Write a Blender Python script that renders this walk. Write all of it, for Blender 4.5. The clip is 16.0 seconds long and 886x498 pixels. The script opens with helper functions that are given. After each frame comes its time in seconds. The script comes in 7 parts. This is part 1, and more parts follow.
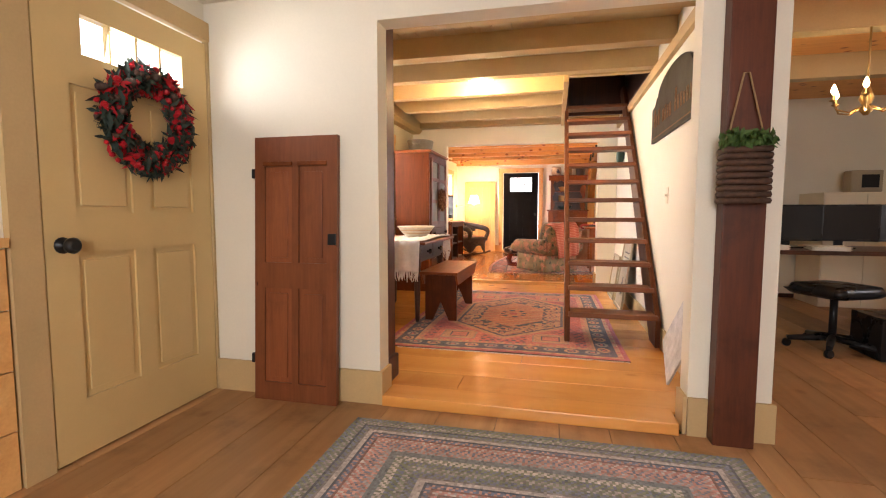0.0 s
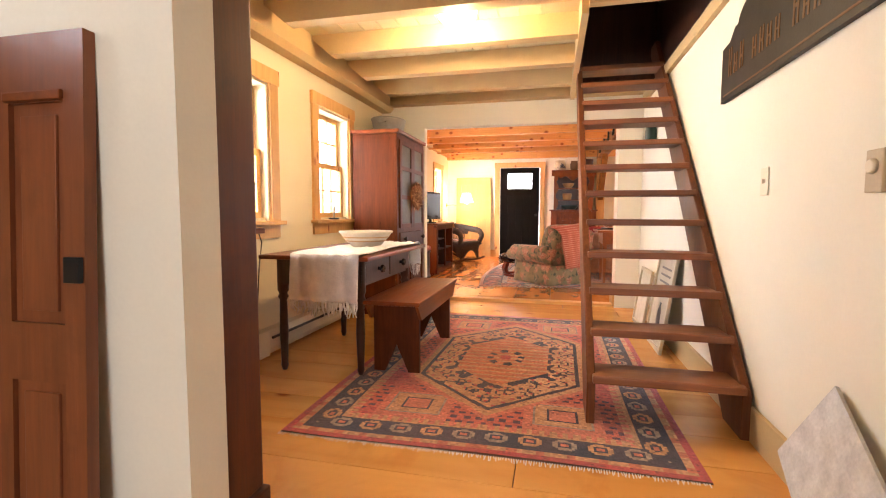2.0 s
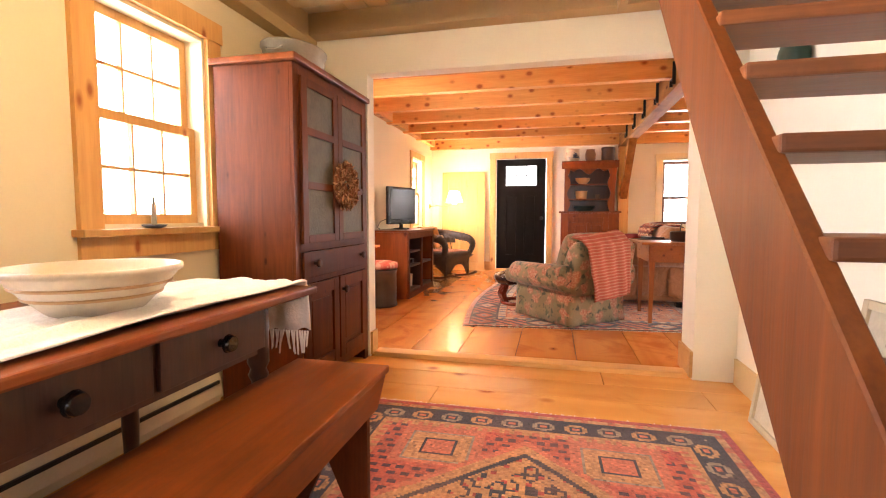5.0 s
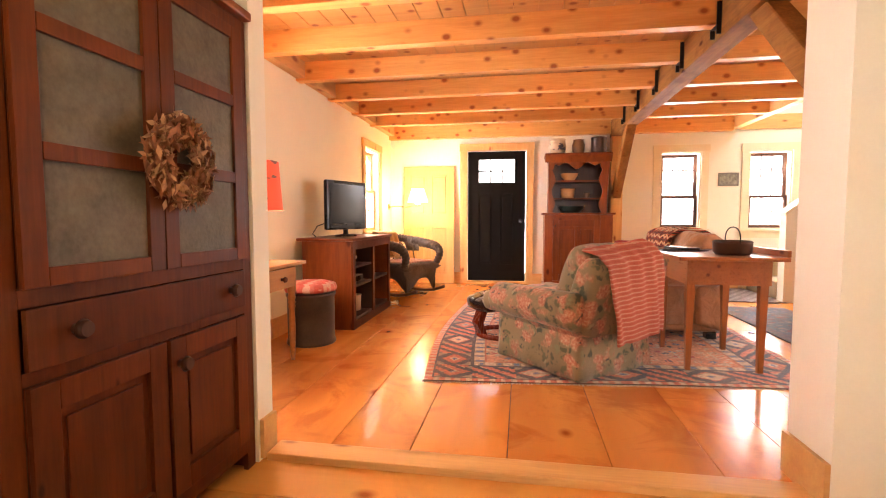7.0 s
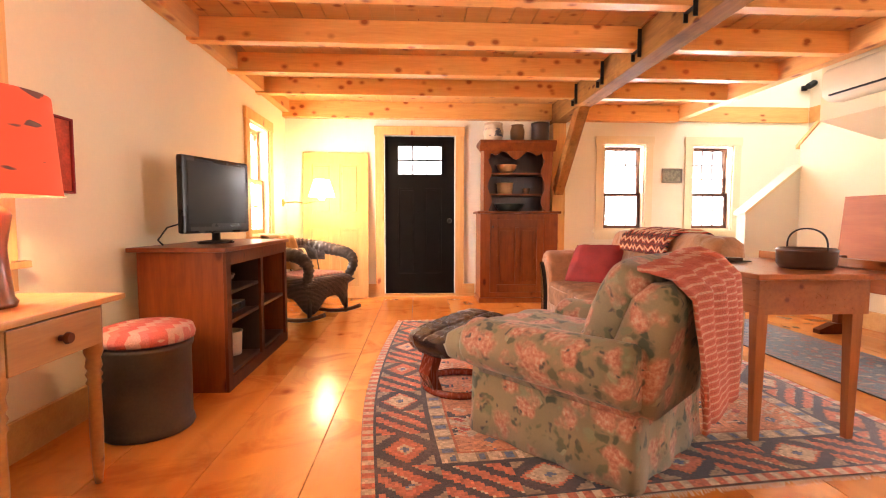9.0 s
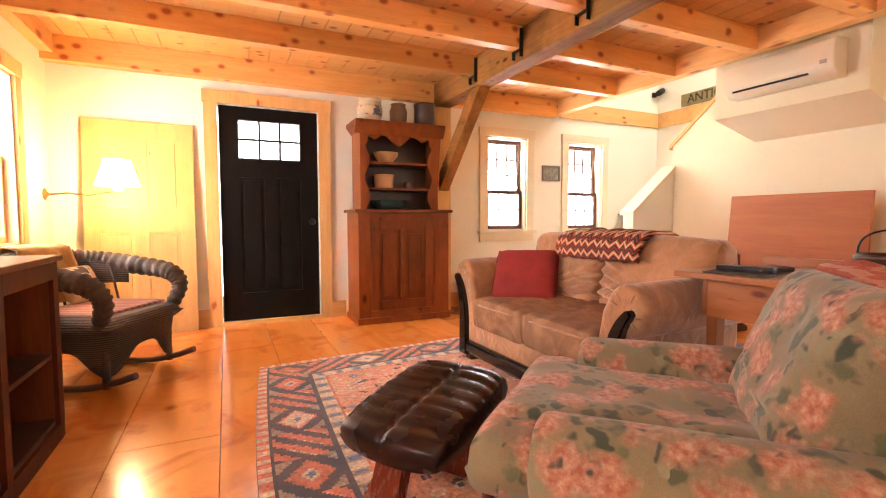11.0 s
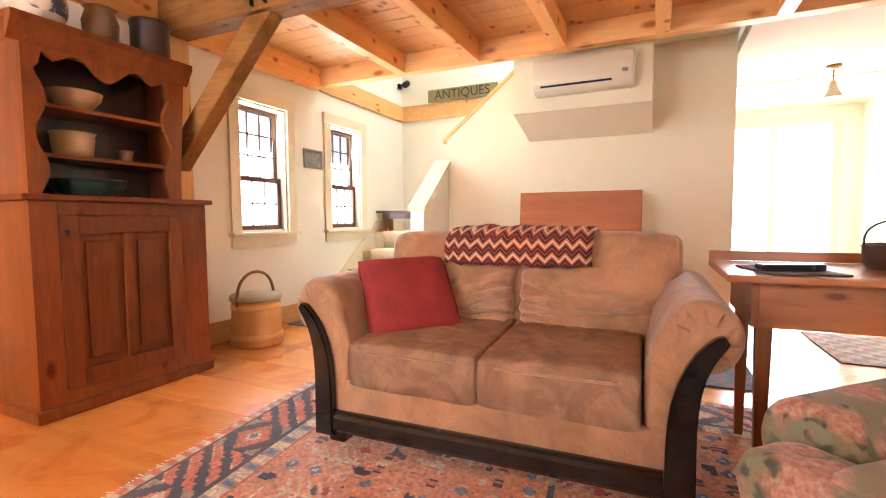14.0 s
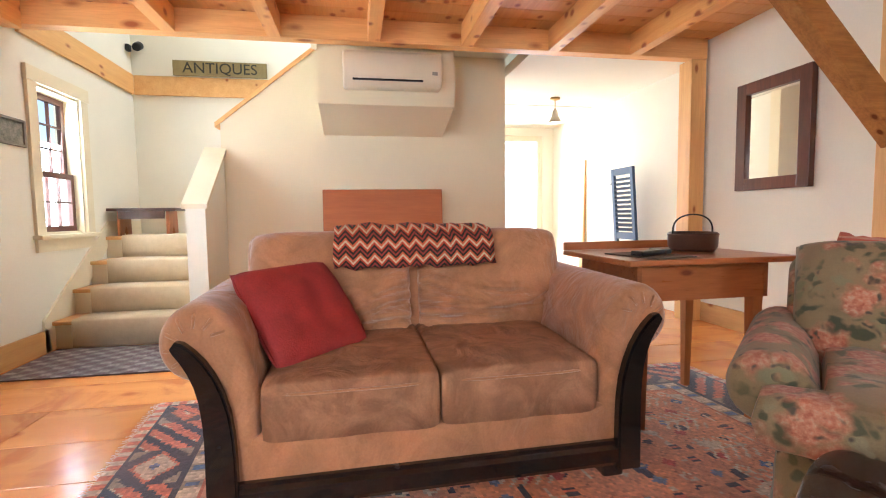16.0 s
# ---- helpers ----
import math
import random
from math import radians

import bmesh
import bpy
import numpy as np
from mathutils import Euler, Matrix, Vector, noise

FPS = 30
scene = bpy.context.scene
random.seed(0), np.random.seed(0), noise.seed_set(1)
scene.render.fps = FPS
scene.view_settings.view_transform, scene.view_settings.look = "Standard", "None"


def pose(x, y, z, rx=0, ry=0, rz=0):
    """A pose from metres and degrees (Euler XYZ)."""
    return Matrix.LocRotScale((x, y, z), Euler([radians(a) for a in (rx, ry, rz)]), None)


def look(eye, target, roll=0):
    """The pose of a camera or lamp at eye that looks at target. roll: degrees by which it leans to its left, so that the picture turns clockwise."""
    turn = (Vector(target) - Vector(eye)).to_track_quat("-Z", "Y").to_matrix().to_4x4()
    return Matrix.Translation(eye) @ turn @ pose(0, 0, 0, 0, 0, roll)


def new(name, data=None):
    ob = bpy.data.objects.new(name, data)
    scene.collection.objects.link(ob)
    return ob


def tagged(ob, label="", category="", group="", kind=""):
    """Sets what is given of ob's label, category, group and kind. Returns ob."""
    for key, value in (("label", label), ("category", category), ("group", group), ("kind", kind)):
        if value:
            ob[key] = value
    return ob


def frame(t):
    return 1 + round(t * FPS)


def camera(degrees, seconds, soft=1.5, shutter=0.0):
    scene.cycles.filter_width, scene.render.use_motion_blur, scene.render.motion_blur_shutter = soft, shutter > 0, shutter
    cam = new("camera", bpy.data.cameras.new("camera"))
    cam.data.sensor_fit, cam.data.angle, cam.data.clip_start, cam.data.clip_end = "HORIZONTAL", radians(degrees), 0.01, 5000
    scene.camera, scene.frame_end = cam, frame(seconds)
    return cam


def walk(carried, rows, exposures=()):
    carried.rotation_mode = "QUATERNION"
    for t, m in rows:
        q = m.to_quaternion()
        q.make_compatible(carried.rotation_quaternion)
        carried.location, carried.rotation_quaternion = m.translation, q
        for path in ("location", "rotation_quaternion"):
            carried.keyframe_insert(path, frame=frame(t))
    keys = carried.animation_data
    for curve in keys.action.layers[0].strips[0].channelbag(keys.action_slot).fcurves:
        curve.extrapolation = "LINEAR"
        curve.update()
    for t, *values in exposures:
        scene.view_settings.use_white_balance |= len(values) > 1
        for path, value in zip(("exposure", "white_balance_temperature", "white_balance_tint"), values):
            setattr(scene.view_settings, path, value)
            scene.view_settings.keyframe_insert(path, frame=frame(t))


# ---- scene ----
cam = camera(86.9, 16.0, soft=1.1)
METRES, EYE, TILT, LEAN, TURN = 9.93, 0.98, 0.0, 0.0, 13.4
ROWS = [
    (0.0, 0.0, 0.0, 0.0, 0.0, -4.39, -0.06),
    (0.5, 0.0069, 0.033, -0.0005, 0.02, -4.39, -0.08),
    (1.0, 0.0145, 0.0681, -0.0014, 0.05, -4.39, -0.01),
    (1.5, 0.0215, 0.1036, -0.0018, 0.03, -4.32, -0.06),
    (2.0, 0.0265, 0.1405, -0.0008, 0.04, -4.32, -0.12),
    (2.5, 0.0331, 0.1779, -0.0015, 0.08, -4.23, -0.1),
    (3.0, 0.0376, 0.2141, -0.0014, 0.06, -4.19, -0.24),
    (3.5, 0.0409, 0.249, -0.0011, 0.07, -4.1, -0.24),
    (4.0, 0.0464, 0.283, -0.0014, 0.04, -4.02, -0.12),
    (6.5, 0.0648, 0.4524, -0.0001, -1.79, -3.72, 0.06),
    (7.0, 0.0672, 0.4848, 0.0001, -3.92, -3.7, 0.02),
    (7.5, 0.0671, 0.5173, 0.0001, -6.42, -3.65, -0.01),
    (8.0, 0.0675, 0.5512, -0.0002, -9.24, -3.63, -0.01),
    (8.5, 0.0632, 0.5839, -0.0014, -12.44, -3.61, -0.06),
    (11.0, 0.0505, 0.7409, -0.0018, -38.21, -3.53, 0.06),
    (11.5, 0.0507, 0.7671, -0.0024, -44.44, -3.59, 0.12),
    (12.0, 0.0554, 0.7948, -0.0015, -50.42, -3.72, 0.15),
    (12.5, 0.0592, 0.8233, -0.0013, -56.89, -3.77, 0.21),
    (13.0, 0.0669, 0.848, -0.003, -64.37, -3.77, 0.37),
    (13.5, 0.0753, 0.8728, -0.0033, -71.59, -3.77, 0.29),
    (14.0, 0.0815, 0.8972, -0.0044, -78.92, -3.61, 0.34),
    (14.5, 0.091, 0.9183, -0.0041, -86.69, -3.96, 0.55),
    (15.0, 0.0979, 0.9404, -0.0035, -95.57, -4.11, 0.55),
    (15.5, 0.1033, 0.961, -0.0031, -104.7, -4.04, 0.65),
    (16.0, 0.1111, 0.9752, -0.0043, -113.66, -4.05, 0.78),
]
walk(cam, [(t, pose(0, 0, EYE, TILT, LEAN, TURN) @ pose(METRES * x, METRES * y, METRES * z, 90 + pitch, roll, yaw)) for t, x, y, z, yaw, pitch, roll in ROWS], exposures=[(0.0, 0.38, 6600, 17), (1.5, 0.46, 6250, 15), (3.0, 0.46, 6950, 20), (4.0, 0.5, 6600, 18), (7.0, 0.52, 6950, 22), (8.5, 0.52, 6950, 22), (11.0, 0.28, 6800, 18), (12.5, 0.22, 6600, 16), (14.0, 0.25, 6000, 11), (15.0, 0.2, 5650, 8), (16.0, -0.14, 5550, 7)])

# light: daylight at the openings and from two added lamps, warm lamps indoors
world = bpy.data.worlds.new("sky")
scene.world = world
world.use_nodes = True
wn = world.node_tree
sky = wn.nodes.new("ShaderNodeTexSky")
sky.sky_type, sky.sun_disc, sky.sun_elevation, sky.sun_rotation = "NISHITA", False, radians(48), radians(70)
wn.links.new(sky.outputs[0], wn.nodes["Background"].inputs[0])
wn.nodes["Background"].inputs[1].default_value = 0.15


def lamp(name, kind, where, power, colour, size=0.1, target=None, size_y=None, angle=None):
    data = bpy.data.lights.new(name, kind)
    data.energy, data.color = power, colour
    if kind == "AREA":
        data.shape, data.size, data.size_y = "RECTANGLE", size, size_y or size
    elif kind == "POINT":
        data.shadow_soft_size = size
    elif kind == "SUN":
        data.angle = radians(angle)
    ob = new(name, data)
    ob.matrix_world = look(where, target) if target else pose(*where)
    return ob


DAY = (0.93, 0.97, 1.0)
WARM = (1.0, 0.68, 0.36)
lamp("sun", "SUN", (20, 30, 30), 1.5, (1, 0.95, 0.88), target=(0, 8, 0), angle=10)
# sky light as area lamps at the openings, plus two added without one
lamp("window_light", "AREA", (-2.24, 4.05, 1.4), 22, DAY, 0.46, (0, 4.08, 1.2), 0.9)
lamp("window_light", "AREA", (-2.24, 5.30, 1.4), 24, DAY, 0.46, (0, 5.3, 1.2), 0.9)
lamp("window_light", "AREA", (-2.60, 7.62, 1.35), 36, DAY, 0.6, (0, 7.62, 1.1), 0.9)
lamp("window_light", "AREA", (-2.60, 10.92, 1.35), 66, DAY, 0.6, (0, 10.92, 1.1), 0.9)
lamp("window_light", "AREA", (1.72, 12.0, 1.37), 40, DAY, 0.5, (1.72, 9, 1.0), 1.0)
lamp("window_light", "AREA", (2.86, 12.0, 1.37), 40, DAY, 0.5, (2.86, 9, 1.0), 1.0)
lamp("window_light", "AREA", (5.3, 7.6, 1.2), 66, DAY, 1.2, (2.5, 7.6, 0.9), 1.9)
# added fill high over the stair, where no window stands
lamp("window_light", "AREA", (3.5, 9.9, 4.0), 60, DAY, 1.0, (3.4, 10.6, 0), 1.4)
# added unseen lamp inside the closed entry, for a presumed window
lamp("window_light", "AREA", (0.2, -2.3, 1.5), 72, DAY, 1.6, (-0.4, 2, 1.0), 1.1)
lamp("window_light", "AREA", (3.9, 3.6, 1.4), 4, DAY, 0.9, (1.5, 3.6, 1.0), 1.0)
lamp("window_light", "AREA", (-2.03, 1.85, 1.70), 5, DAY, 0.5, (-1.45, 2.30, 1.60), 0.14)
lamp("bulb", "POINT", (-0.70, 4.45, 2.12), 44, (1.0, 0.72, 0.36), 0.05)
lamp("bulb", "POINT", (-2.16, 7.56, 1.12), 22, WARM, 0.05)
lamp("bulb", "POINT", (-1.95, 11.50, 1.30), 50, WARM, 0.05)
lamp("bulb", "POINT", (1.90, 3.55, 1.62), 6, WARM, 0.05)
lamp("bulb", "POINT", (3.75, 7.52, 1.9), 8, (1.0, 0.8, 0.5), 0.05)


# ---------- materials ----------
def nodes_of(name, colour, rough, metal=0.0):
    m = bpy.data.materials.new(name)
    m.use_nodes = True
    nt = m.node_tree
    b = nt.nodes["Principled BSDF"]
    b.inputs["Base Color"].default_value = (*colour, 1)
    b.inputs["Roughness"].default_value = rough
    b.inputs["Metallic"].default_value = metal
    return m, nt, b


def coords(nt, scale, spin=True):
    tc = nt.nodes.new("ShaderNodeTexCoord")
    oi = nt.nodes.new("ShaderNodeObjectInfo")
    mul = nt.nodes.new("ShaderNodeMath")
    mul.operation = "MULTIPLY"
    mul.inputs[1].default_value = 37.0 if spin else 0.0
    nt.links.new(oi.outputs["Random"], mul.inputs[0])
    add = nt.nodes.new("ShaderNodeVectorMath")
    nt.links.new(tc.outputs["Object"], add.inputs[0])
    nt.links.new(mul.outputs[0], add.inputs[1])
    mp = nt.nodes.new("ShaderNodeMapping")
    mp.inputs["Scale"].default_value = scale
    nt.links.new(add.outputs[0], mp.inputs[0])
    return mp.outputs[0], oi


def noise_tex(nt, vec, scale, detail=4.0, rough=0.55, distort=0.0):
    n = nt.nodes.new("ShaderNodeTexNoise")
    n.inputs["Scale"].default_value, n.inputs["Detail"].default_value = scale, detail
    n.inputs["Roughness"].default_value, n.inputs["Distortion"].default_value = rough, distort
    nt.links.new(vec, n.inputs["Vector"])
    return n.outputs["Fac"]


def ramp(nt, fac, stops):
    r = nt.nodes.new("ShaderNodeValToRGB")
    el = r.color_ramp.elements
    while len(el) < len(stops):
        el.new(0.5)
    for e, (p, c) in zip(el, stops):
        e.position, e.color = p, (*c, 1)
    nt.links.new(fac, r.inputs[0])
    return r.outputs[0]


def mix(nt, fac, a, b, mode="MIX"):
    n = nt.nodes.new("ShaderNodeMix")
    n.data_type, n.blend_type = "RGBA", mode
    for s, v in ((n.inputs[0], fac), (n.inputs[6], a), (n.inputs[7], b)):
        if isinstance(v, (int, float)):
            s.default_value = v
        elif isinstance(v, tuple):
            s.default_value = (*v, 1)
        else:
            nt.links.new(v, s)
    return n.outputs[2]


def bump(nt, b, height, strength, distance=0.01):
    n = nt.nodes.new("ShaderNodeBump")
    n.inputs["Strength"].default_value, n.inputs["Distance"].default_value = strength, distance
    nt.links.new(height, n.inputs["Height"])
    nt.links.new(n.outputs[0], b.inputs["Normal"])


def scaled(c, k):
    return tuple(min(1.0, v * k) for v in c)


def plain(name, colour, rough=0.6, var=0.12, scale=6.0, relief=0.1, metal=0.0, fine=90.0, coat=0.0):
    """Paint, plaster, metal, cloth: colour with broad stains and a fine grain."""
    m, nt, b = nodes_of(name, colour, rough, metal)
    v, _ = coords(nt, (1, 1, 1))
    broad = noise_tex(nt, v, scale)
    small = noise_tex(nt, v, fine, 3.0)
    c = ramp(nt, broad, [(0.25, scaled(colour, 1 - var)), (0.75, scaled(colour, 1 + var * 0.6))])
    c = mix(nt, 0.25, c, ramp(nt, small, [(0.3, scaled(colour, 1 - var)), (0.7, scaled(colour, 1 + var))]))
    nt.links.new(c, b.inputs["Base Color"])
    r = nt.nodes.new("ShaderNodeMapRange")
    r.inputs[3].default_value, r.inputs[4].default_value = max(0.03, rough - 0.12), min(1, rough + 0.12)
    nt.links.new(broad, r.inputs[0])
    nt.links.new(r.outputs[0], b.inputs["Roughness"])
    if relief:
        bump(nt, b, small, relief, 0.004)
    b.inputs["Coat Weight"].default_value = coat
    b.inputs["Specular IOR Level"].default_value = 0.3
    return m


def wood(name, light, dark, axis=1, rough=0.4, knots=0.0, coat=0.0, grain=1.0, vary=0.18, wear=0.0, knot_scale=(7.0, 3.0), shine=0.35, fine=0.35, blotch=0.0):
    """Boards with grain along an axis, knots and a change of tone from board to board."""
    m, nt, b = nodes_of(name, light, rough)
    s = [9.0 * grain] * 3
    s[axis] = 0.7 * grain
    v, oi = coords(nt, tuple(s))
    g1 = noise_tex(nt, v, 1.6, 5.0 if fine > 0.1 else 2.5, 0.6 if fine > 0.1 else 0.45, 0.6)
    g2 = noise_tex(nt, v, 9.0, 3.0, 0.6, 0.2)
    c = ramp(nt, g1, [(0.28, dark), (0.5, tuple((p + q) / 2 for p, q in zip(light, dark))), (0.72, light)])
    c = mix(nt, fine, c, ramp(nt, g2, [(0.3, dark), (0.65, light)]))
    if blotch:
        bv, _ = coords(nt, (1, 1, 1))
        bl = ramp(nt, noise_tex(nt, bv, 2.4, 5.0, 0.6, 1.2), [(0.50, (0, 0, 0)), (0.64, (blotch, blotch, blotch))])
        c = mix(nt, bl, c, (dark[0] * 0.75, dark[1] * 0.55, dark[2] * 0.5))
    if knots:
        ks = [knot_scale[0]] * 3
        ks[axis] = knot_scale[1]
        kv, _ = coords(nt, tuple(ks))
        vo = nt.nodes.new("ShaderNodeTexVoronoi")
        vo.inputs["Scale"].default_value = 1.0
        nt.links.new(kv, vo.inputs["Vector"])
        k = ramp(nt, vo.outputs["Distance"], [(0.11 * knots, (1, 1, 1)), (0.17 * knots, (0.45, 0.45, 0.45)), (0.25 * knots, (0, 0, 0))])
        c = mix(nt, k, c, (dark[0] * 0.55, dark[1] * 0.33, dark[2] * 0.28))
    if wear:
        wv, _ = coords(nt, (1, 1, 1))
        w = ramp(nt, noise_tex(nt, wv, 3.0, 6.0, 0.7), [(0.5, (0, 0, 0)), (0.72, (wear, wear, wear))])
        c = mix(nt, w, c, scaled(dark, 0.45))
    hs = nt.nodes.new("ShaderNodeHueSaturation")
    mr = nt.nodes.new("ShaderNodeMapRange")
    mr.inputs[3].default_value, mr.inputs[4].default_value = 1 - vary, 1 + vary
    nt.links.new(oi.outputs["Random"], mr.inputs[0])
    nt.links.new(mr.outputs[0], hs.inputs["Value"])
    nt.links.new(c, hs.inputs["Color"])
    nt.links.new(hs.outputs[0], b.inputs["Base Color"])
    rr = nt.nodes.new("ShaderNodeMapRange")
    rr.inputs[3].default_value, rr.inputs[4].default_value = max(0.05, rough - min(0.1, 0.3 * fine)), min(1, rough + min(0.12, 0.35 * fine))
    nt.links.new(g2, rr.inputs[0])
    nt.links.new(rr.outputs[0], b.inputs["Roughness"])
    b.inputs["Coat Weight"].default_value, b.inputs["Coat Roughness"].default_value = coat, 0.18
    b.inputs["Specular IOR Level"].default_value = shine
    bump(nt, b, g2, 0.35 * fine, 0.004)
    return m


def glow(name, colour, strength):
    m = bpy.data.materials.new(name)
    m.use_nodes = True
    b = m.node_tree.nodes["Principled BSDF"]
    b.inputs["Base Color"].default_value = (*colour, 1)
    b.inputs["Emission Color"].default_value = (*colour, 1)
    b.inputs["Emission Strength"].default_value = strength
    return m


def painted(name, rough=0.95, relief=0.5):
    """Woven colours, taken from the mesh's own colour layer, with a pile."""
    m, nt, b = nodes_of(name, (0.5, 0.3, 0.2), rough)
    at = nt.nodes.new("ShaderNodeVertexColor")
    at.layer_name = "weave"
    v, _ = coords(nt, (1, 1, 1))
    n1 = noise_tex(nt, v, 7.0, 5.0)
    n2 = noise_tex(nt, v, 260.0, 2.0)
    c = mix(nt, 1.0, at.outputs[0], ramp(nt, n1, [(0.3, (0.72, 0.7, 0.7)), (0.7, (1, 1, 1))]), "MULTIPLY")
    c = mix(nt, 0.6, c, ramp(nt, n2, [(0.35, (0.78, 0.78, 0.78)), (0.65, (1, 1, 1))]), "MULTIPLY")
    nt.links.new(c, b.inputs["Base Color"])
    bump(nt, b, n2, relief, 0.004)
    b.inputs["Sheen Weight"].default_value = 0.2
    return m


CREAM = plain("cream_plaster", (0.80, 0.70, 0.49), 0.85, 0.05, 2.0, 0.12)
WHITE = plain("white_plaster", (0.80, 0.75, 0.62), 0.85, 0.05, 2.0, 0.12)
BEIGE = plain("beige_paint", (0.55, 0.39, 0.19), 0.55, 0.1, 5.0, 0.1)
BEIGE_DOOR = plain("tan_door_paint", (0.66, 0.475, 0.215), 0.42, 0.05, 5.0, 0.05)
BEIGE_BOARD = plain("beige_ceiling_paint", (0.56, 0.45, 0.26), 0.6, 0.1, 4.0, 0.1)
PINE = wood("pine_joist", (0.86, 0.45, 0.14), (0.68, 0.29, 0.075), 0, 0.45, 1.05, 0.1, knot_scale=(8.5, 6.0))
PINE_Y = wood("pine_beam", (0.82, 0.46, 0.17), (0.62, 0.30, 0.10), 1, 0.5, 1.0)
PINE_BOARD = wood("pine_ceiling_board", (0.84, 0.44, 0.14), (0.66, 0.28, 0.075), 0, 0.5, 0.95, vary=0.2, knot_scale=(8.0, 6.0))
TRIM = wood("pine_trim", (0.74, 0.44, 0.165), (0.58, 0.29, 0.095), 2, 0.45, 0.6)
TRIM_H = wood("pine_trim_level", (0.74, 0.44, 0.165), (0.58, 0.29, 0.095), 0, 0.45, 0.6)
TRIM_PALE = plain("pale_trim", (0.76, 0.66, 0.46), 0.5, 0.07, 5.0, 0.06)
TIMBER = wood("old_timber", (0.40, 0.18, 0.05), (0.19, 0.075, 0.02), 1, 0.75, 0.6, wear=0.6, shine=0.08)
POSTWOOD = wood("dark_post_wood", (0.165, 0.043, 0.015), (0.075, 0.019, 0.007), 2, 0.5, 0.4, wear=0.7)
FLOOR_L = wood("orange_pine_plank", (0.84, 0.335, 0.075), (0.68, 0.24, 0.048), 1, 0.21, 0.5, 0.5, vary=0.15, knot_scale=(2.8, 2.0), shine=0.5, grain=0.45, fine=0.05, blotch=0.66)
FLOOR_D = wood("honey_pine_plank", (0.78, 0.375, 0.095), (0.66, 0.285, 0.065), 0, 0.26, 0.5, 0.35, vary=0.10, knot_scale=(2.8, 2.0), shine=0.5, grain=0.45, fine=0.05, blotch=0.25)
FLOOR_F = wood("worn_brown_plank", (0.52, 0.29, 0.13), (0.33, 0.165, 0.065), 1, 0.45, 0.5, 0.1, vary=0.2, wear=0.5, knot_scale=(2.8, 2.0), grain=0.5, fine=0.12)
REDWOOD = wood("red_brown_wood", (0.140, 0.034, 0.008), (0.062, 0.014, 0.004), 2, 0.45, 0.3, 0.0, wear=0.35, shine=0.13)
# lighter copy of the same wood; the light on level tops is in its colour
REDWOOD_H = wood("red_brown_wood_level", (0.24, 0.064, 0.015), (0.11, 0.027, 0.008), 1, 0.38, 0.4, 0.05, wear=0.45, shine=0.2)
HUTCHWOOD = wood("hutch_wood", (0.235, 0.060, 0.012), (0.12, 0.027, 0.006), 2, 0.38, 0.6, 0.06, wear=0.4, knot_scale=(5.0, 2.5), shine=0.22)
DARKWOOD = wood("dark_stained_wood", (0.075, 0.028, 0.014), (0.03, 0.012, 0.007), 2, 0.35, 0, 0.2)
STAIRWOOD = wood("stair_wood", (0.18, 0.056, 0.016), (0.08, 0.023, 0.008), 2, 0.5, 0.4, wear=0.4, shine=0.22)
TABLEPINE = wood("table_pine", (0.41, 0.135, 0.036), (0.23, 0.07, 0.022), 2, 0.35, 0.5, 0.2)
TABLEPINE_H = wood("table_pine_level", (0.40, 0.13, 0.035), (0.23, 0.07, 0.022), 1, 0.3, 0.5, 0.3)
BLACKPAINT = plain("black_door_paint", (0.0045, 0.0035, 0.003), 0.5, 0.2, 4.0, 0.04)
BLACKPAINT.node_tree.nodes["Principled BSDF"].inputs["Specular IOR Level"].default_value = 0.08
BLACK = plain("black_metal", (0.012, 0.012, 0.012), 0.4, 0.2, 8.0, 0.04)
DARKPAINT = plain("dark_sash_paint", (0.11, 0.042, 0.028), 0.4, 0.2, 6.0, 0.04)
GLASS, gnt, gb = nodes_of("window_glass", (1, 1, 1), 0.0)
gb.inputs["Transmission Weight"].default_value, gb.inputs["IOR"].default_value = 1.0, 1.02
OUTSIDE = glow("white_daylight", (1.0, 1.0, 1.0), 3.2)


# ---------- mesh helpers ----------
def put(bm, co, faces, mi=0):
    vs = [bm.verts.new(c) for c in co]
    out = []
    for f in faces:
        face = bm.faces.new([vs[i] for i in f])
        face.material_index = mi
        out.append(face)
    return vs, out


def box(bm, x0, x1, y0, y1, z0, z1, bev=0.0, m=None, mi=0):
    co = [Vector((x, y, z)) for z in (z0, z1) for y in (y0, y1) for x in (x0, x1)]
    if m is not None:
        co = [m @ c for c in co]
    vs, fs = put(bm, co, [(0, 2, 3, 1), (4, 5, 7, 6), (0, 1, 5, 4), (2, 6, 7, 3), (0, 4, 6, 2), (1, 3, 7, 5)], mi)
    if bev:
        edges = list({e for f in fs for e in f.edges})
        bmesh.ops.bevel(bm, geom=edges, offset=bev, segments=2, affect="EDGES", profile=0.6)


def prism(bm, poly, a0, a1, axis="x", m=None):
    """A flat outline pushed through from a0 to a1 along an axis; the outline is in the other two, in order."""
    def at(p, a):
        c = {"x": (a, p[0], p[1]), "y": (p[0], a, p[1]), "z": (p[0], p[1], a)}[axis]
        return m @ Vector(c) if m is not None else Vector(c)
    n = len(poly)
    vs = [bm.verts.new(at(p, a)) for a in (a0, a1) for p in poly]
    bm.faces.new(vs[:n])
    bm.faces.new(vs[n:][::-1])
    for i in range(n):
        j = (i + 1) % n
        bm.faces.new((vs[i], vs[i + n], vs[j + n], vs[j]))
    bmesh.ops.recalc_face_normals(bm, faces=bm.faces)


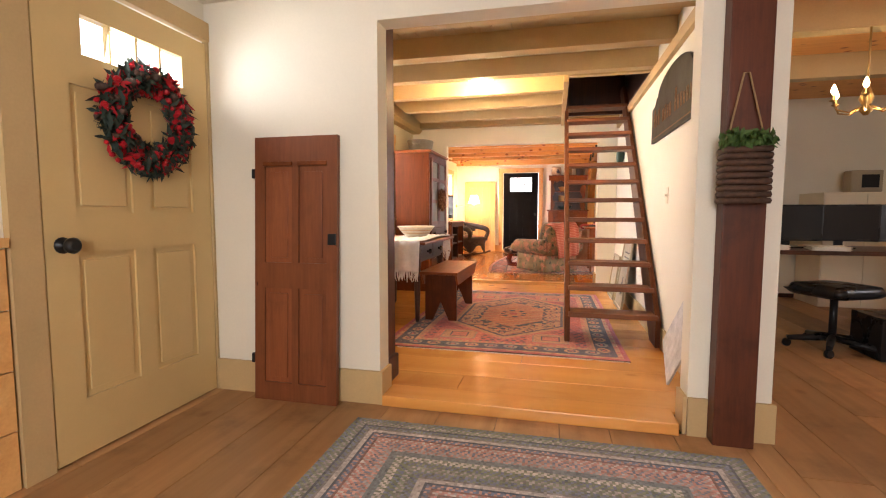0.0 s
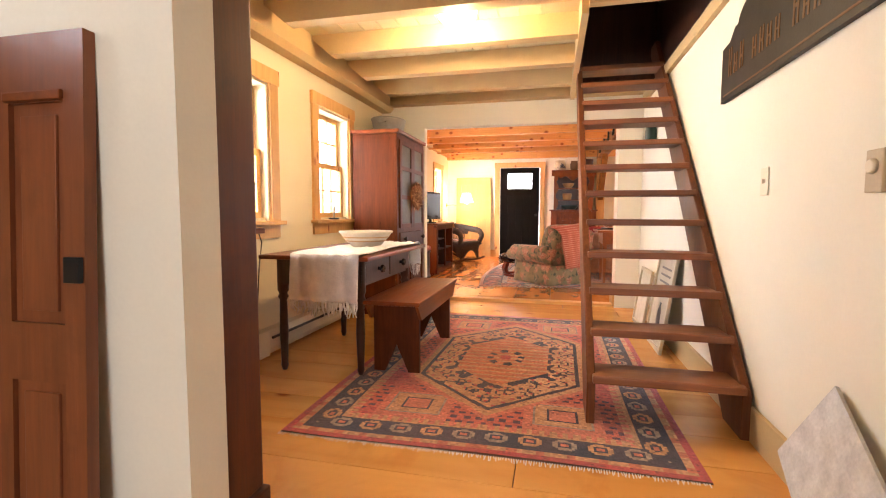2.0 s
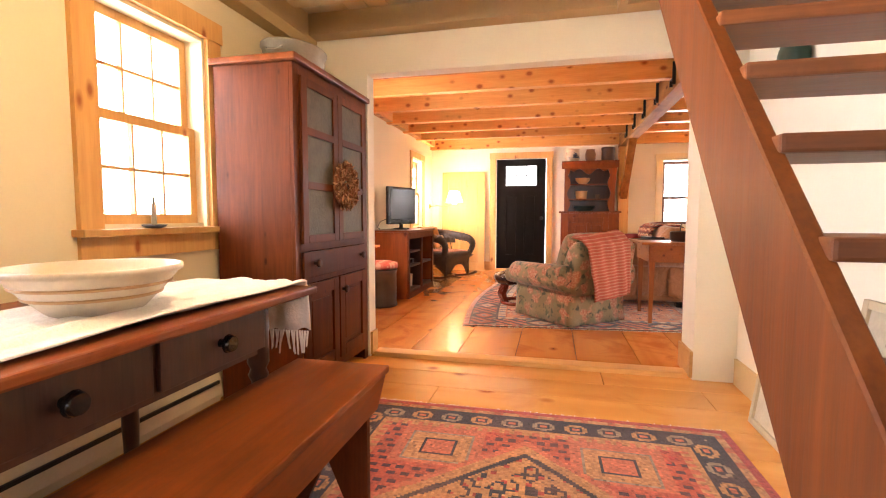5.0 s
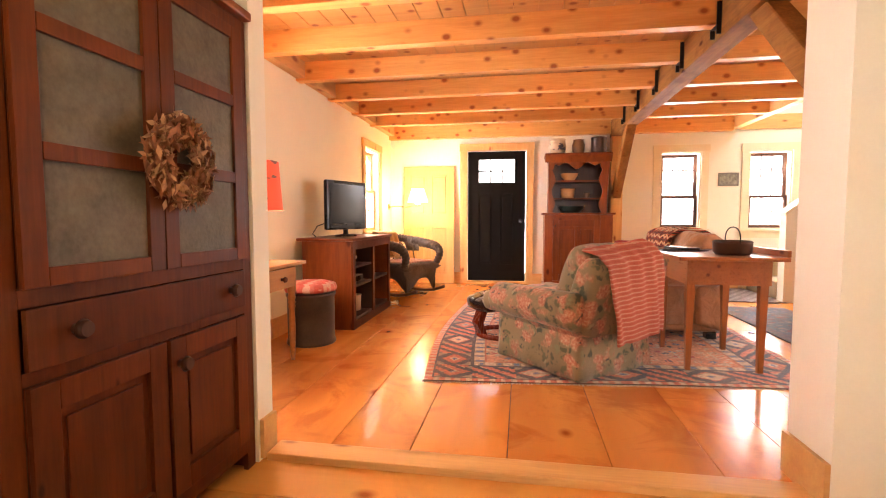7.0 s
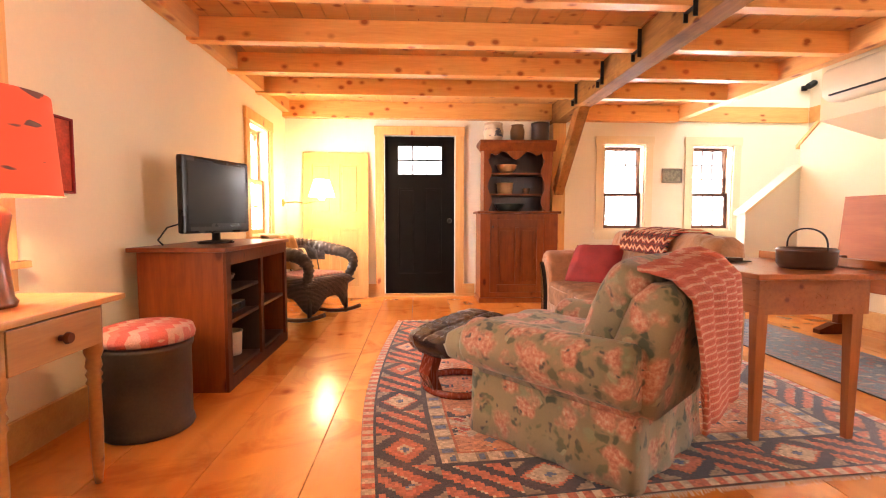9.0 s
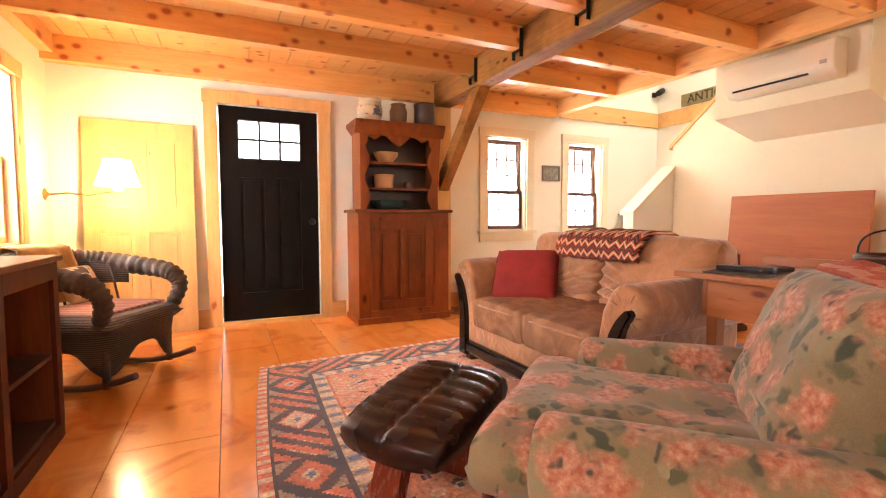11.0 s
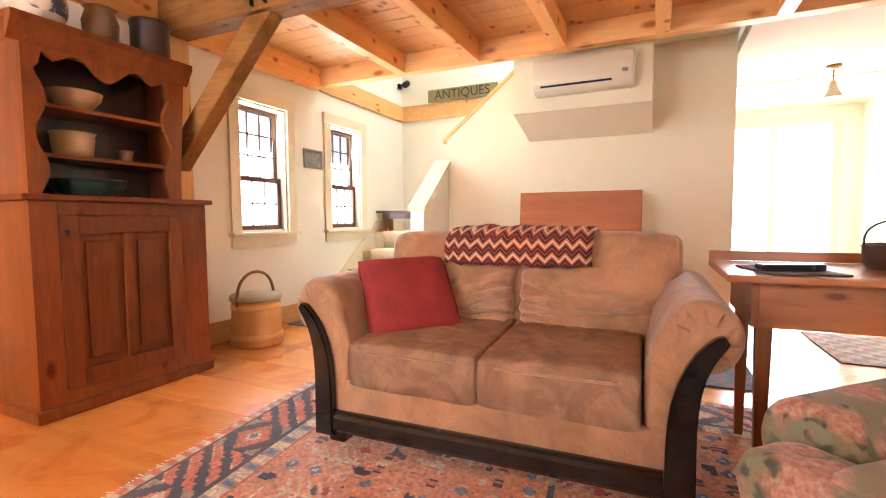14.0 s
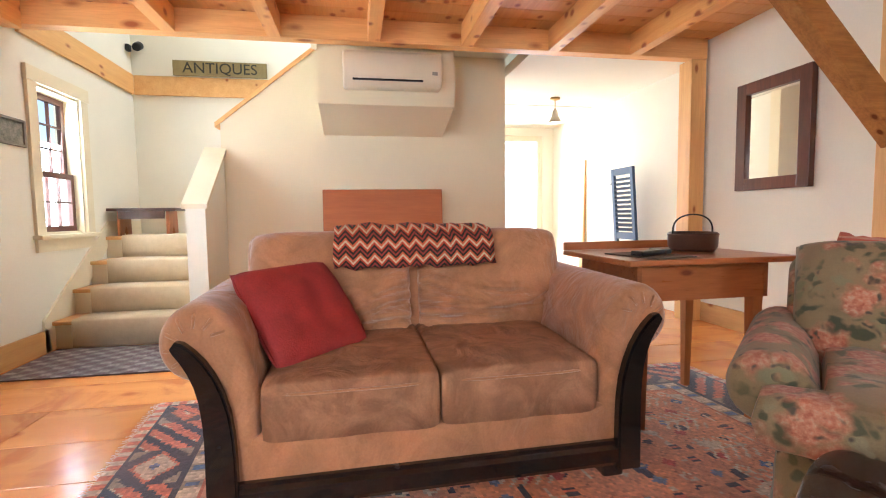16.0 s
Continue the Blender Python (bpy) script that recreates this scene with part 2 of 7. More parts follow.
def lathe(bm, profile, seg=20, m=None, sx=1.0, sy=1.0):
    """A turned shape: (radius, height) from bottom to top."""
    rings = []
    for r, z in profile:
        ring = []
        for i in range(seg):
            a = 2 * math.pi * i / seg
            c = Vector((r * math.cos(a) * sx, r * math.sin(a) * sy, z))
            ring.append(bm.verts.new(m @ c if m is not None else c))
        rings.append(ring)
    for p, q in zip(rings, rings[1:]):
        for i in range(seg):
            j = (i + 1) % seg
            f = bm.faces.new((p[i], p[j], q[j], q[i]))
            f.smooth = True
    for ring, flip in ((rings[0], True), (rings[-1], False)):
        bm.faces.new(ring[::-1] if flip else ring)


def tube(bm, path, radius, seg=8, m=None, closed=False):
    path = [Vector(p) for p in path]
    rad = radius if isinstance(radius, (list, tuple)) else [radius] * len(path)
    rings = []
    n = len(path)
    up = Vector((0, 0, 1))
    for i, p in enumerate(path):
        a = path[(i - 1) % n] if closed or i else p
        b = path[(i + 1) % n] if closed or i < n - 1 else p
        d = (b - a).normalized()
        s = d.cross(up)
        s = s.normalized() if s.length > 1e-3 else d.cross(Vector((1, 0, 0))).normalized()
        w = s.cross(d)
        ring = []
        for k in range(seg):
            t = 2 * math.pi * k / seg
            c = p + (s * math.cos(t) + w * math.sin(t)) * rad[i]
            ring.append(bm.verts.new(m @ c if m is not None else c))
        rings.append(ring)
    pairs = list(zip(rings, rings[1:])) + ([(rings[-1], rings[0])] if closed else [])
    for p, q in pairs:
        for i in range(seg):
            j = (i + 1) % seg
            f = bm.faces.new((p[i], p[j], q[j], q[i]))
            f.smooth = True
    if not closed:
        bm.faces.new(rings[0][::-1])
        bm.faces.new(rings[-1])


def pillow(bm, w, d, h, m=None, sag=0.0, seg=14, power=4.0, flat=0.35, crease=0.0):
    """A stuffed cushion: w by d, h thick, its middle the origin."""
    grid = {}
    for side in (1, -1):
        for i in range(seg + 1):
            for j in range(seg + 1):
                u, v = 2 * i / seg - 1, 2 * j / seg - 1
                k = max(0.0, (1 - abs(u) ** power) * (1 - abs(v) ** power)) ** flat
                pinch = 1 - 0.05 * (1 - k)
                z = side * 0.5 * h * k + (sag * noise.noise(Vector((u * 2.3, v * 2.1, side * 3 + w * 9))) * k)
                z += crease * k * noise.noise(Vector((u * 1.6 + v * 0.8, v * 3.6 + u * u * 1.5, w))) * (1.1 - 0.5 * (v + 1))
                edge = i in (0, seg) or j in (0, seg)
                c = Vector((0.5 * w * u * pinch, 0.5 * d * v * pinch, z))
                key = (i, j, 0 if edge else side)
                if key not in grid:
                    grid[key] = bm.verts.new(m @ c if m is not None else c)
    for side in (1, -1):
        for i in range(seg):
            for j in range(seg):
                q = [grid.get((a, b, side)) or grid[(a, b, 0)] for a, b in ((i, j), (i + 1, j), (i + 1, j + 1), (i, j + 1))]
                f = bm.faces.new(q if side > 0 else q[::-1])
                f.smooth = True


def part(name, bm, material, parent=None, label="", smooth=False):
    me = bpy.data.meshes.new(name)
    if smooth:
        for f in bm.faces:
            f.smooth = True
    bm.to_mesh(me)
    bm.free()
    for mm in material if isinstance(material, (list, tuple)) else [material]:
        me.materials.append(mm)
    ob = new(name, me)
    ob.parent = parent
    if label:
        tagged(ob, label)
    return ob


def B(*args, **kw):
    bm = bmesh.new()
    box(bm, *args, **kw)
    return bm


def boxes(rows, bev=0.0):
    bm = bmesh.new()
    for r in rows:
        box(bm, *r, bev=bev)
    return bm


def L(profile, seg=20, m=None, **kw):
    bm = bmesh.new()
    lathe(bm, profile, seg, m, **kw)
    return bm


def T(path, radius, seg=8, m=None, closed=False):
    bm = bmesh.new()
    tube(bm, path, radius, seg, m, closed)
    return bm


def P(poly, a0, a1, axis="x", m=None):
    bm = bmesh.new()
    prism(bm, poly, a0, a1, axis, m)
    return bm


def thing(name, label, category, m=None, group="", kind=""):
    ob = new(name)
    ob.empty_display_size = 0.1
    if m is not None:
        ob.matrix_world = m
    return tagged(ob, label, category, group, kind)


def structure(name, bm, material, label, category="wall"):
    return tagged(part(name, bm, material), label, category, kind="structure")


# ---------- the shell ----------
def wall_x(x0, x1, y0, y1, z0, z1, holes):
    """A wall along y between x0 and x1, with holes (y0, y1, z0, z1)."""
    bm = bmesh.new()
    at = y0
    for a, b, c, d in sorted(holes):
        box(bm, x0, x1, at, a, z0, z1)
        if c > z0:
            box(bm, x0, x1, a, b, z0, c)
        box(bm, x0, x1, a, b, d, z1)
        at = b
    box(bm, x0, x1, at, y1, z0, z1)
    return bm


def wall_y(y0, y1, x0, x1, z0, z1, holes):
    bm = bmesh.new()
    at = x0
    for a, b, c, d in sorted(holes):
        box(bm, at, a, y0, y1, z0, z1)
        if c > z0:
            box(bm, a, b, y0, y1, z0, c)
        box(bm, a, b, y0, y1, d, z1)
        at = b
    box(bm, at, x1, y0, y1, z0, z1)
    return bm


EZ = -0.05  # the entry floor lies a low step down
W1 = (3.78, 4.32, 0.92, 1.86)
W2 = (5.00, 5.60, 0.92, 1.86)
LW1 = (7.32, 7.92, 0.80, 1.86)
LW2 = (10.62, 11.22, 0.80, 1.90)
W3 = (1.45, 1.98, 0.84, 1.90)
W4 = (2.59, 3.12, 0.84, 1.90)
DOOR_B = (-1.27, -0.40, 0.0, 1.985)
DOOR_Y = (1.38, 2.30, -0.06, 1.93)
structure("wall_entry_west", wall_x(-2.1, -1.93, -2.6, 2.45, -0.06, 2.3, [DOOR_Y]), WHITE, "white plaster wall with a tan door")
structure("wall_dining_west", wall_x(-2.17, -2.0, 2.45, 6.52, -0.02, 2.6, [W1, W2]), CREAM, "cream plaster wall with two windows")
structure("wall_living_west", wall_x(-2.62, -2.45, 6.5, 12.05, -0.02, 2.6, [LW1, LW2]), CREAM, "cream plaster wall with two windows")
structure("wall_living_north", wall_y(11.87, 12.05, -2.45, 4.25, -0.02, 4.4, [DOOR_B, W3, W4]), WHITE, "white plaster wall with a black door and two windows")
structure("wall_entry_north", boxes([(-1.93, -0.90, 2.32, 2.45, EZ, 2.3), (-0.90, 0.615, 2.32, 2.45, 1.96, 2.3)]), WHITE, "white plaster wall beside a wide opening")
structure("wall_stair", boxes([(0.615, 0.96, 2.32, 2.45, EZ, 2.3), (0.78, 0.92, 2.45, 6.52, 0, 2.6)]), WHITE, "white plaster wall behind the open stair")
structure("wall_living_south", boxes([(-2.45, -1.5, 6.52, 6.63, 0, 2.6), (-1.5, 0.55, 6.52, 6.63, 1.92, 2.6), (0.55, 5.5, 6.52, 6.78, 0, 2.6)]), WHITE, "white plaster wall with a wide opening")
# stair side wall: its top follows the upper flight
structure("wall_stair_side", P([(8.30, 0), (10.80, 0), (10.80, 1.74), (10.03, 2.36), (10.03, 4.4), (8.30, 4.4)], 3.10, 3.22, "x"), CREAM, "cream plaster wall with a sloping top along a stair")
structure("wall_upper_east", B(4.10, 4.25, 6.9, 11.87, 2.2, 4.4), WHITE, "white wall above the stair landing")
structure("wall_landing_east", B(4.10, 4.25, 8.42, 11.87, -0.02, 2.2), WHITE, "white wall at the stair landing")
structure("wall_hall_side", B(3.22, 5.5, 8.30, 8.42, -0.02, 2.2), WHITE, "white wall of the bright passage")
structure("wall_hall_east", wall_x(5.5, 5.62, 6.5, 8.6, -0.02, 2.3, [(6.95, 8.25, 0.05, 2.1)]), WHITE, "white wall with a glazed door opening")
structure("wall_entry_south", B(-2.1, 4.3, -2.75, -2.6, -0.02, 2.6), WHITE, "white wall closing the entry")
structure("wall_office_east", wall_x(4.15, 4.3, -2.6, 6.52, -0.02, 2.6, [(3.1, 4.1, 0.9, 1.9)]), WHITE, "white office wall")
structure("ceiling_entry", B(-2.1, 0.96, -2.75, 2.45, 2.14, 2.3), WHITE, "white plaster ceiling", "ceiling")
structure("ceiling_upper", B(2.3, 4.25, 8.38, 12.05, 4.4, 4.5), WHITE, "white ceiling high over the stair", "ceiling")
structure("ceiling_hall", boxes([(2.44, 5.6, 6.78, 8.30, 2.21, 2.3), (2.44, 3.10, 8.30, 10.03, 2.38, 2.46)]), WHITE, "white plaster ceiling", "ceiling")
structure("wall_loft", B(2.30, 2.42, 6.78, 11.87, 2.42, 4.4), WHITE, "white wall above the open stair")


def ceiling_boards(name, x0, x1, y0, y1, z, width, mat_, label, along_x=False):
    bm = bmesh.new()
    if along_x:
        y = y0
        while y < y1:
            box(bm, x0, x1, y + 0.002, min(y + width, y1) - 0.002, z, z + 0.02)
            y += width
    else:
        x = x0
        while x < x1:
            box(bm, x + 0.0035, min(x + width, x1) - 0.0035, y0, y1, z, z + 0.02)
            x += width
    box(bm, x0, x1, y0, y1, z + 0.024, z + 0.06)
    return structure(name, bm, mat_, label, "ceiling")


ceiling_boards("ceiling_living", -2.45, 2.42, 6.78, 11.87, 2.36, 0.16, PINE_BOARD, "knotty pine board ceiling")
ceiling_boards("ceiling_dining", -2.0, 0.10, 2.45, 6.52, 2.30, 0.14, BEIGE_BOARD, "beige painted board ceiling")
structure("ceiling_dining_front", boxes([(0.10, 0.78, 2.45, 4.31, 2.30, 2.36), (0.10, 0.78, 6.04, 6.52, 2.30, 2.36)]), BEIGE_BOARD, "beige painted board ceiling", "ceiling")
structure("stair_hatch", boxes([(0.06, 0.10, 4.35, 6.0, 2.36, 3.3), (0.775, 0.779, 4.35, 6.0, 2.16, 3.3), (0.10, 0.775, 4.31, 4.35, 2.36, 3.3), (0.10, 0.775, 6.0, 6.04, 2.16, 3.3), (0.06, 0.82, 4.31, 6.04, 3.3, 3.34)]), DARKWOOD, "dark boarded stair hatch", "ceiling")
structure("ceiling_office", B(0.96, 4.15, -2.6, 6.52, 2.34, 2.5), PINE_BOARD, "pine board ceiling", "ceiling")


# ---------- floors ----------
def plank_floor(name, x0, x1, y0, y1, z, width, length, material, label, along="y", seed=1):
    base = structure(name, B(x0, x1, y0, y1, z - 0.08, z - 0.014), DARKWOOD, label, "floor")
    rng = random.Random(seed)
    at = x0 if along == "y" else y0
    end = x1 if along == "y" else y1
    lo, hi = (y0, y1) if along == "y" else (x0, x1)
    while at < end - 0.02:
        w = min(width * rng.uniform(0.8, 1.2), end - at)
        if end - at - w < 0.08:
            w = end - at
        s = lo - rng.uniform(0, length * 0.8)
        while s < hi:
            e = s + length * rng.uniform(0.85, 1.15)
            a, b = max(s, lo), min(e, hi)
            if b - a > 0.02:
                g = 0.0018
                bm = bmesh.new()
                if along == "y":
                    box(bm, at + g, at + w - g, a + g, b - g, z - 0.02, z, bev=0.0015)
                else:
                    box(bm, a + g, b - g, at + g, at + w - g, z - 0.02, z, bev=0.0015)
                part("plank", bm, material, base)
            s = e
        at += w
    return base


FZ = 0.012
# ---------- joists and beams ----------
for y in (7.46, 8.15, 8.84, 9.53, 10.22, 10.90):
    structure("joist", B(-2.45, 0.76, y - 0.045, y + 0.045, 2.20, 2.36, bev=0.004), PINE, "knotty pine ceiling joist", "joist")
    structure("joist", B(0.92, 2.34, y - 0.045, y + 0.045, 2.20, 2.36, bev=0.004), PINE, "knotty pine ceiling joist", "joist")
    structure("joist_hanger", boxes([(0.73, 0.758, y + 0.047, y + 0.053, 2.14, 2.34), (0.73, 0.758, y - 0.053, y - 0.047, 2.14, 2.34), (0.73, 0.758, y - 0.047, y + 0.047, 2.192, 2.198)]), BLACK, "black steel joist hanger", "hanger")
structure("joist", B(-2.45, 0.76, 11.76, 11.868, 2.17, 2.36, bev=0.004), PINE, "pine joist along the wall", "joist")
structure("joist", B(0.92, 2.34, 11.76, 11.868, 2.17, 2.36, bev=0.004), PINE, "pine joist along the wall", "joist")
structure("joist", B(-2.45, 0.55, 6.64, 6.73, 2.20, 2.36, bev=0.004), PINE, "pine joist along the wall", "joist")
structure("rim_beam", B(2.34, 2.44, 6.80, 11.868, 2.20, 2.42, bev=0.004), PINE_Y, "pine beam carrying the joist ends", "beam")
structure("wall_plate", B(-2.446, -2.36, 6.80, 11.75, 2.22, 2.36, bev=0.004), PINE_Y, "pine plate along the wall", "beam")
structure("beam", B(0.76, 0.92, 6.80, 11.865, 2.12, 2.355, bev=0.008), TIMBER, "weathered hewn timber beam", "beam")
structure("post", B(0.76, 0.92, 11.70, 11.866, FZ, 2.12, bev=0.006), TRIM, "pine corner post", "post")
structure("post", B(0.76, 0.92, 6.782, 6.93, FZ, 2.12, bev=0.006), TRIM, "pine corner post", "post")
structure("post", B(2.345, 2.50, 6.802, 6.94, FZ, 2.198, bev=0.006), TRIM, "pine corner post", "post")


def brace(y_post, y_beam, z_low):
    s = 1 if y_beam > y_post else -1
    bm = P([(y_post, z_low), (y_post, z_low + 0.19), (y_beam - s * 0.19, 2.118), (y_beam, 2.118)], 0.785, 0.895, "x")
    bmesh.ops.bevel(bm, geom=bm.edges[:], offset=0.006, segments=1, affect="EDGES")
    return structure("brace", bm, TIMBER, "dark weathered timber knee brace", "brace")


brace(11.698, 10.85, 1.26)
brace(6.932, 7.80, 1.26)

# dining ceiling: painted joists with angled ends, plate along the wall
for y in (2.95, 3.55, 4.15, 4.75, 5.35, 5.95):
    x1 = 0.776 if y < 4.2 else 0.058
    structure("joist", P([(-1.86, 2.298), (-1.86, 2.27), (-1.72, 2.15), (x1, 2.15), (x1, 2.298)], y - 0.05, y + 0.05, "y"), BEIGE, "beige painted ceiling joist", "joist")
structure("joist", B(-1.86, 0.776, 6.40, 6.518, 2.16, 2.298, bev=0.004), BEIGE, "beige painted joist along the wall", "joist")
structure("wall_plate", P([(-1.998, 2.10), (-1.90, 2.10), (-1.86, 2.14), (-1.86, 2.298), (-1.998, 2.298)], 2.455, 6.515, "y"), BEIGE, "beige painted plate along the wall", "beam")
structure("hatch_trimmer", boxes([(0.058, 0.10, 4.31, 6.40, 2.12, 2.298), (0.10, 0.778, 4.25, 4.31, 2.15, 2.298)]), BEIGE, "beige boards trimming the stair hatch", "trim")
structure("hatch_trim", B(0.745, 0.778, 2.455, 6.40, 2.06, 2.14), BEIGE, "beige rail along the wall top", "trim")
# dark posts of the old frame
structure("post", boxes([(0.70, 0.865, 2.23, 2.319, EZ, 2.138)], bev=0.006), POSTWOOD, "dark hewn post on the wall end", "post")
structure("post", boxes([(-1.05, -0.92, 2.455, 2.63, 0.14, 2.29), (-1.065, -0.905, 2.452, 2.645, 0, 0.138)], bev=0.008), POSTWOOD, "dark hewn post beside the opening", "post")
structure("beam", B(-1.93, 0.60, 1.4, 1.56, 2.07, 2.139, bev=0.008), POSTWOOD, "dark hewn ceiling beam", "beam")
for y in (1.2, 2.4, 3.6, 4.8):
    structure("joist", B(0.925, 4.14, y - 0.06, y + 0.06, 2.14, 2.338, bev=0.004), BEIGE, "beige painted office joist", "joist")

# baseboards
structure("baseboard", boxes([(-1.90, -0.882, 2.303, 2.319, EZ, 0.13), (-0.899, -0.882, 2.32, 2.45, EZ, 0.13)]), BEIGE, "beige baseboard", "baseboard")
structure("baseboard", boxes([(0.598, 0.614, 2.32, 2.45, EZ, 0.13), (0.615, 0.698, 2.304, 2.319, EZ, 0.13), (0.872, 0.975, 2.304, 2.319, EZ, 0.13), (0.762, 0.779, 2.452, 6.5, 0, 0.15)]), BEIGE, "beige baseboard", "baseboard")
structure("baseboard", boxes([(-1.999, -1.982, 3.27, 3.96, 0, 0.14)]), BEIGE, "beige baseboard", "baseboard")
structure("baseboard", boxes([(-2.449, -2.430, 6.79, 11.86, FZ, 0.17), (-2.43, -1.37, 11.852, 11.869, FZ, 0.17), (-0.30, -0.16, 11.852, 11.869, FZ, 0.17), (0.92, 2.55, 11.852, 11.869, FZ, 0.17)]), TRIM_H, "pine baseboard", "baseboard")
structure("baseboard", boxes([(3.081, 3.099, 8.30, 10.78, FZ, 0.17), (0.93, 2.50, 6.781, 6.799, FZ, 0.17), (0.531, 0.549, 6.52, 6.78, FZ, 0.17), (-1.499, -1.482, 6.53, 6.63, FZ, 0.17)]), TRIM_H, "pine baseboard", "baseboard")
structure("threshold", B(-1.48, 0.53, 6.54, 6.66, -0.005, 0.03, bev=0.006), TRIM_H, "worn pine threshold strip", "threshold")
structure("threshold", B(-0.88, 0.58, 2.29, 2.47, EZ, 0.008, bev=0.006), FLOOR_D, "worn pine threshold board", "threshold")


# ---------- windows ----------
def window(name, hole, wall_face, axis, outward, sash_mat, trim_mat, label, cols=3, rows=(2, 2), meet=0.5, bar=0.007, vbar=0.7):
    """A double-hung window. axis 'x': the wall's face is at x, hole in y and z; outward: the sign of the way out."""
    a0, a1, z0, z1 = hole
    win = thing(name, label, "window", kind="structure")

    def bx(bm, u0, u1, d0, d1, c0, c1, bev=0.0):
        d = sorted((wall_face + outward * d0, wall_face + outward * d1))
        if axis == "x":
            box(bm, d[0], d[1], u0, u1, c0, c1, bev)
        else:
            box(bm, u0, u1, d[0], d[1], c0, c1, bev)

    def one(nm, rows_, mat_, lab="", bev=0.0, par=win):
        bm = bmesh.new()
        for r in rows_:
            bx(bm, *r, bev)
        return part(nm, bm, mat_, par, lab)

    c = 0.095
    one("casing_side", [(a0 - c, a0, -0.022, 0, z0, z1)], trim_mat)
    one("casing_side", [(a1, a1 + c, -0.022, 0, z0, z1)], trim_mat)
    one("casing_head", [(a0 - c - 0.01, a1 + c + 0.01, -0.028, 0, z1, z1 + 0.10)], trim_mat)
    one("sill", [(a0 - c - 0.02, a1 + c + 0.02, -0.06, 0.02, z0 - 0.028, z0)], trim_mat, bev=0.004)
    one("apron", [(a0 - c, a1 + c, -0.018, 0, z0 - 0.12, z0 - 0.029)], trim_mat)
    one("jamb", [(a0, a0 + 0.018, 0, 0.15, z0, z1), (a1 - 0.018, a1, 0, 0.15, z0, z1), (a0 + 0.018, a1 - 0.018, 0, 0.15, z1 - 0.018, z1), (a0 + 0.018, a1 - 0.018, 0.02, 0.15, z0, z0 + 0.018)], TRIM_PALE)
    mid = z0 + meet * (z1 - z0)
    f = 0.042
    for nm, lo, hi, depth, nr in (("lower_sash", z0 + 0.018, mid + 0.02, 0.055, rows[0]), ("upper_sash", mid - 0.02, z1 - 0.018, 0.095, rows[1])):
        u0, u1 = a0 + 0.02, a1 - 0.02
        s = one(nm, [(u0, u0 + f, depth, depth + 0.034, lo, hi), (u1 - f, u1, depth, depth + 0.034, lo, hi), (u0 + f, u1 - f, depth, depth + 0.034, lo, lo + f), (u0 + f, u1 - f, depth, depth + 0.034, hi - f, hi)], sash_mat)
        gw, gh = (u1 - u0 - 2 * f) / cols, (hi - lo - 2 * f) / nr
        bars = [(u0 + f + gw * i - bar * vbar, u0 + f + gw * i + bar * vbar, depth + 0.004, depth + 0.03, lo + f, hi - f) for i in range(1, cols)]
        bars += [(u0 + f, u1 - f, depth + 0.006, depth + 0.028, lo + f + gh * i - bar, lo + f + gh * i + bar) for i in range(1, nr)]
        one("muntins", bars, sash_mat, par=s)
        g = one("pane", [(u0 + f, u1 - f, depth + 0.015, depth + 0.019, lo + f, hi - f)], GLASS, par=s)
        g.visible_shadow = False
    return win


window("window_1", W1, -2.0, "x", -1, TRIM, TRIM, "pine double-hung window with small panes")
window("window_2", W2, -2.0, "x", -1, TRIM, TRIM, "pine double-hung window with small panes")
window("window_3", LW1, -2.45, "x", -1, TRIM, TRIM, "pine double-hung window behind a table lamp")
window("window_4", LW2, -2.45, "x", -1, TRIM, TRIM, "pine double-hung window beside a rocker")
window("window_5", W3, 11.87, "y", 1, DARKPAINT, TRIM_PALE, "dark-sashed window with pale wood casing", 3, (2, 3), 0.42, 0.006, 0.35)
window("window_6", W4, 11.87, "y", 1, DARKPAINT, TRIM_PALE, "dark-sashed window with pale wood casing", 3, (2, 3), 0.42, 0.006, 0.35)
window("window_7", (3.1, 4.1, 0.9, 1.9), 4.15, "x", 1, TRIM, TRIM, "office window with pine casing")
# white daylight beyond the openings
for r in ((-5.2, -5.15, 0, 14, -0.25, 5), (-5.1, 6.5, 15.5, 15.55, -0.25, 5), (7.0, 7.05, 1.0, 12, -0.25, 4.5)):
    structure("backdrop", B(*r), OUTSIDE, "blown-out white daylight outside the windows", "backdrop")
structure("ground", B(-120, 120, -120, 120, -0.35, -0.25), plain("grass_ground", (0.07, 0.10, 0.03), 0.9, 0.4, 1.0, 0.3), "grassy ground around the house", "ground")


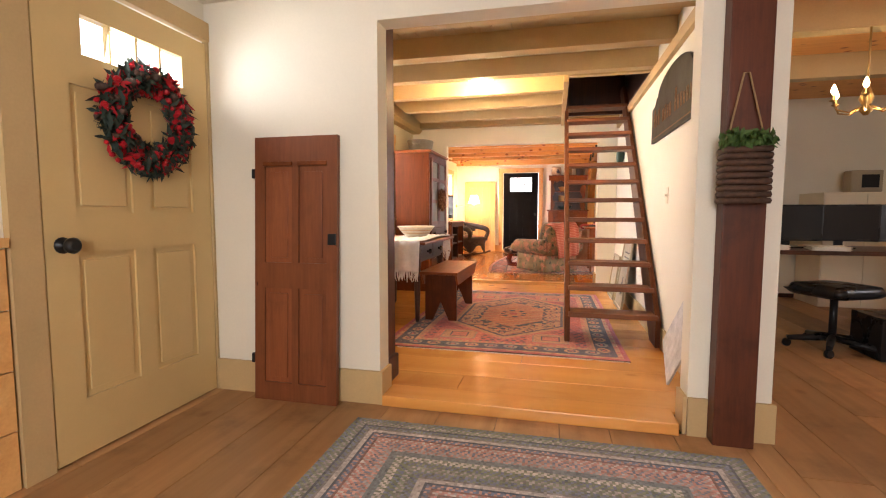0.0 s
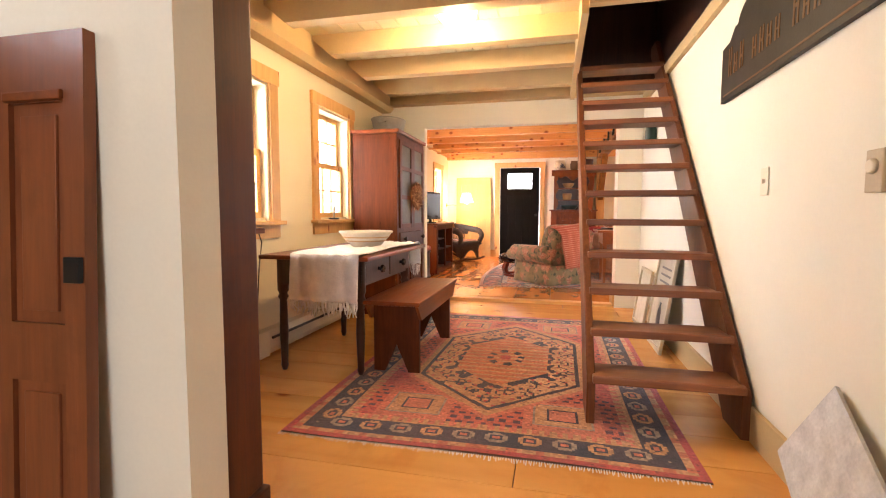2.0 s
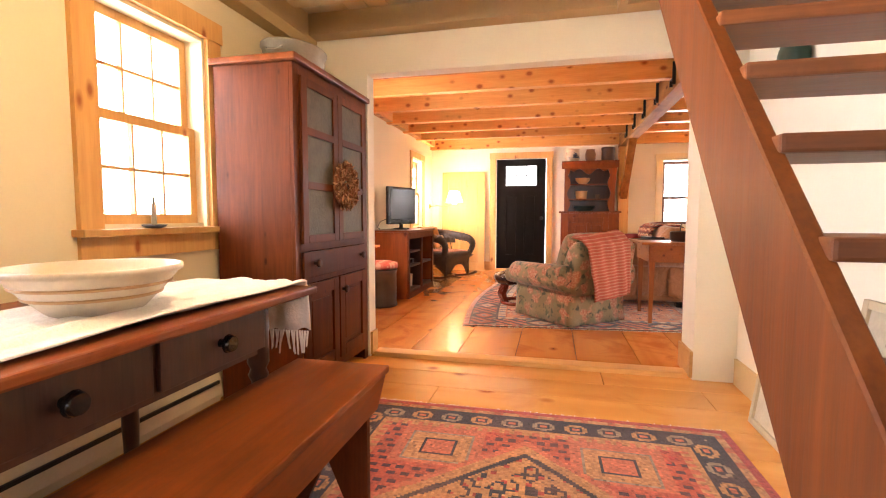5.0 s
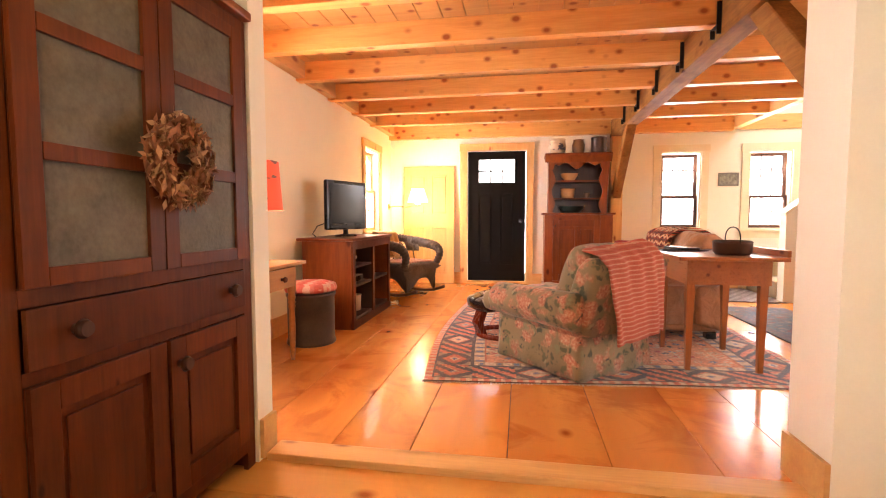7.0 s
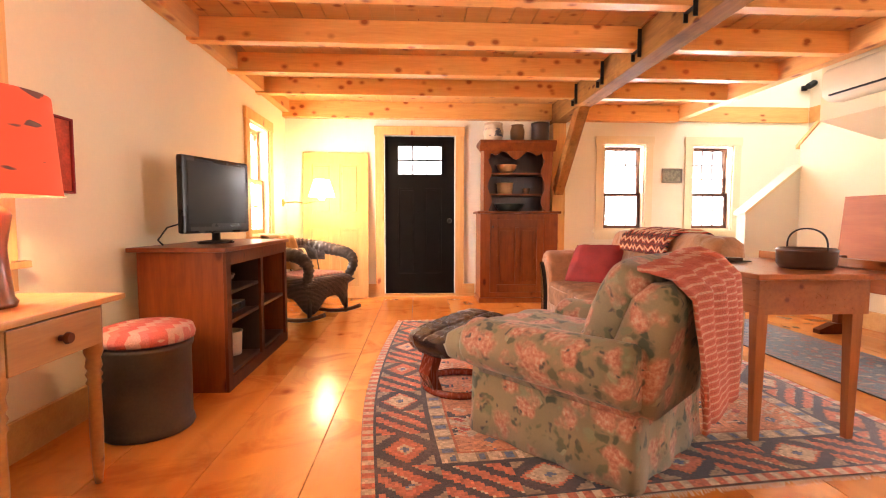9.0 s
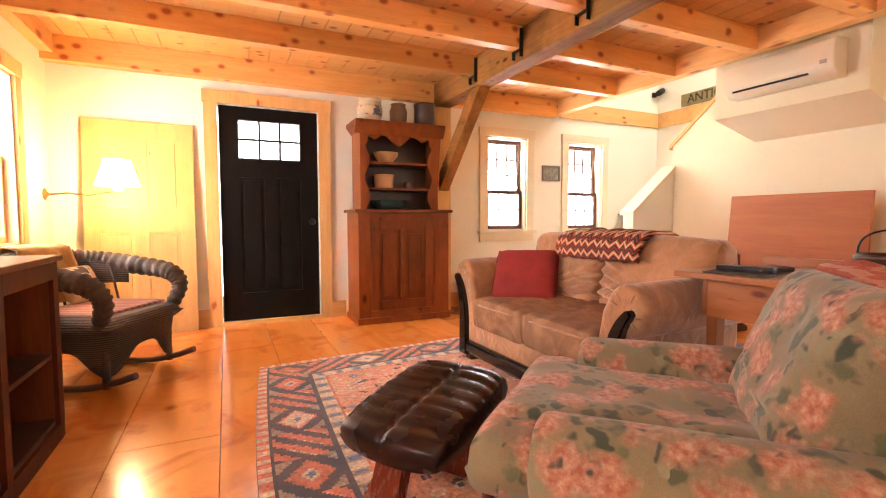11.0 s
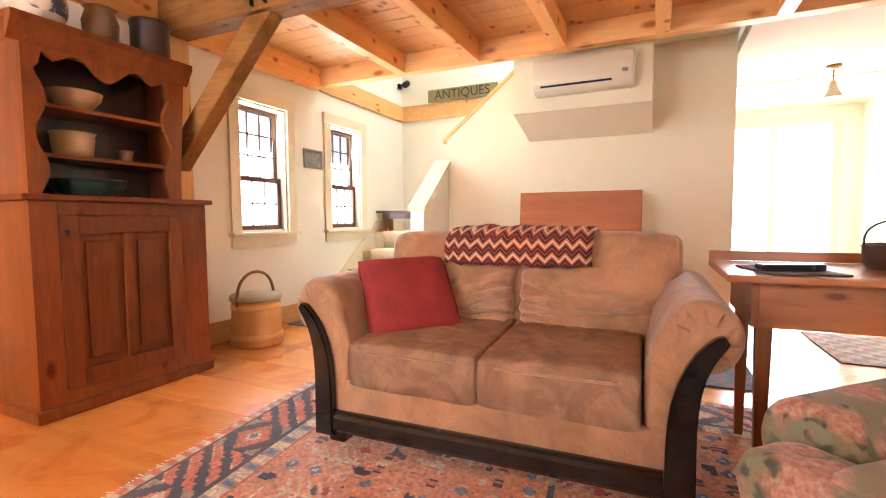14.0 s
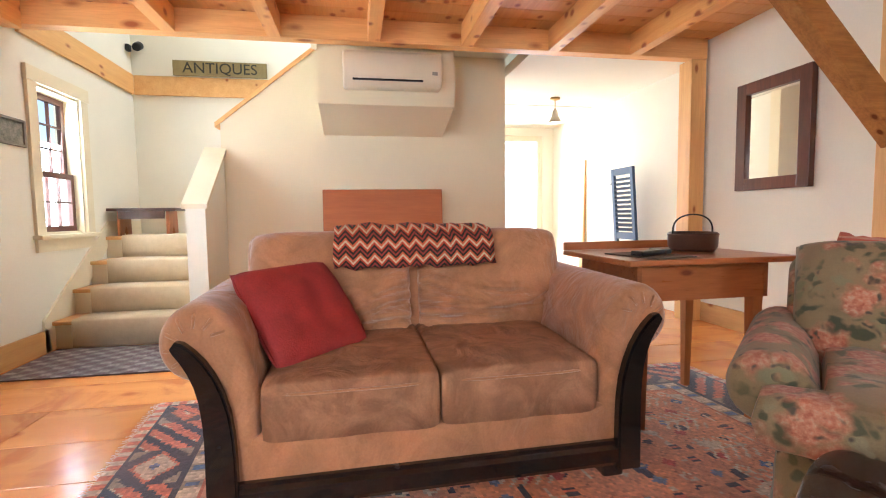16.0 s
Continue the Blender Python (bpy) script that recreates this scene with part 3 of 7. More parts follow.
# ---------- panelled doors ----------
def panel_door(root, w, h, th, panels, material, window_=None, m=None):
    """Stiles and rails with sunk panels: panels (x0, x1, z0, z1); window_ the same with a glazed grid. In the xz plane, its back at y 0, its face at -th."""
    xs = sorted({0, w, *[p[0] for p in panels], *[p[1] for p in panels], *([window_[0], window_[1]] if window_ else [])})
    zs = sorted({0, h, *[p[2] for p in panels], *[p[3] for p in panels], *([window_[2], window_[3]] if window_ else [])})
    inside = lambda x, z, p: p[0] <= x <= p[1] and p[2] <= z <= p[3]
    bm = bmesh.new()
    for a, b in zip(xs, xs[1:]):
        for c, d in zip(zs, zs[1:]):
            mx, mz = (a + b) / 2, (c + d) / 2
            hole = any(inside(mx, mz, p) for p in panels) or (window_ and inside(mx, mz, window_))
            if not hole:
                box(bm, a, b, -th, 0, c, d, m=m)
    leaf = part("leaf", bm, material, root)
    for p in panels:
        bm = bmesh.new()
        box(bm, p[0], p[1], -th + 0.012, -0.012, p[2], p[3], m=m)
        i = 0.028
        box(bm, p[0] + i, p[1] - i, -th + 0.005, -0.006, p[2] + i, p[3] - i, bev=0.004, m=m)
        part("panel", bm, material, root)
    return leaf


bd = thing("door_1", "black front door with six small panes, closed", "door", pose(DOOR_B[0] + 0.01, 11.93, 0.05), kind="structure")
DW, DH = DOOR_B[1] - DOOR_B[0] - 0.02, 1.925
panel_door(bd, DW, DH, 0.045, [(0.16, 0.37, 0.25, 1.30), (0.48, 0.69, 0.25, 1.30)], BLACKPAINT, (0.16, 0.69, 1.47, 1.81))
gw = 0.53 / 3
part("window_grid", boxes([(0.16 + gw * i - 0.008, 0.16 + gw * i + 0.008, -0.04, -0.01, 1.47, 1.81) for i in (1, 2)] + [(0.16, 0.69, -0.042, -0.008, 1.632, 1.648)] + [(0.145, 0.705, -0.055, -0.0455, 1.455, 1.47), (0.145, 0.705, -0.055, -0.0455, 1.81, 1.825), (0.145, 0.16, -0.055, -0.0455, 1.47, 1.81), (0.69, 0.705, -0.055, -0.0455, 1.47, 1.81)]), BLACKPAINT, bd)
part("pane", B(0.16, 0.69, -0.028, -0.022, 1.47, 1.81), GLASS, bd).visible_shadow = False
part("knob", L([(0.028, 0), (0.028, 0.008), (0.012, 0.012), (0.012, 0.03), (0.028, 0.045), (0.03, 0.06), (0.018, 0.072)], 16, pose(DW - 0.065, -0.045, 0.90, 90)), BLACK, bd, "black door knob")
structure("door_casing", boxes([(DOOR_B[0] - 0.105, DOOR_B[0], 11.845, 11.869, FZ, 1.985), (DOOR_B[1], DOOR_B[1] + 0.105, 11.845, 11.869, FZ, 1.985), (DOOR_B[0] - 0.115, DOOR_B[1] + 0.115, 11.838, 11.869, 1.985, 2.09)]), TRIM, "pine door casing", "trim")
structure("door_sill", B(DOOR_B[0], DOOR_B[1], 11.85, 12.04, 0.0, 0.048, bev=0.004), TRIM_H, "pine door sill", "threshold")

yd = thing("door_2", "tan panelled entry door with a narrow transom light", "door", pose(-1.95, DOOR_Y[0] + 0.01, -0.04, 0, 0, 90), kind="structure")
YW, YH = DOOR_Y[1] - DOOR_Y[0] - 0.02, 1.95
panel_door(yd, YW, YH, 0.045, [(0.13, 0.40, 0.24, 0.85), (0.50, 0.77, 0.24, 0.85), (0.13, 0.40, 1.02, 1.54), (0.50, 0.77, 1.02, 1.54)], BEIGE_DOOR, (0.19, 0.73, 1.67, 1.83))
part("transom_bars", boxes([(0.19 + 0.135 * i - 0.006, 0.19 + 0.135 * i + 0.006, -0.04, -0.01, 1.67, 1.83) for i in (1, 2, 3)]), BEIGE_DOOR, yd)
part("pane", B(0.19, 0.73, -0.028, -0.022, 1.67, 1.83), GLASS, yd).visible_shadow = False
part("knob", L([(0.033, 0), (0.033, 0.008), (0.013, 0.012), (0.013, 0.03), (0.03, 0.042), (0.033, 0.06), (0.02, 0.075)], 16, pose(0.065, -0.045, 0.89, 90)), BLACK, yd, "black oval door knob")
structure("door_casing", boxes([(-1.929, -1.90, DOOR_Y[0] - 0.11, DOOR_Y[0], EZ, 1.93), (-1.929, -1.90, DOOR_Y[1], DOOR_Y[1] + 0.016, EZ, 1.93), (-1.929, -1.895, DOOR_Y[0] - 0.11, DOOR_Y[1] + 0.016, 1.93, 2.03)]), BEIGE, "tan door casing", "trim")
structure("door_sill", B(-2.09, -1.93, DOOR_Y[0], DOOR_Y[1], -0.055, -0.042), BLACK, "dark door sill", "threshold")
structure("wainscot", boxes([(-1.928, -1.912, -2.5, 1.26, -0.046 + 0.225 * i, 0.174 + 0.225 * i) for i in range(4)] + [(-1.928, -1.89, -2.5, 1.26, 0.856, 0.89)]), TRIM_H, "pine board wainscot with a cap rail", "wainscot")


# ---------- cloth and small-ware materials ----------
def floral(name, ground, scale=7.0):
    """Faded chintz: peach blooms and green leaves on a sage ground."""
    m, nt, b = nodes_of(name, ground, 0.9)
    v, _ = coords(nt, (1, 1, 1), False)
    wob = nt.nodes.new("ShaderNodeTexNoise")
    wob.inputs["Scale"].default_value, wob.inputs["Detail"].default_value = 14.0, 2.0
    nt.links.new(v, wob.inputs["Vector"])
    wv = nt.nodes.new("ShaderNodeMix")
    wv.data_type = "VECTOR"
    wv.inputs[0].default_value = 0.11
    nt.links.new(v, wv.inputs[4])
    nt.links.new(wob.outputs["Color"], wv.inputs[5])

    def spots(sc, cut, soft, offset):
        mp = nt.nodes.new("ShaderNodeMapping")
        mp.inputs["Location"].default_value = offset
        nt.links.new(wv.outputs[1], mp.inputs[0])
        vo = nt.nodes.new("ShaderNodeTexVoronoi")
        vo.inputs["Scale"].default_value = sc
        nt.links.new(mp.outputs[0], vo.inputs["Vector"])
        return ramp(nt, vo.outputs["Distance"], [(cut, (1, 1, 1)), (cut + soft, (0, 0, 0))]), vo
    c = ramp(nt, noise_tex(nt, v, 4.0), [(0.3, scaled(ground, 0.8)), (0.7, scaled(ground, 1.15))])
    f, vo = spots(scale * 1.8, 0.30, 0.18, (3.1, 1.7, 5.3))
    c = mix(nt, f, c, ramp(nt, vo.outputs["Color"], [(0.2, (0.05, 0.06, 0.035)), (0.6, (0.12, 0.12, 0.055)), (0.9, (0.28, 0.25, 0.14))]))
    f, vo = spots(scale * 0.85, 0.32, 0.20, (0.3, 0.9, 0.2))
    petal = ramp(nt, noise_tex(nt, v, 60.0, 3.0), [(0.35, (0.34, 0.11, 0.06)), (0.55, (0.48, 0.22, 0.13)), (0.72, (0.50, 0.36, 0.24))])
    c = mix(nt, f, c, petal)
    f, vo = spots(scale * 1.7, 0.08, 0.14, (7.3, 2.9, 1.2))
    c = mix(nt, f, c, (0.07, 0.06, 0.045))
    fine = noise_tex(nt, v, 300.0, 2.0)
    c = mix(nt, 0.25, c, ramp(nt, fine, [(0.3, (0.3, 0.3, 0.3)), (0.7, (1, 1, 1))]), "MULTIPLY")
    nt.links.new(c, b.inputs["Base Color"])
    bump(nt, b, fine, 0.3, 0.003)
    b.inputs["Sheen Weight"].default_value = 0.15
    return m


def striped(name, colours, axis, period, zig=0.0, zig_axis=0, rough=0.95):
    """A woven throw with bands along one axis, zigzagged along another."""
    m, nt, b = nodes_of(name, colours[0], rough)
    tc = nt.nodes.new("ShaderNodeTexCoord")
    sep = nt.nodes.new("ShaderNodeSeparateXYZ")
    nt.links.new(tc.outputs["Object"], sep.inputs[0])
    val = sep.outputs[axis]
    if zig:
        pp = nt.nodes.new("ShaderNodeMath")
        pp.operation = "PINGPONG"
        pp.inputs[1].default_value = zig
        nt.links.new(sep.outputs[zig_axis], pp.inputs[0])
        ad = nt.nodes.new("ShaderNodeMath")
        nt.links.new(val, ad.inputs[0])
        nt.links.new(pp.outputs[0], ad.inputs[1])
        val = ad.outputs[0]
    dv = nt.nodes.new("ShaderNodeMath")
    dv.operation = "DIVIDE"
    dv.inputs[1].default_value = period
    nt.links.new(val, dv.inputs[0])
    fr = nt.nodes.new("ShaderNodeMath")
    fr.operation = "FRACT"
    nt.links.new(dv.outputs[0], fr.inputs[0])
    r = nt.nodes.new("ShaderNodeValToRGB")
    r.color_ramp.interpolation = "CONSTANT"
    el = r.color_ramp.elements
    while len(el) < len(colours):
        el.new(0.5)
    for i, (e, c) in enumerate(zip(el, colours)):
        e.position, e.color = i / len(colours), (*c, 1)
    nt.links.new(fr.outputs[0], r.inputs[0])
    v, _ = coords(nt, (1, 1, 1))
    n = noise_tex(nt, v, 160.0, 3.0)
    c = mix(nt, 0.6, r.outputs[0], ramp(nt, n, [(0.3, (0.5, 0.5, 0.5)), (0.65, (1, 1, 1))]), "MULTIPLY")
    nt.links.new(c, b.inputs["Base Color"])
    bump(nt, b, n, 0.7, 0.006)
    return m


def suede(name, colour, dull, scale):
    """Brushed suede: the nap lies light and dark in patches, the stuffing wrinkles it."""
    m = plain(name, colour, 0.85, 0.25, 5.0, 0.25, fine=140.0)
    nt = m.node_tree
    b = nt.nodes["Principled BSDF"]
    v, _ = coords(nt, (1, 1, 1))
    c = b.inputs["Base Color"].links[0].from_socket
    nap = ramp(nt, noise_tex(nt, v, scale, 5.0, 0.65, 1.2), [(0.40, (dull, dull, dull)), (0.60, (1, 1, 1))])
    nt.links.new(mix(nt, 1.0, c, nap, "MULTIPLY"), b.inputs["Base Color"])
    wr = nt.nodes.new("ShaderNodeBump")
    wr.inputs["Strength"].default_value, wr.inputs["Distance"].default_value = 0.65, 0.035
    nt.links.new(noise_tex(nt, v, 5.5, 3.0, 0.5, 1.4), wr.inputs["Height"])
    nt.links.new(b.inputs["Normal"].links[0].from_socket, wr.inputs["Normal"])
    nt.links.new(wr.outputs[0], b.inputs["Normal"])
    return m


SUEDE = suede("brown_suede", (0.43, 0.203, 0.095), 0.75, 4.5)
SUEDE_SEAT = suede("worn_suede_seat", (0.36, 0.18, 0.095), 0.64, 5.5)
SUEDE.node_tree.nodes["Principled BSDF"].inputs["Sheen Weight"].default_value = 0.4
BLACKWOOD = plain("black_lacquered_wood", (0.012, 0.009, 0.008), 0.22, 0.3, 8.0, 0.05, coat=0.4)
CHINTZ = floral("faded_chintz", (0.235, 0.175, 0.09), 10.5)
REDVELVET = plain("red_velvet", (0.27, 0.025, 0.022), 0.8, 0.35, 9.0, 0.3, fine=150.0)
LEATHER = plain("dark_brown_leather", (0.022, 0.010, 0.008), 0.26, 0.3, 10.0, 0.3, fine=180.0)
CHERRY = wood("cherry_bentwood", (0.20, 0.035, 0.015), (0.10, 0.015, 0.008), 2, 0.25, 0, 0.4)
WICKER = plain("grey_brown_wicker", (0.085, 0.06, 0.045), 0.7, 0.45, 40.0, 0.8, fine=120.0)
STONE = plain("salt_glaze_stoneware", (0.56, 0.46, 0.33), 0.35, 0.2, 9.0, 0.05, coat=0.3)
BROWNJUG = plain("brown_stoneware", (0.17, 0.085, 0.045), 0.35, 0.3, 9.0, 0.05, coat=0.3)
DARKJUG = plain("dark_stoneware", (0.06, 0.028, 0.018), 0.35, 0.3, 9.0, 0.05)
YELLOWWARE = plain("yellow_ware", (0.50, 0.30, 0.14), 0.35, 0.15, 9.0, 0.03, coat=0.3)
CREAMWARE = plain("cream_ware", (0.62, 0.53, 0.40), 0.4, 0.15, 9.0, 0.05, coat=0.2)
PLASTIC = plain("black_plastic", (0.012, 0.012, 0.013), 0.28, 0.1, 5.0, 0.02)
SCREEN = plain("dark_screen", (0.02, 0.021, 0.024), 0.12, 0.05, 3.0, 0.0)
WHITEPLASTIC = plain("white_plastic", (0.76, 0.67, 0.50), 0.4, 0.04, 5.0, 0.02)
TIN = plain("punched_grey_tin", (0.125, 0.105, 0.072), 0.6, 0.45, 14.0, 0.5, 0.35, 60.0)
GALV = plain("galvanised_metal", (0.34, 0.31, 0.25), 0.5, 0.25, 12.0, 0.2, 0.4)
CARPET = plain("beige_stair_carpet", (0.56, 0.43, 0.27), 0.95, 0.15, 12.0, 0.5, fine=160.0)
BRASS = plain("aged_brass", (0.45, 0.28, 0.10), 0.35, 0.2, 10.0, 0.05, 0.9)
PAPER = plain("paper", (0.74, 0.70, 0.62), 0.8, 0.15, 12.0, 0.05)
SHADE = glow("lit_white_shade", (1.0, 0.83, 0.52), 5.0)
BULBGLOW = glow("lit_bulb", (1.0, 0.8, 0.45), 30.0)
RIM = plain("black_felt", (0.02, 0.016, 0.014), 0.8)
GOLDPAINT = plain("gilt_paint", (0.16, 0.075, 0.028), 0.5, 0.2)
CANVASBLUE = plain("blue_shutter_paint", (0.05, 0.075, 0.13), 0.5, 0.25)
MIRROR, mnt, mb = nodes_of("silvered_mirror", (0.82, 0.82, 0.8), 0.03, 1.0)


# ---------- woven rugs ----------
def rug_thing(name, label, m, w, d, design, cell=0.012, fringe=True, material=None, skew=0.0, bow=0.0):
    """A rug whose knots take their colours from a design(u, v), in metres from its middle."""
    nx, ny = max(8, int(w / cell)), max(8, int(d / cell))
    rng = np.random.RandomState(7)
    xs, ys = np.linspace(-w / 2, w / 2, nx + 1), np.linspace(-d / 2, d / 2, ny + 1)
    gx, gy = np.meshgrid(xs, ys)
    gz = 0.009 + 0.0015 * np.sin(gx * 5 + 1) * np.sin(gy * 4)
    wave = 0.006 * np.sin(gy * 3.1)
    bowed = bow * np.cos(np.pi * gy / d) * np.clip(0.5 - gx / w, 0, 1) ** 2
    co = np.stack([gx + wave - bowed, gy + 0.006 * np.sin(gx * 3.7 + 1) + skew * gx, gz], -1).reshape(-1, 3)
    idx = np.arange((nx + 1) * (ny + 1)).reshape(ny + 1, nx + 1)
    quads = np.stack([idx[:-1, :-1], idx[:-1, 1:], idx[1:, 1:], idx[1:, :-1]], -1).reshape(-1, 4)
    rim = np.concatenate([idx[0, :], idx[1:, -1], idx[-1, -2::-1], idx[-2:0:-1, 0]])
    low = co[rim] * np.array([1.002, 1.002, 0]) + np.array([0, 0, 0.0006])
    base = len(co)
    n = len(rim)
    skirt = [(int(rim[(i + 1) % n]), int(rim[i]), base + i, base + (i + 1) % n) for i in range(n)]
    me = bpy.data.meshes.new("weave")
    me.from_pydata(np.concatenate([co, low]).tolist(), [], quads.tolist() + skirt)
    cx, cy = (xs[:-1] + xs[1:]) / 2, (ys[:-1] + ys[1:]) / 2
    colours = np.zeros((len(quads) + n, 4, 4), np.float32)
    col = np.array([design(float(u), float(v)) for v in cy for u in cx], np.float32)
    worn = np.array([0.5 + 0.5 * noise.noise(Vector((u * 4.5, v * 4.5, 9.0))) for v in cy for u in cx], np.float32)[:, None]
    col = col + (np.mean(col, 0) - col) * np.clip(worn * 0.4 - 0.14, 0, 0.28)
    col *= (1 + 0.17 * rng.randn(len(col), 1)).astype(np.float32)
    colours[:len(quads), :, :3] = np.clip(col, 0, 1)[:, None, :]
    colours[len(quads):, :, :3] = (0.12, 0.06, 0.04)
    colours[..., 3] = 1
    layer = me.color_attributes.new("weave", "FLOAT_COLOR", "CORNER")
    layer.data.foreach_set("color", colours.reshape(-1))
    me.materials.append(material or WOOL)
    root = thing(name, label, "rug", m)
    ob = new("weave", me)
    ob.parent = root
    if fringe:
        rr = random.Random(3)
        bm = bmesh.new()
        for s in (-1, 1):
            x = -w / 2
            while x < w / 2:
                dx = rr.uniform(-0.006, 0.006)
                y0, y1 = s * d / 2 + skew * x, s * (d / 2 + rr.uniform(0.012, 0.035)) + skew * x
                put(bm, [(x, y0, 0.005), (x + 0.004, y0, 0.005), (x + 0.004 + dx, y1, 0.002), (x + dx, y1, 0.002)], [(0, 1, 2, 3)])
                x += 0.010
        tagged(part("fringe", bm, PAPER, root, "ragged cream fringe"), kind="stuff")
    return root


WOOL = painted("knotted_wool")
C_RED, C_ROSE, C_NAVY, C_IVORY = (0.46, 0.05, 0.035), (0.62, 0.16, 0.085), (0.028, 0.028, 0.05), (0.66, 0.50, 0.34)
C_TAN, C_BLUE, C_RUST, C_GREY = (0.56, 0.27, 0.11), (0.09, 0.16, 0.31), (0.52, 0.13, 0.05), (0.34, 0.25, 0.18)


def border_motif(s, t, dark, pale, warm, step=0.26):
    """Diamonds and leaning bars along a band: s along it, t across it from -1 to 1."""
    k = (s / step) % 1.0
    i = int(math.floor(s / step))
    u = (k - 0.5) * 2
    if i % 2 == 0:
        r = abs(u) * 0.9 + abs(t)
        if r < 0.18:
            return C_BLUE
        if r < 0.34:
            return pale
        if r < 0.68:
            return warm if i % 4 else pale
        if r < 0.80:
            return C_RUST if i % 4 else warm
        return dark if r < 1.35 else C_GREY
    lean = (u + t * 0.9) % 0.9
    tooth = 0.09 * (int(s * 60) % 2)
    if 0.16 + tooth < lean < 0.62 + tooth:
        return warm
    return dark if lean > 0.7 or lean < 0.2 else pale if lean < 0.26 else dark


def living_design(u, v):
    W, D = 1.19, 1.46
    e = min(W - abs(u), D - abs(v))
    along = v if W - abs(u) < D - abs(v) else u
    if e < 0.045:
        return C_IVORY if int(along * 30) % 2 else C_ROSE
    if e < 0.06:
        return C_NAVY
    if e < 0.28:
        return border_motif(along + 10, (e - 0.17) / 0.11, C_NAVY, C_IVORY, C_ROSE)
    if e < 0.295:
        return C_NAVY
    if e < 0.37:
        k = (along * 9) % 1
        return C_BLUE if 0.3 < k < 0.55 and 0.31 < e < 0.355 else C_GREY if 0.2 < k < 0.65 else C_IVORY
    if e < 0.385:
        return C_RUST
    # tree and bird motifs scattered over the rust field
    cu, cv = round(u / 0.24) * 0.24, round(v / 0.28) * 0.28
    q = int(abs(math.sin(cu * 91.7 + cv * 37.3)) * 6)
    a, b = u - cu, v - cv
    if q == 0 and abs(a) < 0.09 and abs(b) < 0.10:
        if abs(a) < 0.008 or (abs((b - abs(a) * 0.7) % 0.045) < 0.014 and abs(a) < 0.085):
            return C_IVORY
    if q in (1, 2):
        r = abs(a) + abs(b)
        if r < 0.03:
            return C_IVORY
        if r < 0.06:
            return C_BLUE if q == 1 else C_NAVY
        if r < 0.07:
            return C_TAN
    if q == 3 and 0.05 < math.hypot(a, b * 0.8) < 0.07 and a > -0.03:
        return C_BLUE
    if q == 4 and abs(a) < 0.035 and abs(b) < 0.028:
        return C_BLUE if abs(a) > 0.012 else C_ROSE
    fu, fv_ = round(u / 0.095) * 0.095, round(v / 0.11) * 0.11
    g = int(abs(math.sin(fu * 57.1 + fv_ * 83.9)) * 997) % 9
    a, b = abs(u - fu), abs(v - fv_)
    if g == 0 and a + b < 0.032:
        return C_BLUE if a + b > 0.012 else C_IVORY
    if g == 1 and max(a, b) < 0.020:
        return C_NAVY if a > 0.007 else C_ROSE
    if g == 2 and 0.016 < math.hypot(a, b) < 0.027:
        return C_IVORY
    if g == 3 and a + b < 0.028:
        return (0.16, 0.20, 0.30)
    if g == 4 and b < 0.006 and a < 0.036:
        return C_IVORY
    if g == 5 and a + b < 0.030:
        return C_RED
    n_ = noise.noise(Vector((u * 13, v * 13, 2)))
    if n_ > 0.45:
        return C_NAVY
    if n_ < -0.45:
        return C_IVORY
    return (0.70, 0.28, 0.14) if v < 0.2 else (0.66, 0.28, 0.15)


def dining_design(u, v):
    W, D = 0.87, 1.29
    e = min(W - abs(u), D - abs(v))
    along = v if W - abs(u) < D - abs(v) else u
    if e < 0.03:
        return C_RED
    if e < 0.07:
        return C_TAN if int(along * 25) % 3 else C_RUST
    if e < 0.085:
        return C_NAVY
    if e < 0.20:
        k = (along * 7) % 1
        t = (e - 0.1425) / 0.0575
        r = math.hypot((k - 0.5) * 2, t)
        if 0.45 < r < 0.75:
            return C_TAN if int(along * 7) % 2 else C_GREY
        return C_ROSE if r < 0.25 else C_NAVY
    if e < 0.215:
        return C_TAN
    if e < 0.25:
        return C_ROSE if int(along * 40) % 2 else C_TAN
    # hooked medallion
    h = max(abs(u) / 0.46, abs(u) / 0.92 + abs(v) / 0.88)
    if h < 1.0:
        hh = h
        if hh > 0.96:
            return C_NAVY
        if hh > 0.60:
            ang = math.atan2(v, u)
            w_ = math.sin(ang * 16) * 0.07 + math.sin(u * 55) * math.sin(v * 48) * 0.10
            if hh + w_ < 0.66 or (0.80 < hh + w_ < 0.85):
                return C_NAVY
            if math.sin(u * 70) * math.sin(v * 60) > 0.72:
                return C_RED
            return C_TAN
        r = math.hypot(u * 1.4, v)
        if r < 0.17 and (0.11 < r) and math.sin(math.atan2(v, u) * 8) > 0.0:
            return C_NAVY
        if r < 0.05:
            return C_RED
        return (0.56, 0.16, 0.05) if math.sin(v * 90) > -0.4 else C_TAN
    if h < 1.07:
        return C_TAN
    if h < 1.12:
        return C_ROSE
    # spotted field, corner blocks
    if abs(v) > 0.72 and abs(abs(u) - 0.36) < 0.18:
        a, b = abs(abs(u) - 0.36), abs(abs(v) - 0.86)
        r = max(a, b * 1.2)
        return C_ROSE if r < 0.06 else C_NAVY if r < 0.075 else C_TAN if r < 0.13 else C_GREY if r < 0.14 else C_ROSE
    k = (u / 0.058 + (int(math.floor(v / 0.05)) % 2) * 0.5) % 1.0
    q = (v / 0.05) % 1.0
    if 0.22 < k < 0.78 and 0.25 < q < 0.75:
        return (0.09, 0.03, 0.05) if noise.noise(Vector((u * 3, v * 3, 0))) > -0.15 else C_RED
    return (0.54, 0.095, 0.05)


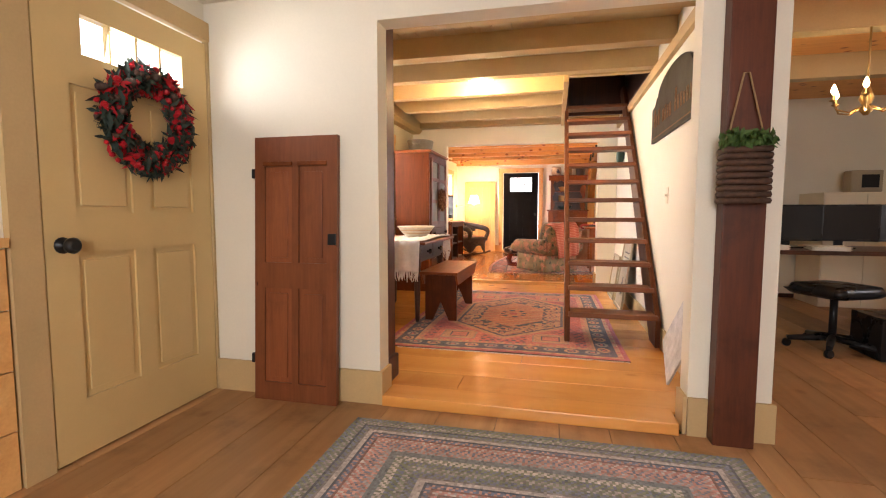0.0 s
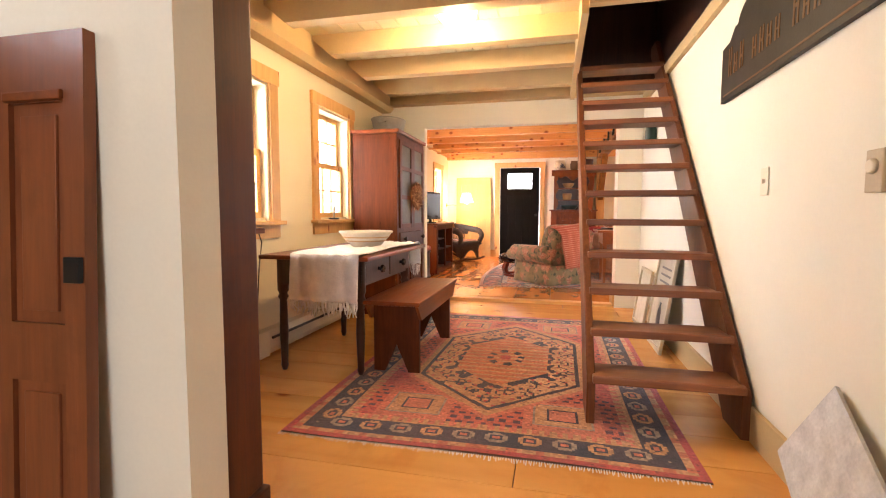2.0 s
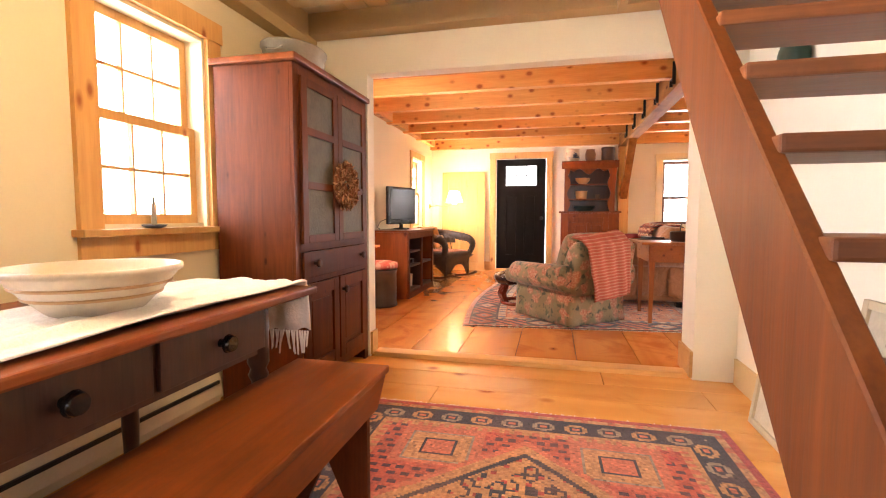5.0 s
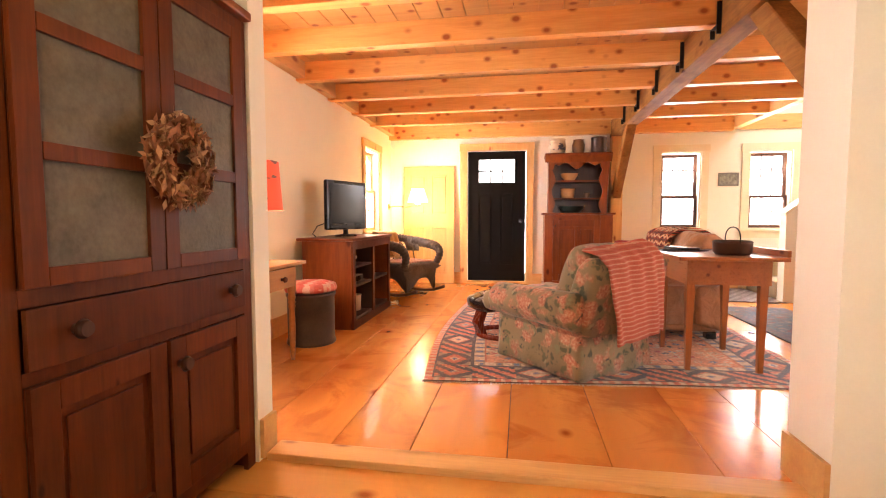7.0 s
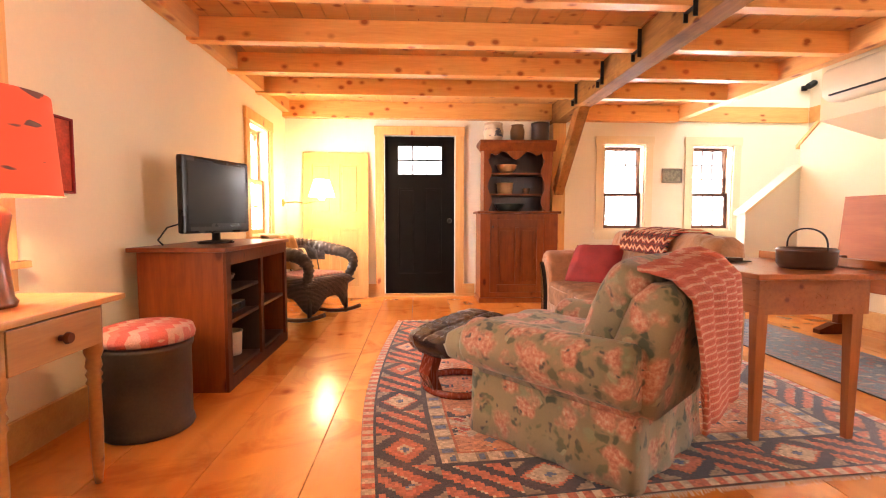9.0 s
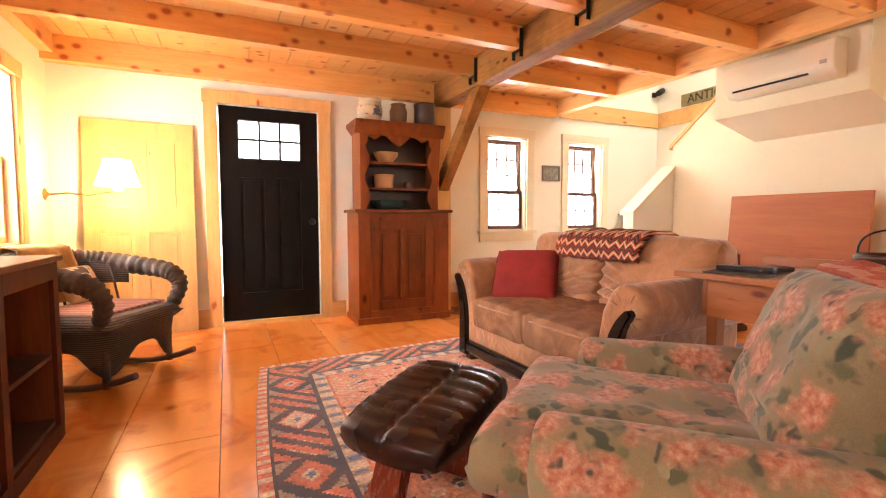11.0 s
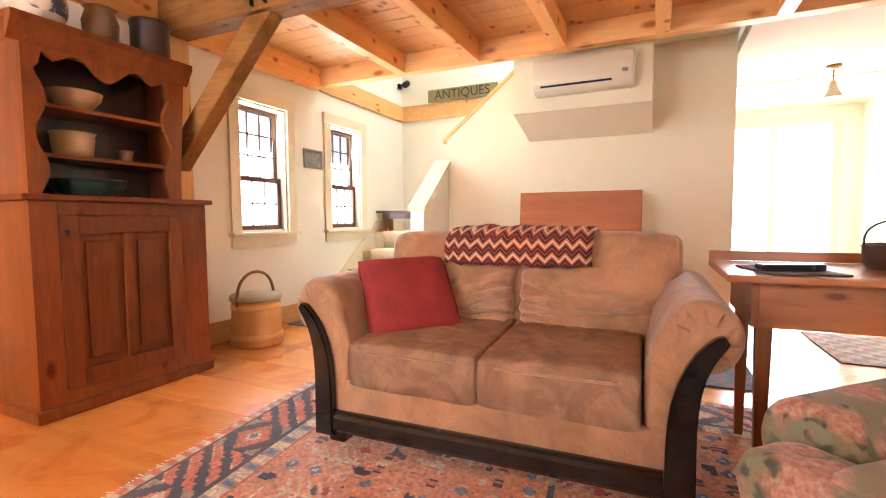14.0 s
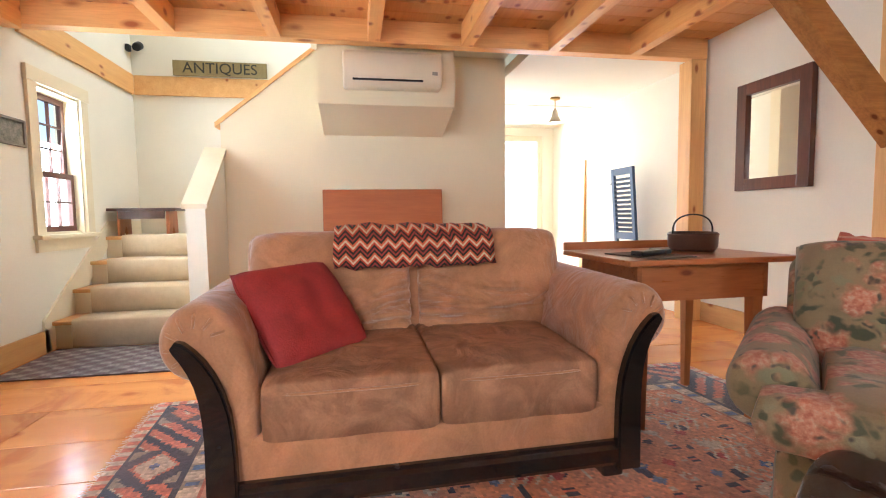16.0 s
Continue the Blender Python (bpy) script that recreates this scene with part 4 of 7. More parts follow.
def braided_design(u, v):
    e = min(0.86 - abs(u), 1.15 - abs(v))
    k = int(e / 0.034)
    pal = [(0.22, 0.25, 0.17), (0.26, 0.28, 0.21), (0.22, 0.25, 0.34), (0.62, 0.56, 0.55), (0.20, 0.23, 0.34), (0.62, 0.30, 0.26), (0.66, 0.38, 0.33), (0.46, 0.41, 0.42), (0.22, 0.25, 0.27), (0.66, 0.60, 0.57)]
    along = v if 0.86 - abs(u) < 1.15 - abs(v) else u
    c = pal[k % len(pal)]
    tw = (along / 0.03 + (e % 0.034) / 0.034 * 0.9) % 1.0
    other = pal[(k * 3 + 4) % len(pal)]
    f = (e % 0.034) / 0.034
    # shade in the groove between braids, put into the colour
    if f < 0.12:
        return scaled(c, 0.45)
    return c if tw < 0.62 else other


def blue_design(u, v):
    W, D = 0.36, 1.02
    e = min(W - abs(u), D - abs(v))
    if e < 0.02:
        return (0.02, 0.06, 0.07)
    if e < 0.10:
        return (0.05, 0.09, 0.12) if math.sin((u + v) * 70) > 0.1 else (0.22, 0.10, 0.09)
    n_ = noise.noise(Vector((u * 16, v * 16, 4)))
    return (0.30, 0.22, 0.17) if n_ > 0.3 else (0.20, 0.06, 0.05) if n_ < -0.25 else (0.06, 0.10, 0.13)


def mat_design(u, v):
    k = math.sin(u * 52) * math.sin(v * 40)
    return (0.30, 0.27, 0.24) if k > 0.35 else (0.09, 0.03, 0.04) if abs(v) > 0.48 or abs(u) > 0.33 or k < -0.3 else (0.15, 0.12, 0.11)


rug_thing("area_rug", "worn rust wool rug with navy diamond border", pose(0.15, 9.10, FZ), 2.38, 2.92, living_design, 0.0115, skew=0.10, bow=0.10)
rug_thing("area_rug", "worn red wool rug with hooked tan medallion", pose(-0.37, 4.51, 0), 1.74, 2.58, dining_design, 0.011)
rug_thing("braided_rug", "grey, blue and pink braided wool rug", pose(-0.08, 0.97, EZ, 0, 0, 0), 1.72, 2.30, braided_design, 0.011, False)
rug_thing("runner_rug", "dark blue patterned runner rug", pose(1.97, 9.34, FZ), 0.72, 2.04, blue_design, 0.014, False)
rug_thing("stair_mat", "dark patterned mat before carpeted steps", pose(2.22, 11.26, FZ), 0.68, 1.10, mat_design, 0.012, False)


# ---------- loveseat ----------
def cushion(name, w, d, h, m, material, parent, label="", sag=0.02, power=4.0, flat=0.35, seg=16, crease=0.0):
    bm = bmesh.new()
    pillow(bm, w, d, h, m, sag, seg, power, flat, crease)
    return part(name, bm, material, parent, label)


def arc(cx, cz, r, a0, a1, n):
    return [(cx + r * math.cos(radians(a0 + (a1 - a0) * i / n)), cz + r * math.sin(radians(a0 + (a1 - a0) * i / n))) for i in range(n + 1)]


def soft_prism(poly, a0, a1, axis, bev, segs=3):
    bm = P(poly, a0, a1, axis)
    caps = [e for e in bm.edges if any(len(f.verts) == len(poly) for f in e.link_faces) and len([f for f in e.link_faces if len(f.verts) > 4]) == 1]
    bmesh.ops.bevel(bm, geom=caps, offset=bev, segments=segs, affect="EDGES", profile=0.5)
    for f in bm.faces:
        f.smooth = len(f.verts) <= 4
    return bm


def stuffed(name, w, d, h, m, material, parent, label="", folds=(), seg=40, power=4.0, flat=0.35, sag=0.012, corner=0.0):
    """A slack cushion with folds in its upper face: (u, v, slope, reach, depth), u and v from -1 to 1."""
    bm = bmesh.new()
    pillow(bm, w, d, h, None, sag, seg, power, flat)
    for vert in bm.verts:
        u, v = 2 * vert.co.x / w, 2 * vert.co.y / d
        if vert.co.z > 0.02 * h:
            for fu, fv, slope, reach, depth in folds:
                wob = 0.05 * noise.noise(Vector((u * 3, fv * 7, w * 5)))
                near = math.exp(-(((u - fu) / reach) ** 2))
                line = v - fv - slope * (u - fu) - wob
                vert.co.z += depth * near * (0.7 * math.exp(-(((line - 0.085) / 0.07) ** 2)) - math.exp(-((line / 0.035) ** 2)))
            vert.co.z += 0.5 * sag * noise.noise(Vector((u * 4.1, v * 3.7, h * 31)))
        if corner:
            vert.co.y -= corner * abs(u) ** 6 * max(0.0, v)
    bmesh.ops.transform(bm, matrix=m, verts=bm.verts)
    return part(name, bm, material, parent, label, smooth=True)


SOFA = pose(0.265, 9.43, FZ + 0.01, 0, 0, -88.9) @ Matrix.Diagonal((0.965, 0.98, 1.015, 1))


def loveseat():
    # the front of the trim is at y 0, the back at y 0.85
    s = thing("loveseat", "brown suede loveseat with black wooden arm trim", "sofa", SOFA)
    part("base_rail", P([(-0.012, 0.045), (-0.022, 0.06), (-0.022, 0.105), (-0.012, 0.118), (-0.012, 0.132), (0.03, 0.132), (0.03, 0.045)], -0.634, 0.634, "x"), BLACKWOOD, s, "scuffed black wooden rail")
    part("body", B(-0.69, 0.69, 0.005, 0.82, 0.06, 0.26, bev=0.03), SUEDE, s, smooth=True)
    for x in (-0.63, 0.63):
        for y in (0.035, 0.77):
            part("leg", B(-0.04, 0.04, -0.04, 0.04, 0, 0.06, bev=0.012, m=pose(x, y, 0)), BLACKWOOD, s, "black block foot")
    for k in (-1, 1):
        prof = [(0.575, 0.12), (0.572, 0.40), (0.60, 0.53)] + arc(0.738, 0.545, 0.115, 160, -75, 18) + [(0.725, 0.42), (0.705, 0.34), (0.70, 0.12)]
        bm = soft_prism([(k * x, z) for x, z in prof], 0.006, 0.80, "y", 0.038, 4)
        for vert in bm.verts:
            c = vert.co
            # gathered cloth along the roll and a slight rise to the back
            if c.z > 0.46:
                c.z += 0.022 * c.y + 0.006 * noise.noise(Vector((c.x * 9, c.y * 5, 3.0 * k)))
        arm = part("arm", bm, SUEDE, s, "rolled suede arm")
        for i in range(7):
            a = radians(150 - 33 * i)
            a1 = a + 0.10
            cx, cz = 0.742, 0.545
            part("pleat", T([(k * (cx + 0.05 * math.cos(a)), 0.004, cz + 0.05 * math.sin(a)), (k * (cx + 0.085 * math.cos(a1)), 0.008, cz + 0.085 * math.sin(a1)), (k * (cx + 0.108 * math.cos(a1)), 0.035, cz + 0.108 * math.sin(a1))], [0.004, 0.006, 0.003], 6), SUEDE, arm)
        mid = [(0.680, 0.03, 0.045), (0.680, 0.12, 0.045), (0.680, 0.21, 0.044), (0.682, 0.28, 0.042), (0.688, 0.34, 0.040), (0.699, 0.395, 0.036), (0.716, 0.445, 0.032), (0.738, 0.487, 0.028), (0.762, 0.520, 0.024), (0.784, 0.543, 0.020), (0.798, 0.553, 0.012)]
        outer, inner = [], []
        for i, (x, z, half) in enumerate(mid):
            (xa, za, _), (xb, zb, _) = mid[max(0, i - 1)], mid[min(len(mid) - 1, i + 1)]
            ln = math.hypot(xb - xa, zb - za)
            nx, nz = (zb - za) / ln, -(xb - xa) / ln
            outer.append((k * (x + nx * half), z + nz * half))
            inner.append((k * (x - nx * half), z - nz * half))
        bm = P(outer + inner[::-1], -0.028, 0.012, "y")
        bmesh.ops.bevel(bm, geom=[e for e in bm.edges if e.verts[0].co.y < -0.02 and e.verts[1].co.y < -0.02], offset=0.007, segments=2, affect="EDGES")
        part("arm_trim", bm, BLACKWOOD, s, "curved black wooden trim")
    bm = soft_prism([(0.64, 0.12), (0.60, 0.45), (0.665, 0.78), (0.70, 0.825), (0.76, 0.83), (0.82, 0.79), (0.85, 0.60), (0.84, 0.06)], -0.725, 0.725, "x", 0.045)
    part("backrest", bm, SUEDE, s)
    for k in (-1, 1):
        x = k * 0.284
        c = stuffed("seat_cushion", 0.592, 0.68, 0.20, pose(x, 0.318, 0.335, 2, 0, 0), SUEDE_SEAT, s, "worn suede seat cushion", [(0.0, 0.2, 0.3 * k, 0.5, 0.006), (-0.6 * k, 0.75, 0.5 * k, 0.4, 0.012), (0.3 * k, 0.8, 0.1, 0.5, 0.010)], 40, 14.0, 0.20, 0.006)
        part("piping", T([(x - 0.272, 0.01, 0.382), (x - 0.14, -0.016, 0.386), (x, -0.021, 0.388), (x + 0.14, -0.016, 0.386), (x + 0.272, 0.01, 0.382)], 0.0045, 6), SUEDE, c)
        folds = [(-0.70 * k, -0.62, -0.10 * k, 0.60, 0.046), (-0.80 * k, -0.36, -0.30 * k, 0.50, 0.040), (-0.85 * k, -0.08, -0.42 * k, 0.45, 0.034), (0.2 * k, -0.50, 0.10 * k, 0.50, 0.038), (-0.85 * k, 0.20, -0.5 * k, 0.35, 0.024), (0.75 * k, -0.30, 0.5 * k, 0.3, 0.030), (0.1 * k, -0.22, -0.15 * k, 0.35, 0.026)]
        stuffed("back_cushion", 0.725, 0.50, 0.25, pose(k * 0.362, 0.665, 0.600, 77, 0, 0), SUEDE, s, "slumped suede back cushion", folds, 56, 4.5, 0.34, 0.012, 0.03)
    return s


loveseat()
pil_x = Vector((0.296, 0.281, 0.01)).normalized()
pil_z = pil_x.cross(Vector((-0.156, 0.181, 0.297))).normalized()
pil_y = pil_z.cross(pil_x)
thr = thing("throw_pillow", "red velvet square pillow leaning on the loveseat", "pillow", SOFA @ Matrix.Translation((-0.462, 0.350, 0.566)) @ Matrix((pil_x, pil_y, pil_z)).transposed().to_4x4())
cushion("cover", 0.45, 0.41, 0.13, None, REDVELVET, thr, "", 0.016, 3.0, 0.5, 24)
part("piping", T([(0.5 * 0.43 * math.copysign(abs(math.cos(a)) ** 0.22, math.cos(a)), 0.5 * 0.39 * math.copysign(abs(math.sin(a)) ** 0.22, math.sin(a)), 0.0) for a in [2 * math.pi * (i + 0.5) / 64 for i in range(64)]], 0.006, 6, None, True), REDVELVET, thr)


def draped(name, label, category, m, w, path, material, thick=0.012, wave=0.012, seg=22, seed=1, taper=0.0):
    """Cloth laid along a path of (y, z), w wide, with folds."""
    rng = random.Random(seed)
    pts = []
    for (a, b), (c, d) in zip(path, path[1:]):
        n = max(2, int(math.hypot(c - a, d - b) / 0.03))
        pts += [(a + (c - a) * i / n, b + (d - b) * i / n) for i in range(n)]
    pts.append(path[-1])
    bm = bmesh.new()
    rows = []
    for j, (y, z) in enumerate(pts):
        row = []
        f = j / (len(pts) - 1)
        for i in range(seg + 1):
            u = i / seg - 0.5
            n1 = noise.noise(Vector((u * 6, f * 3, seed))) * wave + 0.5 * wave * math.sin(u * 24 + 3 * f)
            row.append(bm.verts.new((u * w * (1 - taper * f) + 0.01 * noise.noise(Vector((f * 5, u * 2, seed + 4))), y + n1, z + abs(n1))))
        rows.append(row)
    for p, q in zip(rows, rows[1:]):
        for i in range(seg):
            bm.faces.new((p[i], p[i + 1], q[i + 1], q[i])).smooth = True
    root = thing(name, label, category, m)
    ob = part("cloth", bm, material, root)
    sol = ob.modifiers.new("thickness", "SOLIDIFY")
    sol.thickness, sol.offset = thick, 1.0
    return root


CHEVRON = striped("chevron_knit", [(0.02, 0.016, 0.014), (0.46, 0.07, 0.03), (0.66, 0.52, 0.34), (0.54, 0.13, 0.05), (0.015, 0.02, 0.014), (0.28, 0.04, 0.03)], 2, 0.060, 0.030, 0)
draped("knitted_throw", "red, black and cream zigzag knitted throw", "blanket", SOFA @ pose(0.0, 0, 0), 0.70, [(0.535, 0.69), (0.532, 0.735), (0.545, 0.785), (0.60, 0.82), (0.68, 0.835), (0.76, 0.838), (0.845, 0.79), (0.87, 0.62)], CHEVRON, 0.026, 0.020, seed=5)


# ---------- armchair ----------
CHAIR = pose(-0.13, 8.08, FZ + 0.01, 0, 0, -138.6)


def armchair():
    # its front is local -y
    a = thing("armchair", "floral chintz armchair with a box skirt", "armchair", CHAIR)
    n = 22
    corners = [(-0.335, -0.36), (0.335, -0.36), (0.335, 0.37), (-0.335, 0.37)]
    bm = bmesh.new()
    rings = []
    for z, grow in ((0.012, 1.03), (0.10, 1.012), (0.20, 1.0), (0.31, 0.985)):
        ring = []
        for i in range(4):
            (xa, ya), (xb, yb) = corners[i], corners[(i + 1) % 4]
            for j in range(n):
                f = j / n
                x, y = xa + (xb - xa) * f, ya + (yb - ya) * f
                # kick pleats near the corners, slack hem between
                fold = 0.010 * math.sin(f * math.pi * 6) * (1 - z / 0.31) + 0.012 * noise.noise(Vector((x * 5, y * 5, z * 3)))
                if min(f, 1 - f) < 0.03:
                    fold -= 0.012 * (1 - z / 0.4)
                nx, ny = (yb - ya), -(xb - xa)
                ln = math.hypot(nx, ny)
                ring.append(bm.verts.new((x * grow + nx / ln * fold, y * grow + ny / ln * fold, z)))
        rings.append(ring)
    for p, q in zip(rings, rings[1:]):
        for i in range(4 * n):
            bm.faces.new((p[i], p[(i + 1) % (4 * n)], q[(i + 1) % (4 * n)], q[i])).smooth = True
    bm.faces.new(rings[-1])
    bm.faces.new(rings[0][::-1])
    part("skirt", bm, CHINTZ, a, "pleated chintz skirt")
    part("welt", T([(x, y, 0.312) for x, y in ((-0.336, -0.36), (0.336, -0.36), (0.336, 0.37), (-0.336, 0.37))], 0.007, 6, None, True), CHINTZ, a)
    for k in (-1, 1):
        prof = [(0.245, 0.28), (0.245, 0.42)] + arc(0.36, 0.42, 0.105, 165, -70, 16) + [(0.345, 0.30), (0.34, 0.28)]
        bm = soft_prism([(k * x, z) for x, z in prof], -0.33, 0.40, "y", 0.034, 4)
        for vert in bm.verts:
            vert.co.z += 0.006 * noise.noise(vert.co * 7) + 0.04 * max(0.0, vert.co.y) * (vert.co.z > 0.4)
        part("arm", bm, CHINTZ, a, "rolled chintz arm")
    bm = soft_prism([(0.22, 0.28), (0.27, 0.50), (0.34, 0.68), (0.40, 0.735), (0.47, 0.735), (0.50, 0.68), (0.43, 0.28)], -0.345, 0.345, "x", 0.05, 4)
    part("backrest", bm, CHINTZ, a)
    # T-shaped cushion, its ears before the arms
    seat = stuffed("seat_cushion", 0.50, 0.72, 0.17, pose(0, -0.13, 0.385), CHINTZ, a, "T-shaped chintz seat cushion", [(0.0, 0.7, 0.1, 0.6, 0.010)], 26, 9.0, 0.26, 0.010)
    for k in (-1, 1):
        stuffed("cushion_ear", 0.36, 0.17, 0.15, pose(k * 0.215, -0.405, 0.378), CHINTZ, seat, "", (), 16, 5.0, 0.34, 0.004)
    stuffed("back_cushion", 0.68, 0.46, 0.23, pose(0, 0.265, 0.590, 68), CHINTZ, a, "slack chintz back cushion", [(0.3, -0.5, 0.2, 0.5, 0.016), (-0.5, -0.3, -0.3, 0.4, 0.012)], 36, 4.0, 0.38, 0.012, 0.02)
    return a


armchair()
PINKKNIT = striped("pink_rib_knit", [(0.50, 0.125, 0.075), (0.46, 0.105, 0.062), (0.50, 0.125, 0.075), (0.60, 0.29, 0.20)], 2, 0.026)
draped("blanket", "pink ribbed blanket hung over the armchair back", "blanket", CHAIR @ pose(-0.02, 0, 0, 0, 5, 0), 0.52, [(0.245, 0.70), (0.30, 0.775), (0.38, 0.79), (0.46, 0.77), (0.525, 0.71), (0.535, 0.58), (0.535, 0.40), (0.54, 0.26)], PINKKNIT, 0.014, 0.016, seed=9, taper=0.18)


# ---------- footstool ----------
def footstool():
    f = thing("footstool", "dark brown leather footstool on a bentwood base", "footstool", pose(-0.62, 8.68, FZ + 0.01, 0, 0, 32))
    part("base_ring", T([(0.20 * math.cos(i * math.pi / 14), 0.20 * math.sin(i * math.pi / 14), 0.02) for i in range(28)], 0.02, 10, None, True), CHERRY, f, "cherry wood ring")
    for k in (-1, 1):
        part("support", P([(k * 0.20, 0.015), (k * 0.245, 0.12), (k * 0.20, 0.23), (k * 0.15, 0.23), (k * 0.19, 0.12), (k * 0.15, 0.015)], -0.05, 0.05, "y"), CHERRY, f, "curved cherry upright")
    part("hub", L([(0.05, 0.20), (0.055, 0.23), (0.08, 0.245)], 14), BLACK, f)
    bm = bmesh.new()
    pillow(bm, 0.54, 0.42, 0.115, None, 0.003, 52, 5.0, 0.30)
    for vert in bm.verts:
        if vert.co.z > 0.02:
            x, y = vert.co.x, vert.co.y
            vert.co.z += 0.006 * abs(math.sin(math.pi * (x + 0.010 * math.sin(y * 16)) / 0.062)) ** 0.7 - 0.008 * math.exp(-(y / 0.012) ** 2)
    for vert in bm.verts:
        x, y = vert.co.x, vert.co.y
        vert.co.x, vert.co.y = x * math.sqrt(1 - 0.20 * min(1, (y / 0.22) ** 2)), y * math.sqrt(1 - 0.20 * min(1, (x / 0.275) ** 2))
    bmesh.ops.transform(bm, matrix=pose(0, 0, 0.312, 0, -11), verts=bm.verts)
    part("cushion", bm, LEATHER, f, "ribbed dark leather cushion", smooth=True)
    part("cushion_base", B(-0.18, 0.18, -0.13, 0.13, 0.235, 0.27, bev=0.012), LEATHER, f)
    return f


footstool()


# ---------- end table with things on it ----------
def end_table():
    t = thing("end_table", "reddish pine side table with a raised back rail", "table", pose(0.79, 8.25, FZ + 0.01))
    part("tabletop", B(-0.31, 0.30, -0.40, 0.39, 0.705, 0.73, bev=0.006), TABLEPINE_H, t)
    part("back_rail", B(0.282, 0.30, -0.40, 0.39, 0.731, 0.772, bev=0.004), TABLEPINE_H, t)
    for r in ((-0.235, 0.245, -0.31, -0.29, 0.55, 0.704), (-0.235, 0.245, 0.29, 0.31, 0.55, 0.704), (-0.235, -0.215, -0.288, 0.288, 0.55, 0.704), (0.225, 0.245, -0.288, 0.288, 0.55, 0.704)):
        part("apron", B(*r), TABLEPINE_H, t)
    for x in (-0.205, 0.215):
        for y in (-0.27, 0.27):
            bm = bmesh.new()
            vs = [bm.verts.new((x + sx * r, y + sy * r, z)) for r, z in ((0.015, 0), (0.026, 0.70)) for sx, sy in ((-1, -1), (1, -1), (1, 1), (-1, 1))]
            bm.faces.new(vs[:4][::-1])
            bm.faces.new(vs[4:])
            for i in range(4):
                bm.faces.new((vs[i], vs[(i + 1) % 4], vs[4 + (i + 1) % 4], vs[4 + i]))
            part("leg", bm, TABLEPINE, t)
    return t


end_table()
TZ = FZ + 0.01 + 0.731
hb = thing("lidded_basket", "dark oval basket with a wire bail handle", "basket", pose(0.86, 8.07, TZ))
part("bowl", L([(0.095, 0), (0.11, 0.02), (0.112, 0.075), (0.115, 0.08), (0.105, 0.09), (0.10, 0.08), (0.09, 0.02), (0.02, 0.018)], 24), DARKJUG, hb)
part("handle", T([(0.0, 0.11 * math.cos(a), 0.075 + 0.10 * math.sin(a) ** 0.6) for a in [math.pi * i / 16 for i in range(17)]], 0.004, 6), BLACK, hb, "thin wire handle")
tr = thing("serving_tray", "small woven mat with a remote control", "tray", pose(0.66, 8.44, TZ, 0, 0, 12))
part("mat", B(-0.15, 0.15, -0.11, 0.11, 0, 0.006, bev=0.002), WICKER, tr)
rc = thing("remote_control", "black remote control on a mat", "remote", pose(0.64, 8.44, TZ + 0.007, 0, 0, 20))
part("case", B(-0.028, 0.028, -0.10, 0.10, 0, 0.02, bev=0.006), PLASTIC, rc)
rc = thing("remote_control", "small dark remote control beside a brown one", "remote", pose(0.70, 8.37, TZ + 0.007, 0, 0, 70))
part("case", B(-0.02, 0.02, -0.07, 0.07, 0, 0.018, bev=0.005), DARKJUG, rc)


# ---------- tilt-top table leaning at the wall ----------
tt = thing("tilt_top_table", "cherry-red tilt-top table with its top upright", "table", pose(2.66, 9.46, FZ))
part("tabletop", B(0.06, 0.085, -0.50, 0.50, 0.38, 1.165, bev=0.005, m=pose(0.0, 0, 0, 0, 5, 0)), wood("board_cherry", (0.50, 0.155, 0.045), (0.36, 0.095, 0.026), 1, 0.55), tt)
for y in (-0.36, 0.36):
    part("post", B(0.0, 0.05, y - 0.03, y + 0.03, 0.08, 0.66, bev=0.006), REDWOOD, tt)
    part("foot", P([(-0.16, 0), (0.17, 0), (0.17, 0.035), (0.06, 0.09), (-0.03, 0.09), (-0.16, 0.035)], y - 0.035, y + 0.035, "y"), REDWOOD, tt)


# ---------- media stand, television, stool, lamp table ----------
ts = thing("media_stand", "red-brown open media stand with two bays", "cabinet", pose(-2.36, 8.67, FZ))
part("top", B(-0.04, 0.48, -0.03, 1.19, 0.775, 0.80, bev=0.006), HUTCHWOOD, ts)
for y in (0.0, 1.12):
    part("side_panel", B(0, 0.45, y, y + 0.03, 0, 0.773), HUTCHWOOD, ts)
part("back_panel", B(0, 0.012, 0.032, 1.118, 0.02, 0.773), DARKWOOD, ts)
part("face_frame", boxes([(0.451, 0.468, 0, 0.06, 0.0, 0.773), (0.451, 0.468, 0.55, 0.60, 0.0, 0.773), (0.451, 0.468, 1.09, 1.15, 0, 0.773), (0.451, 0.468, 0.061, 0.549, 0.70, 0.773), (0.451, 0.468, 0.601, 1.089, 0.70, 0.773), (0.451, 0.468, 0.061, 0.549, 0, 0.07), (0.451, 0.468, 0.601, 1.089, 0, 0.07)]), REDWOOD, ts)
part("divider", B(0.014, 0.449, 0.56, 0.585, 0.02, 0.772), DARKWOOD, ts)
for z in (0.07, 0.36):
    part("shelf", B(0.014, 0.449, 0.032, 0.558, z, z + 0.02), DARKWOOD, ts)
    part("shelf", B(0.014, 0.449, 0.587, 1.118, z, z + 0.02), DARKWOOD, ts)
part("shelf", B(0.014, 0.449, 0.032, 0.558, 0.53, 0.548), DARKWOOD, ts)


def vessel(name, label, where, profile, material, category="crock", seg=22, band=None, m=None):
    v = thing(name, label, category, m or pose(*where))
    part("body", L(profile, seg), material, v)
    if band:
        part("band", L(band[0], seg), band[1], v, "painted blue decoration")
    return v


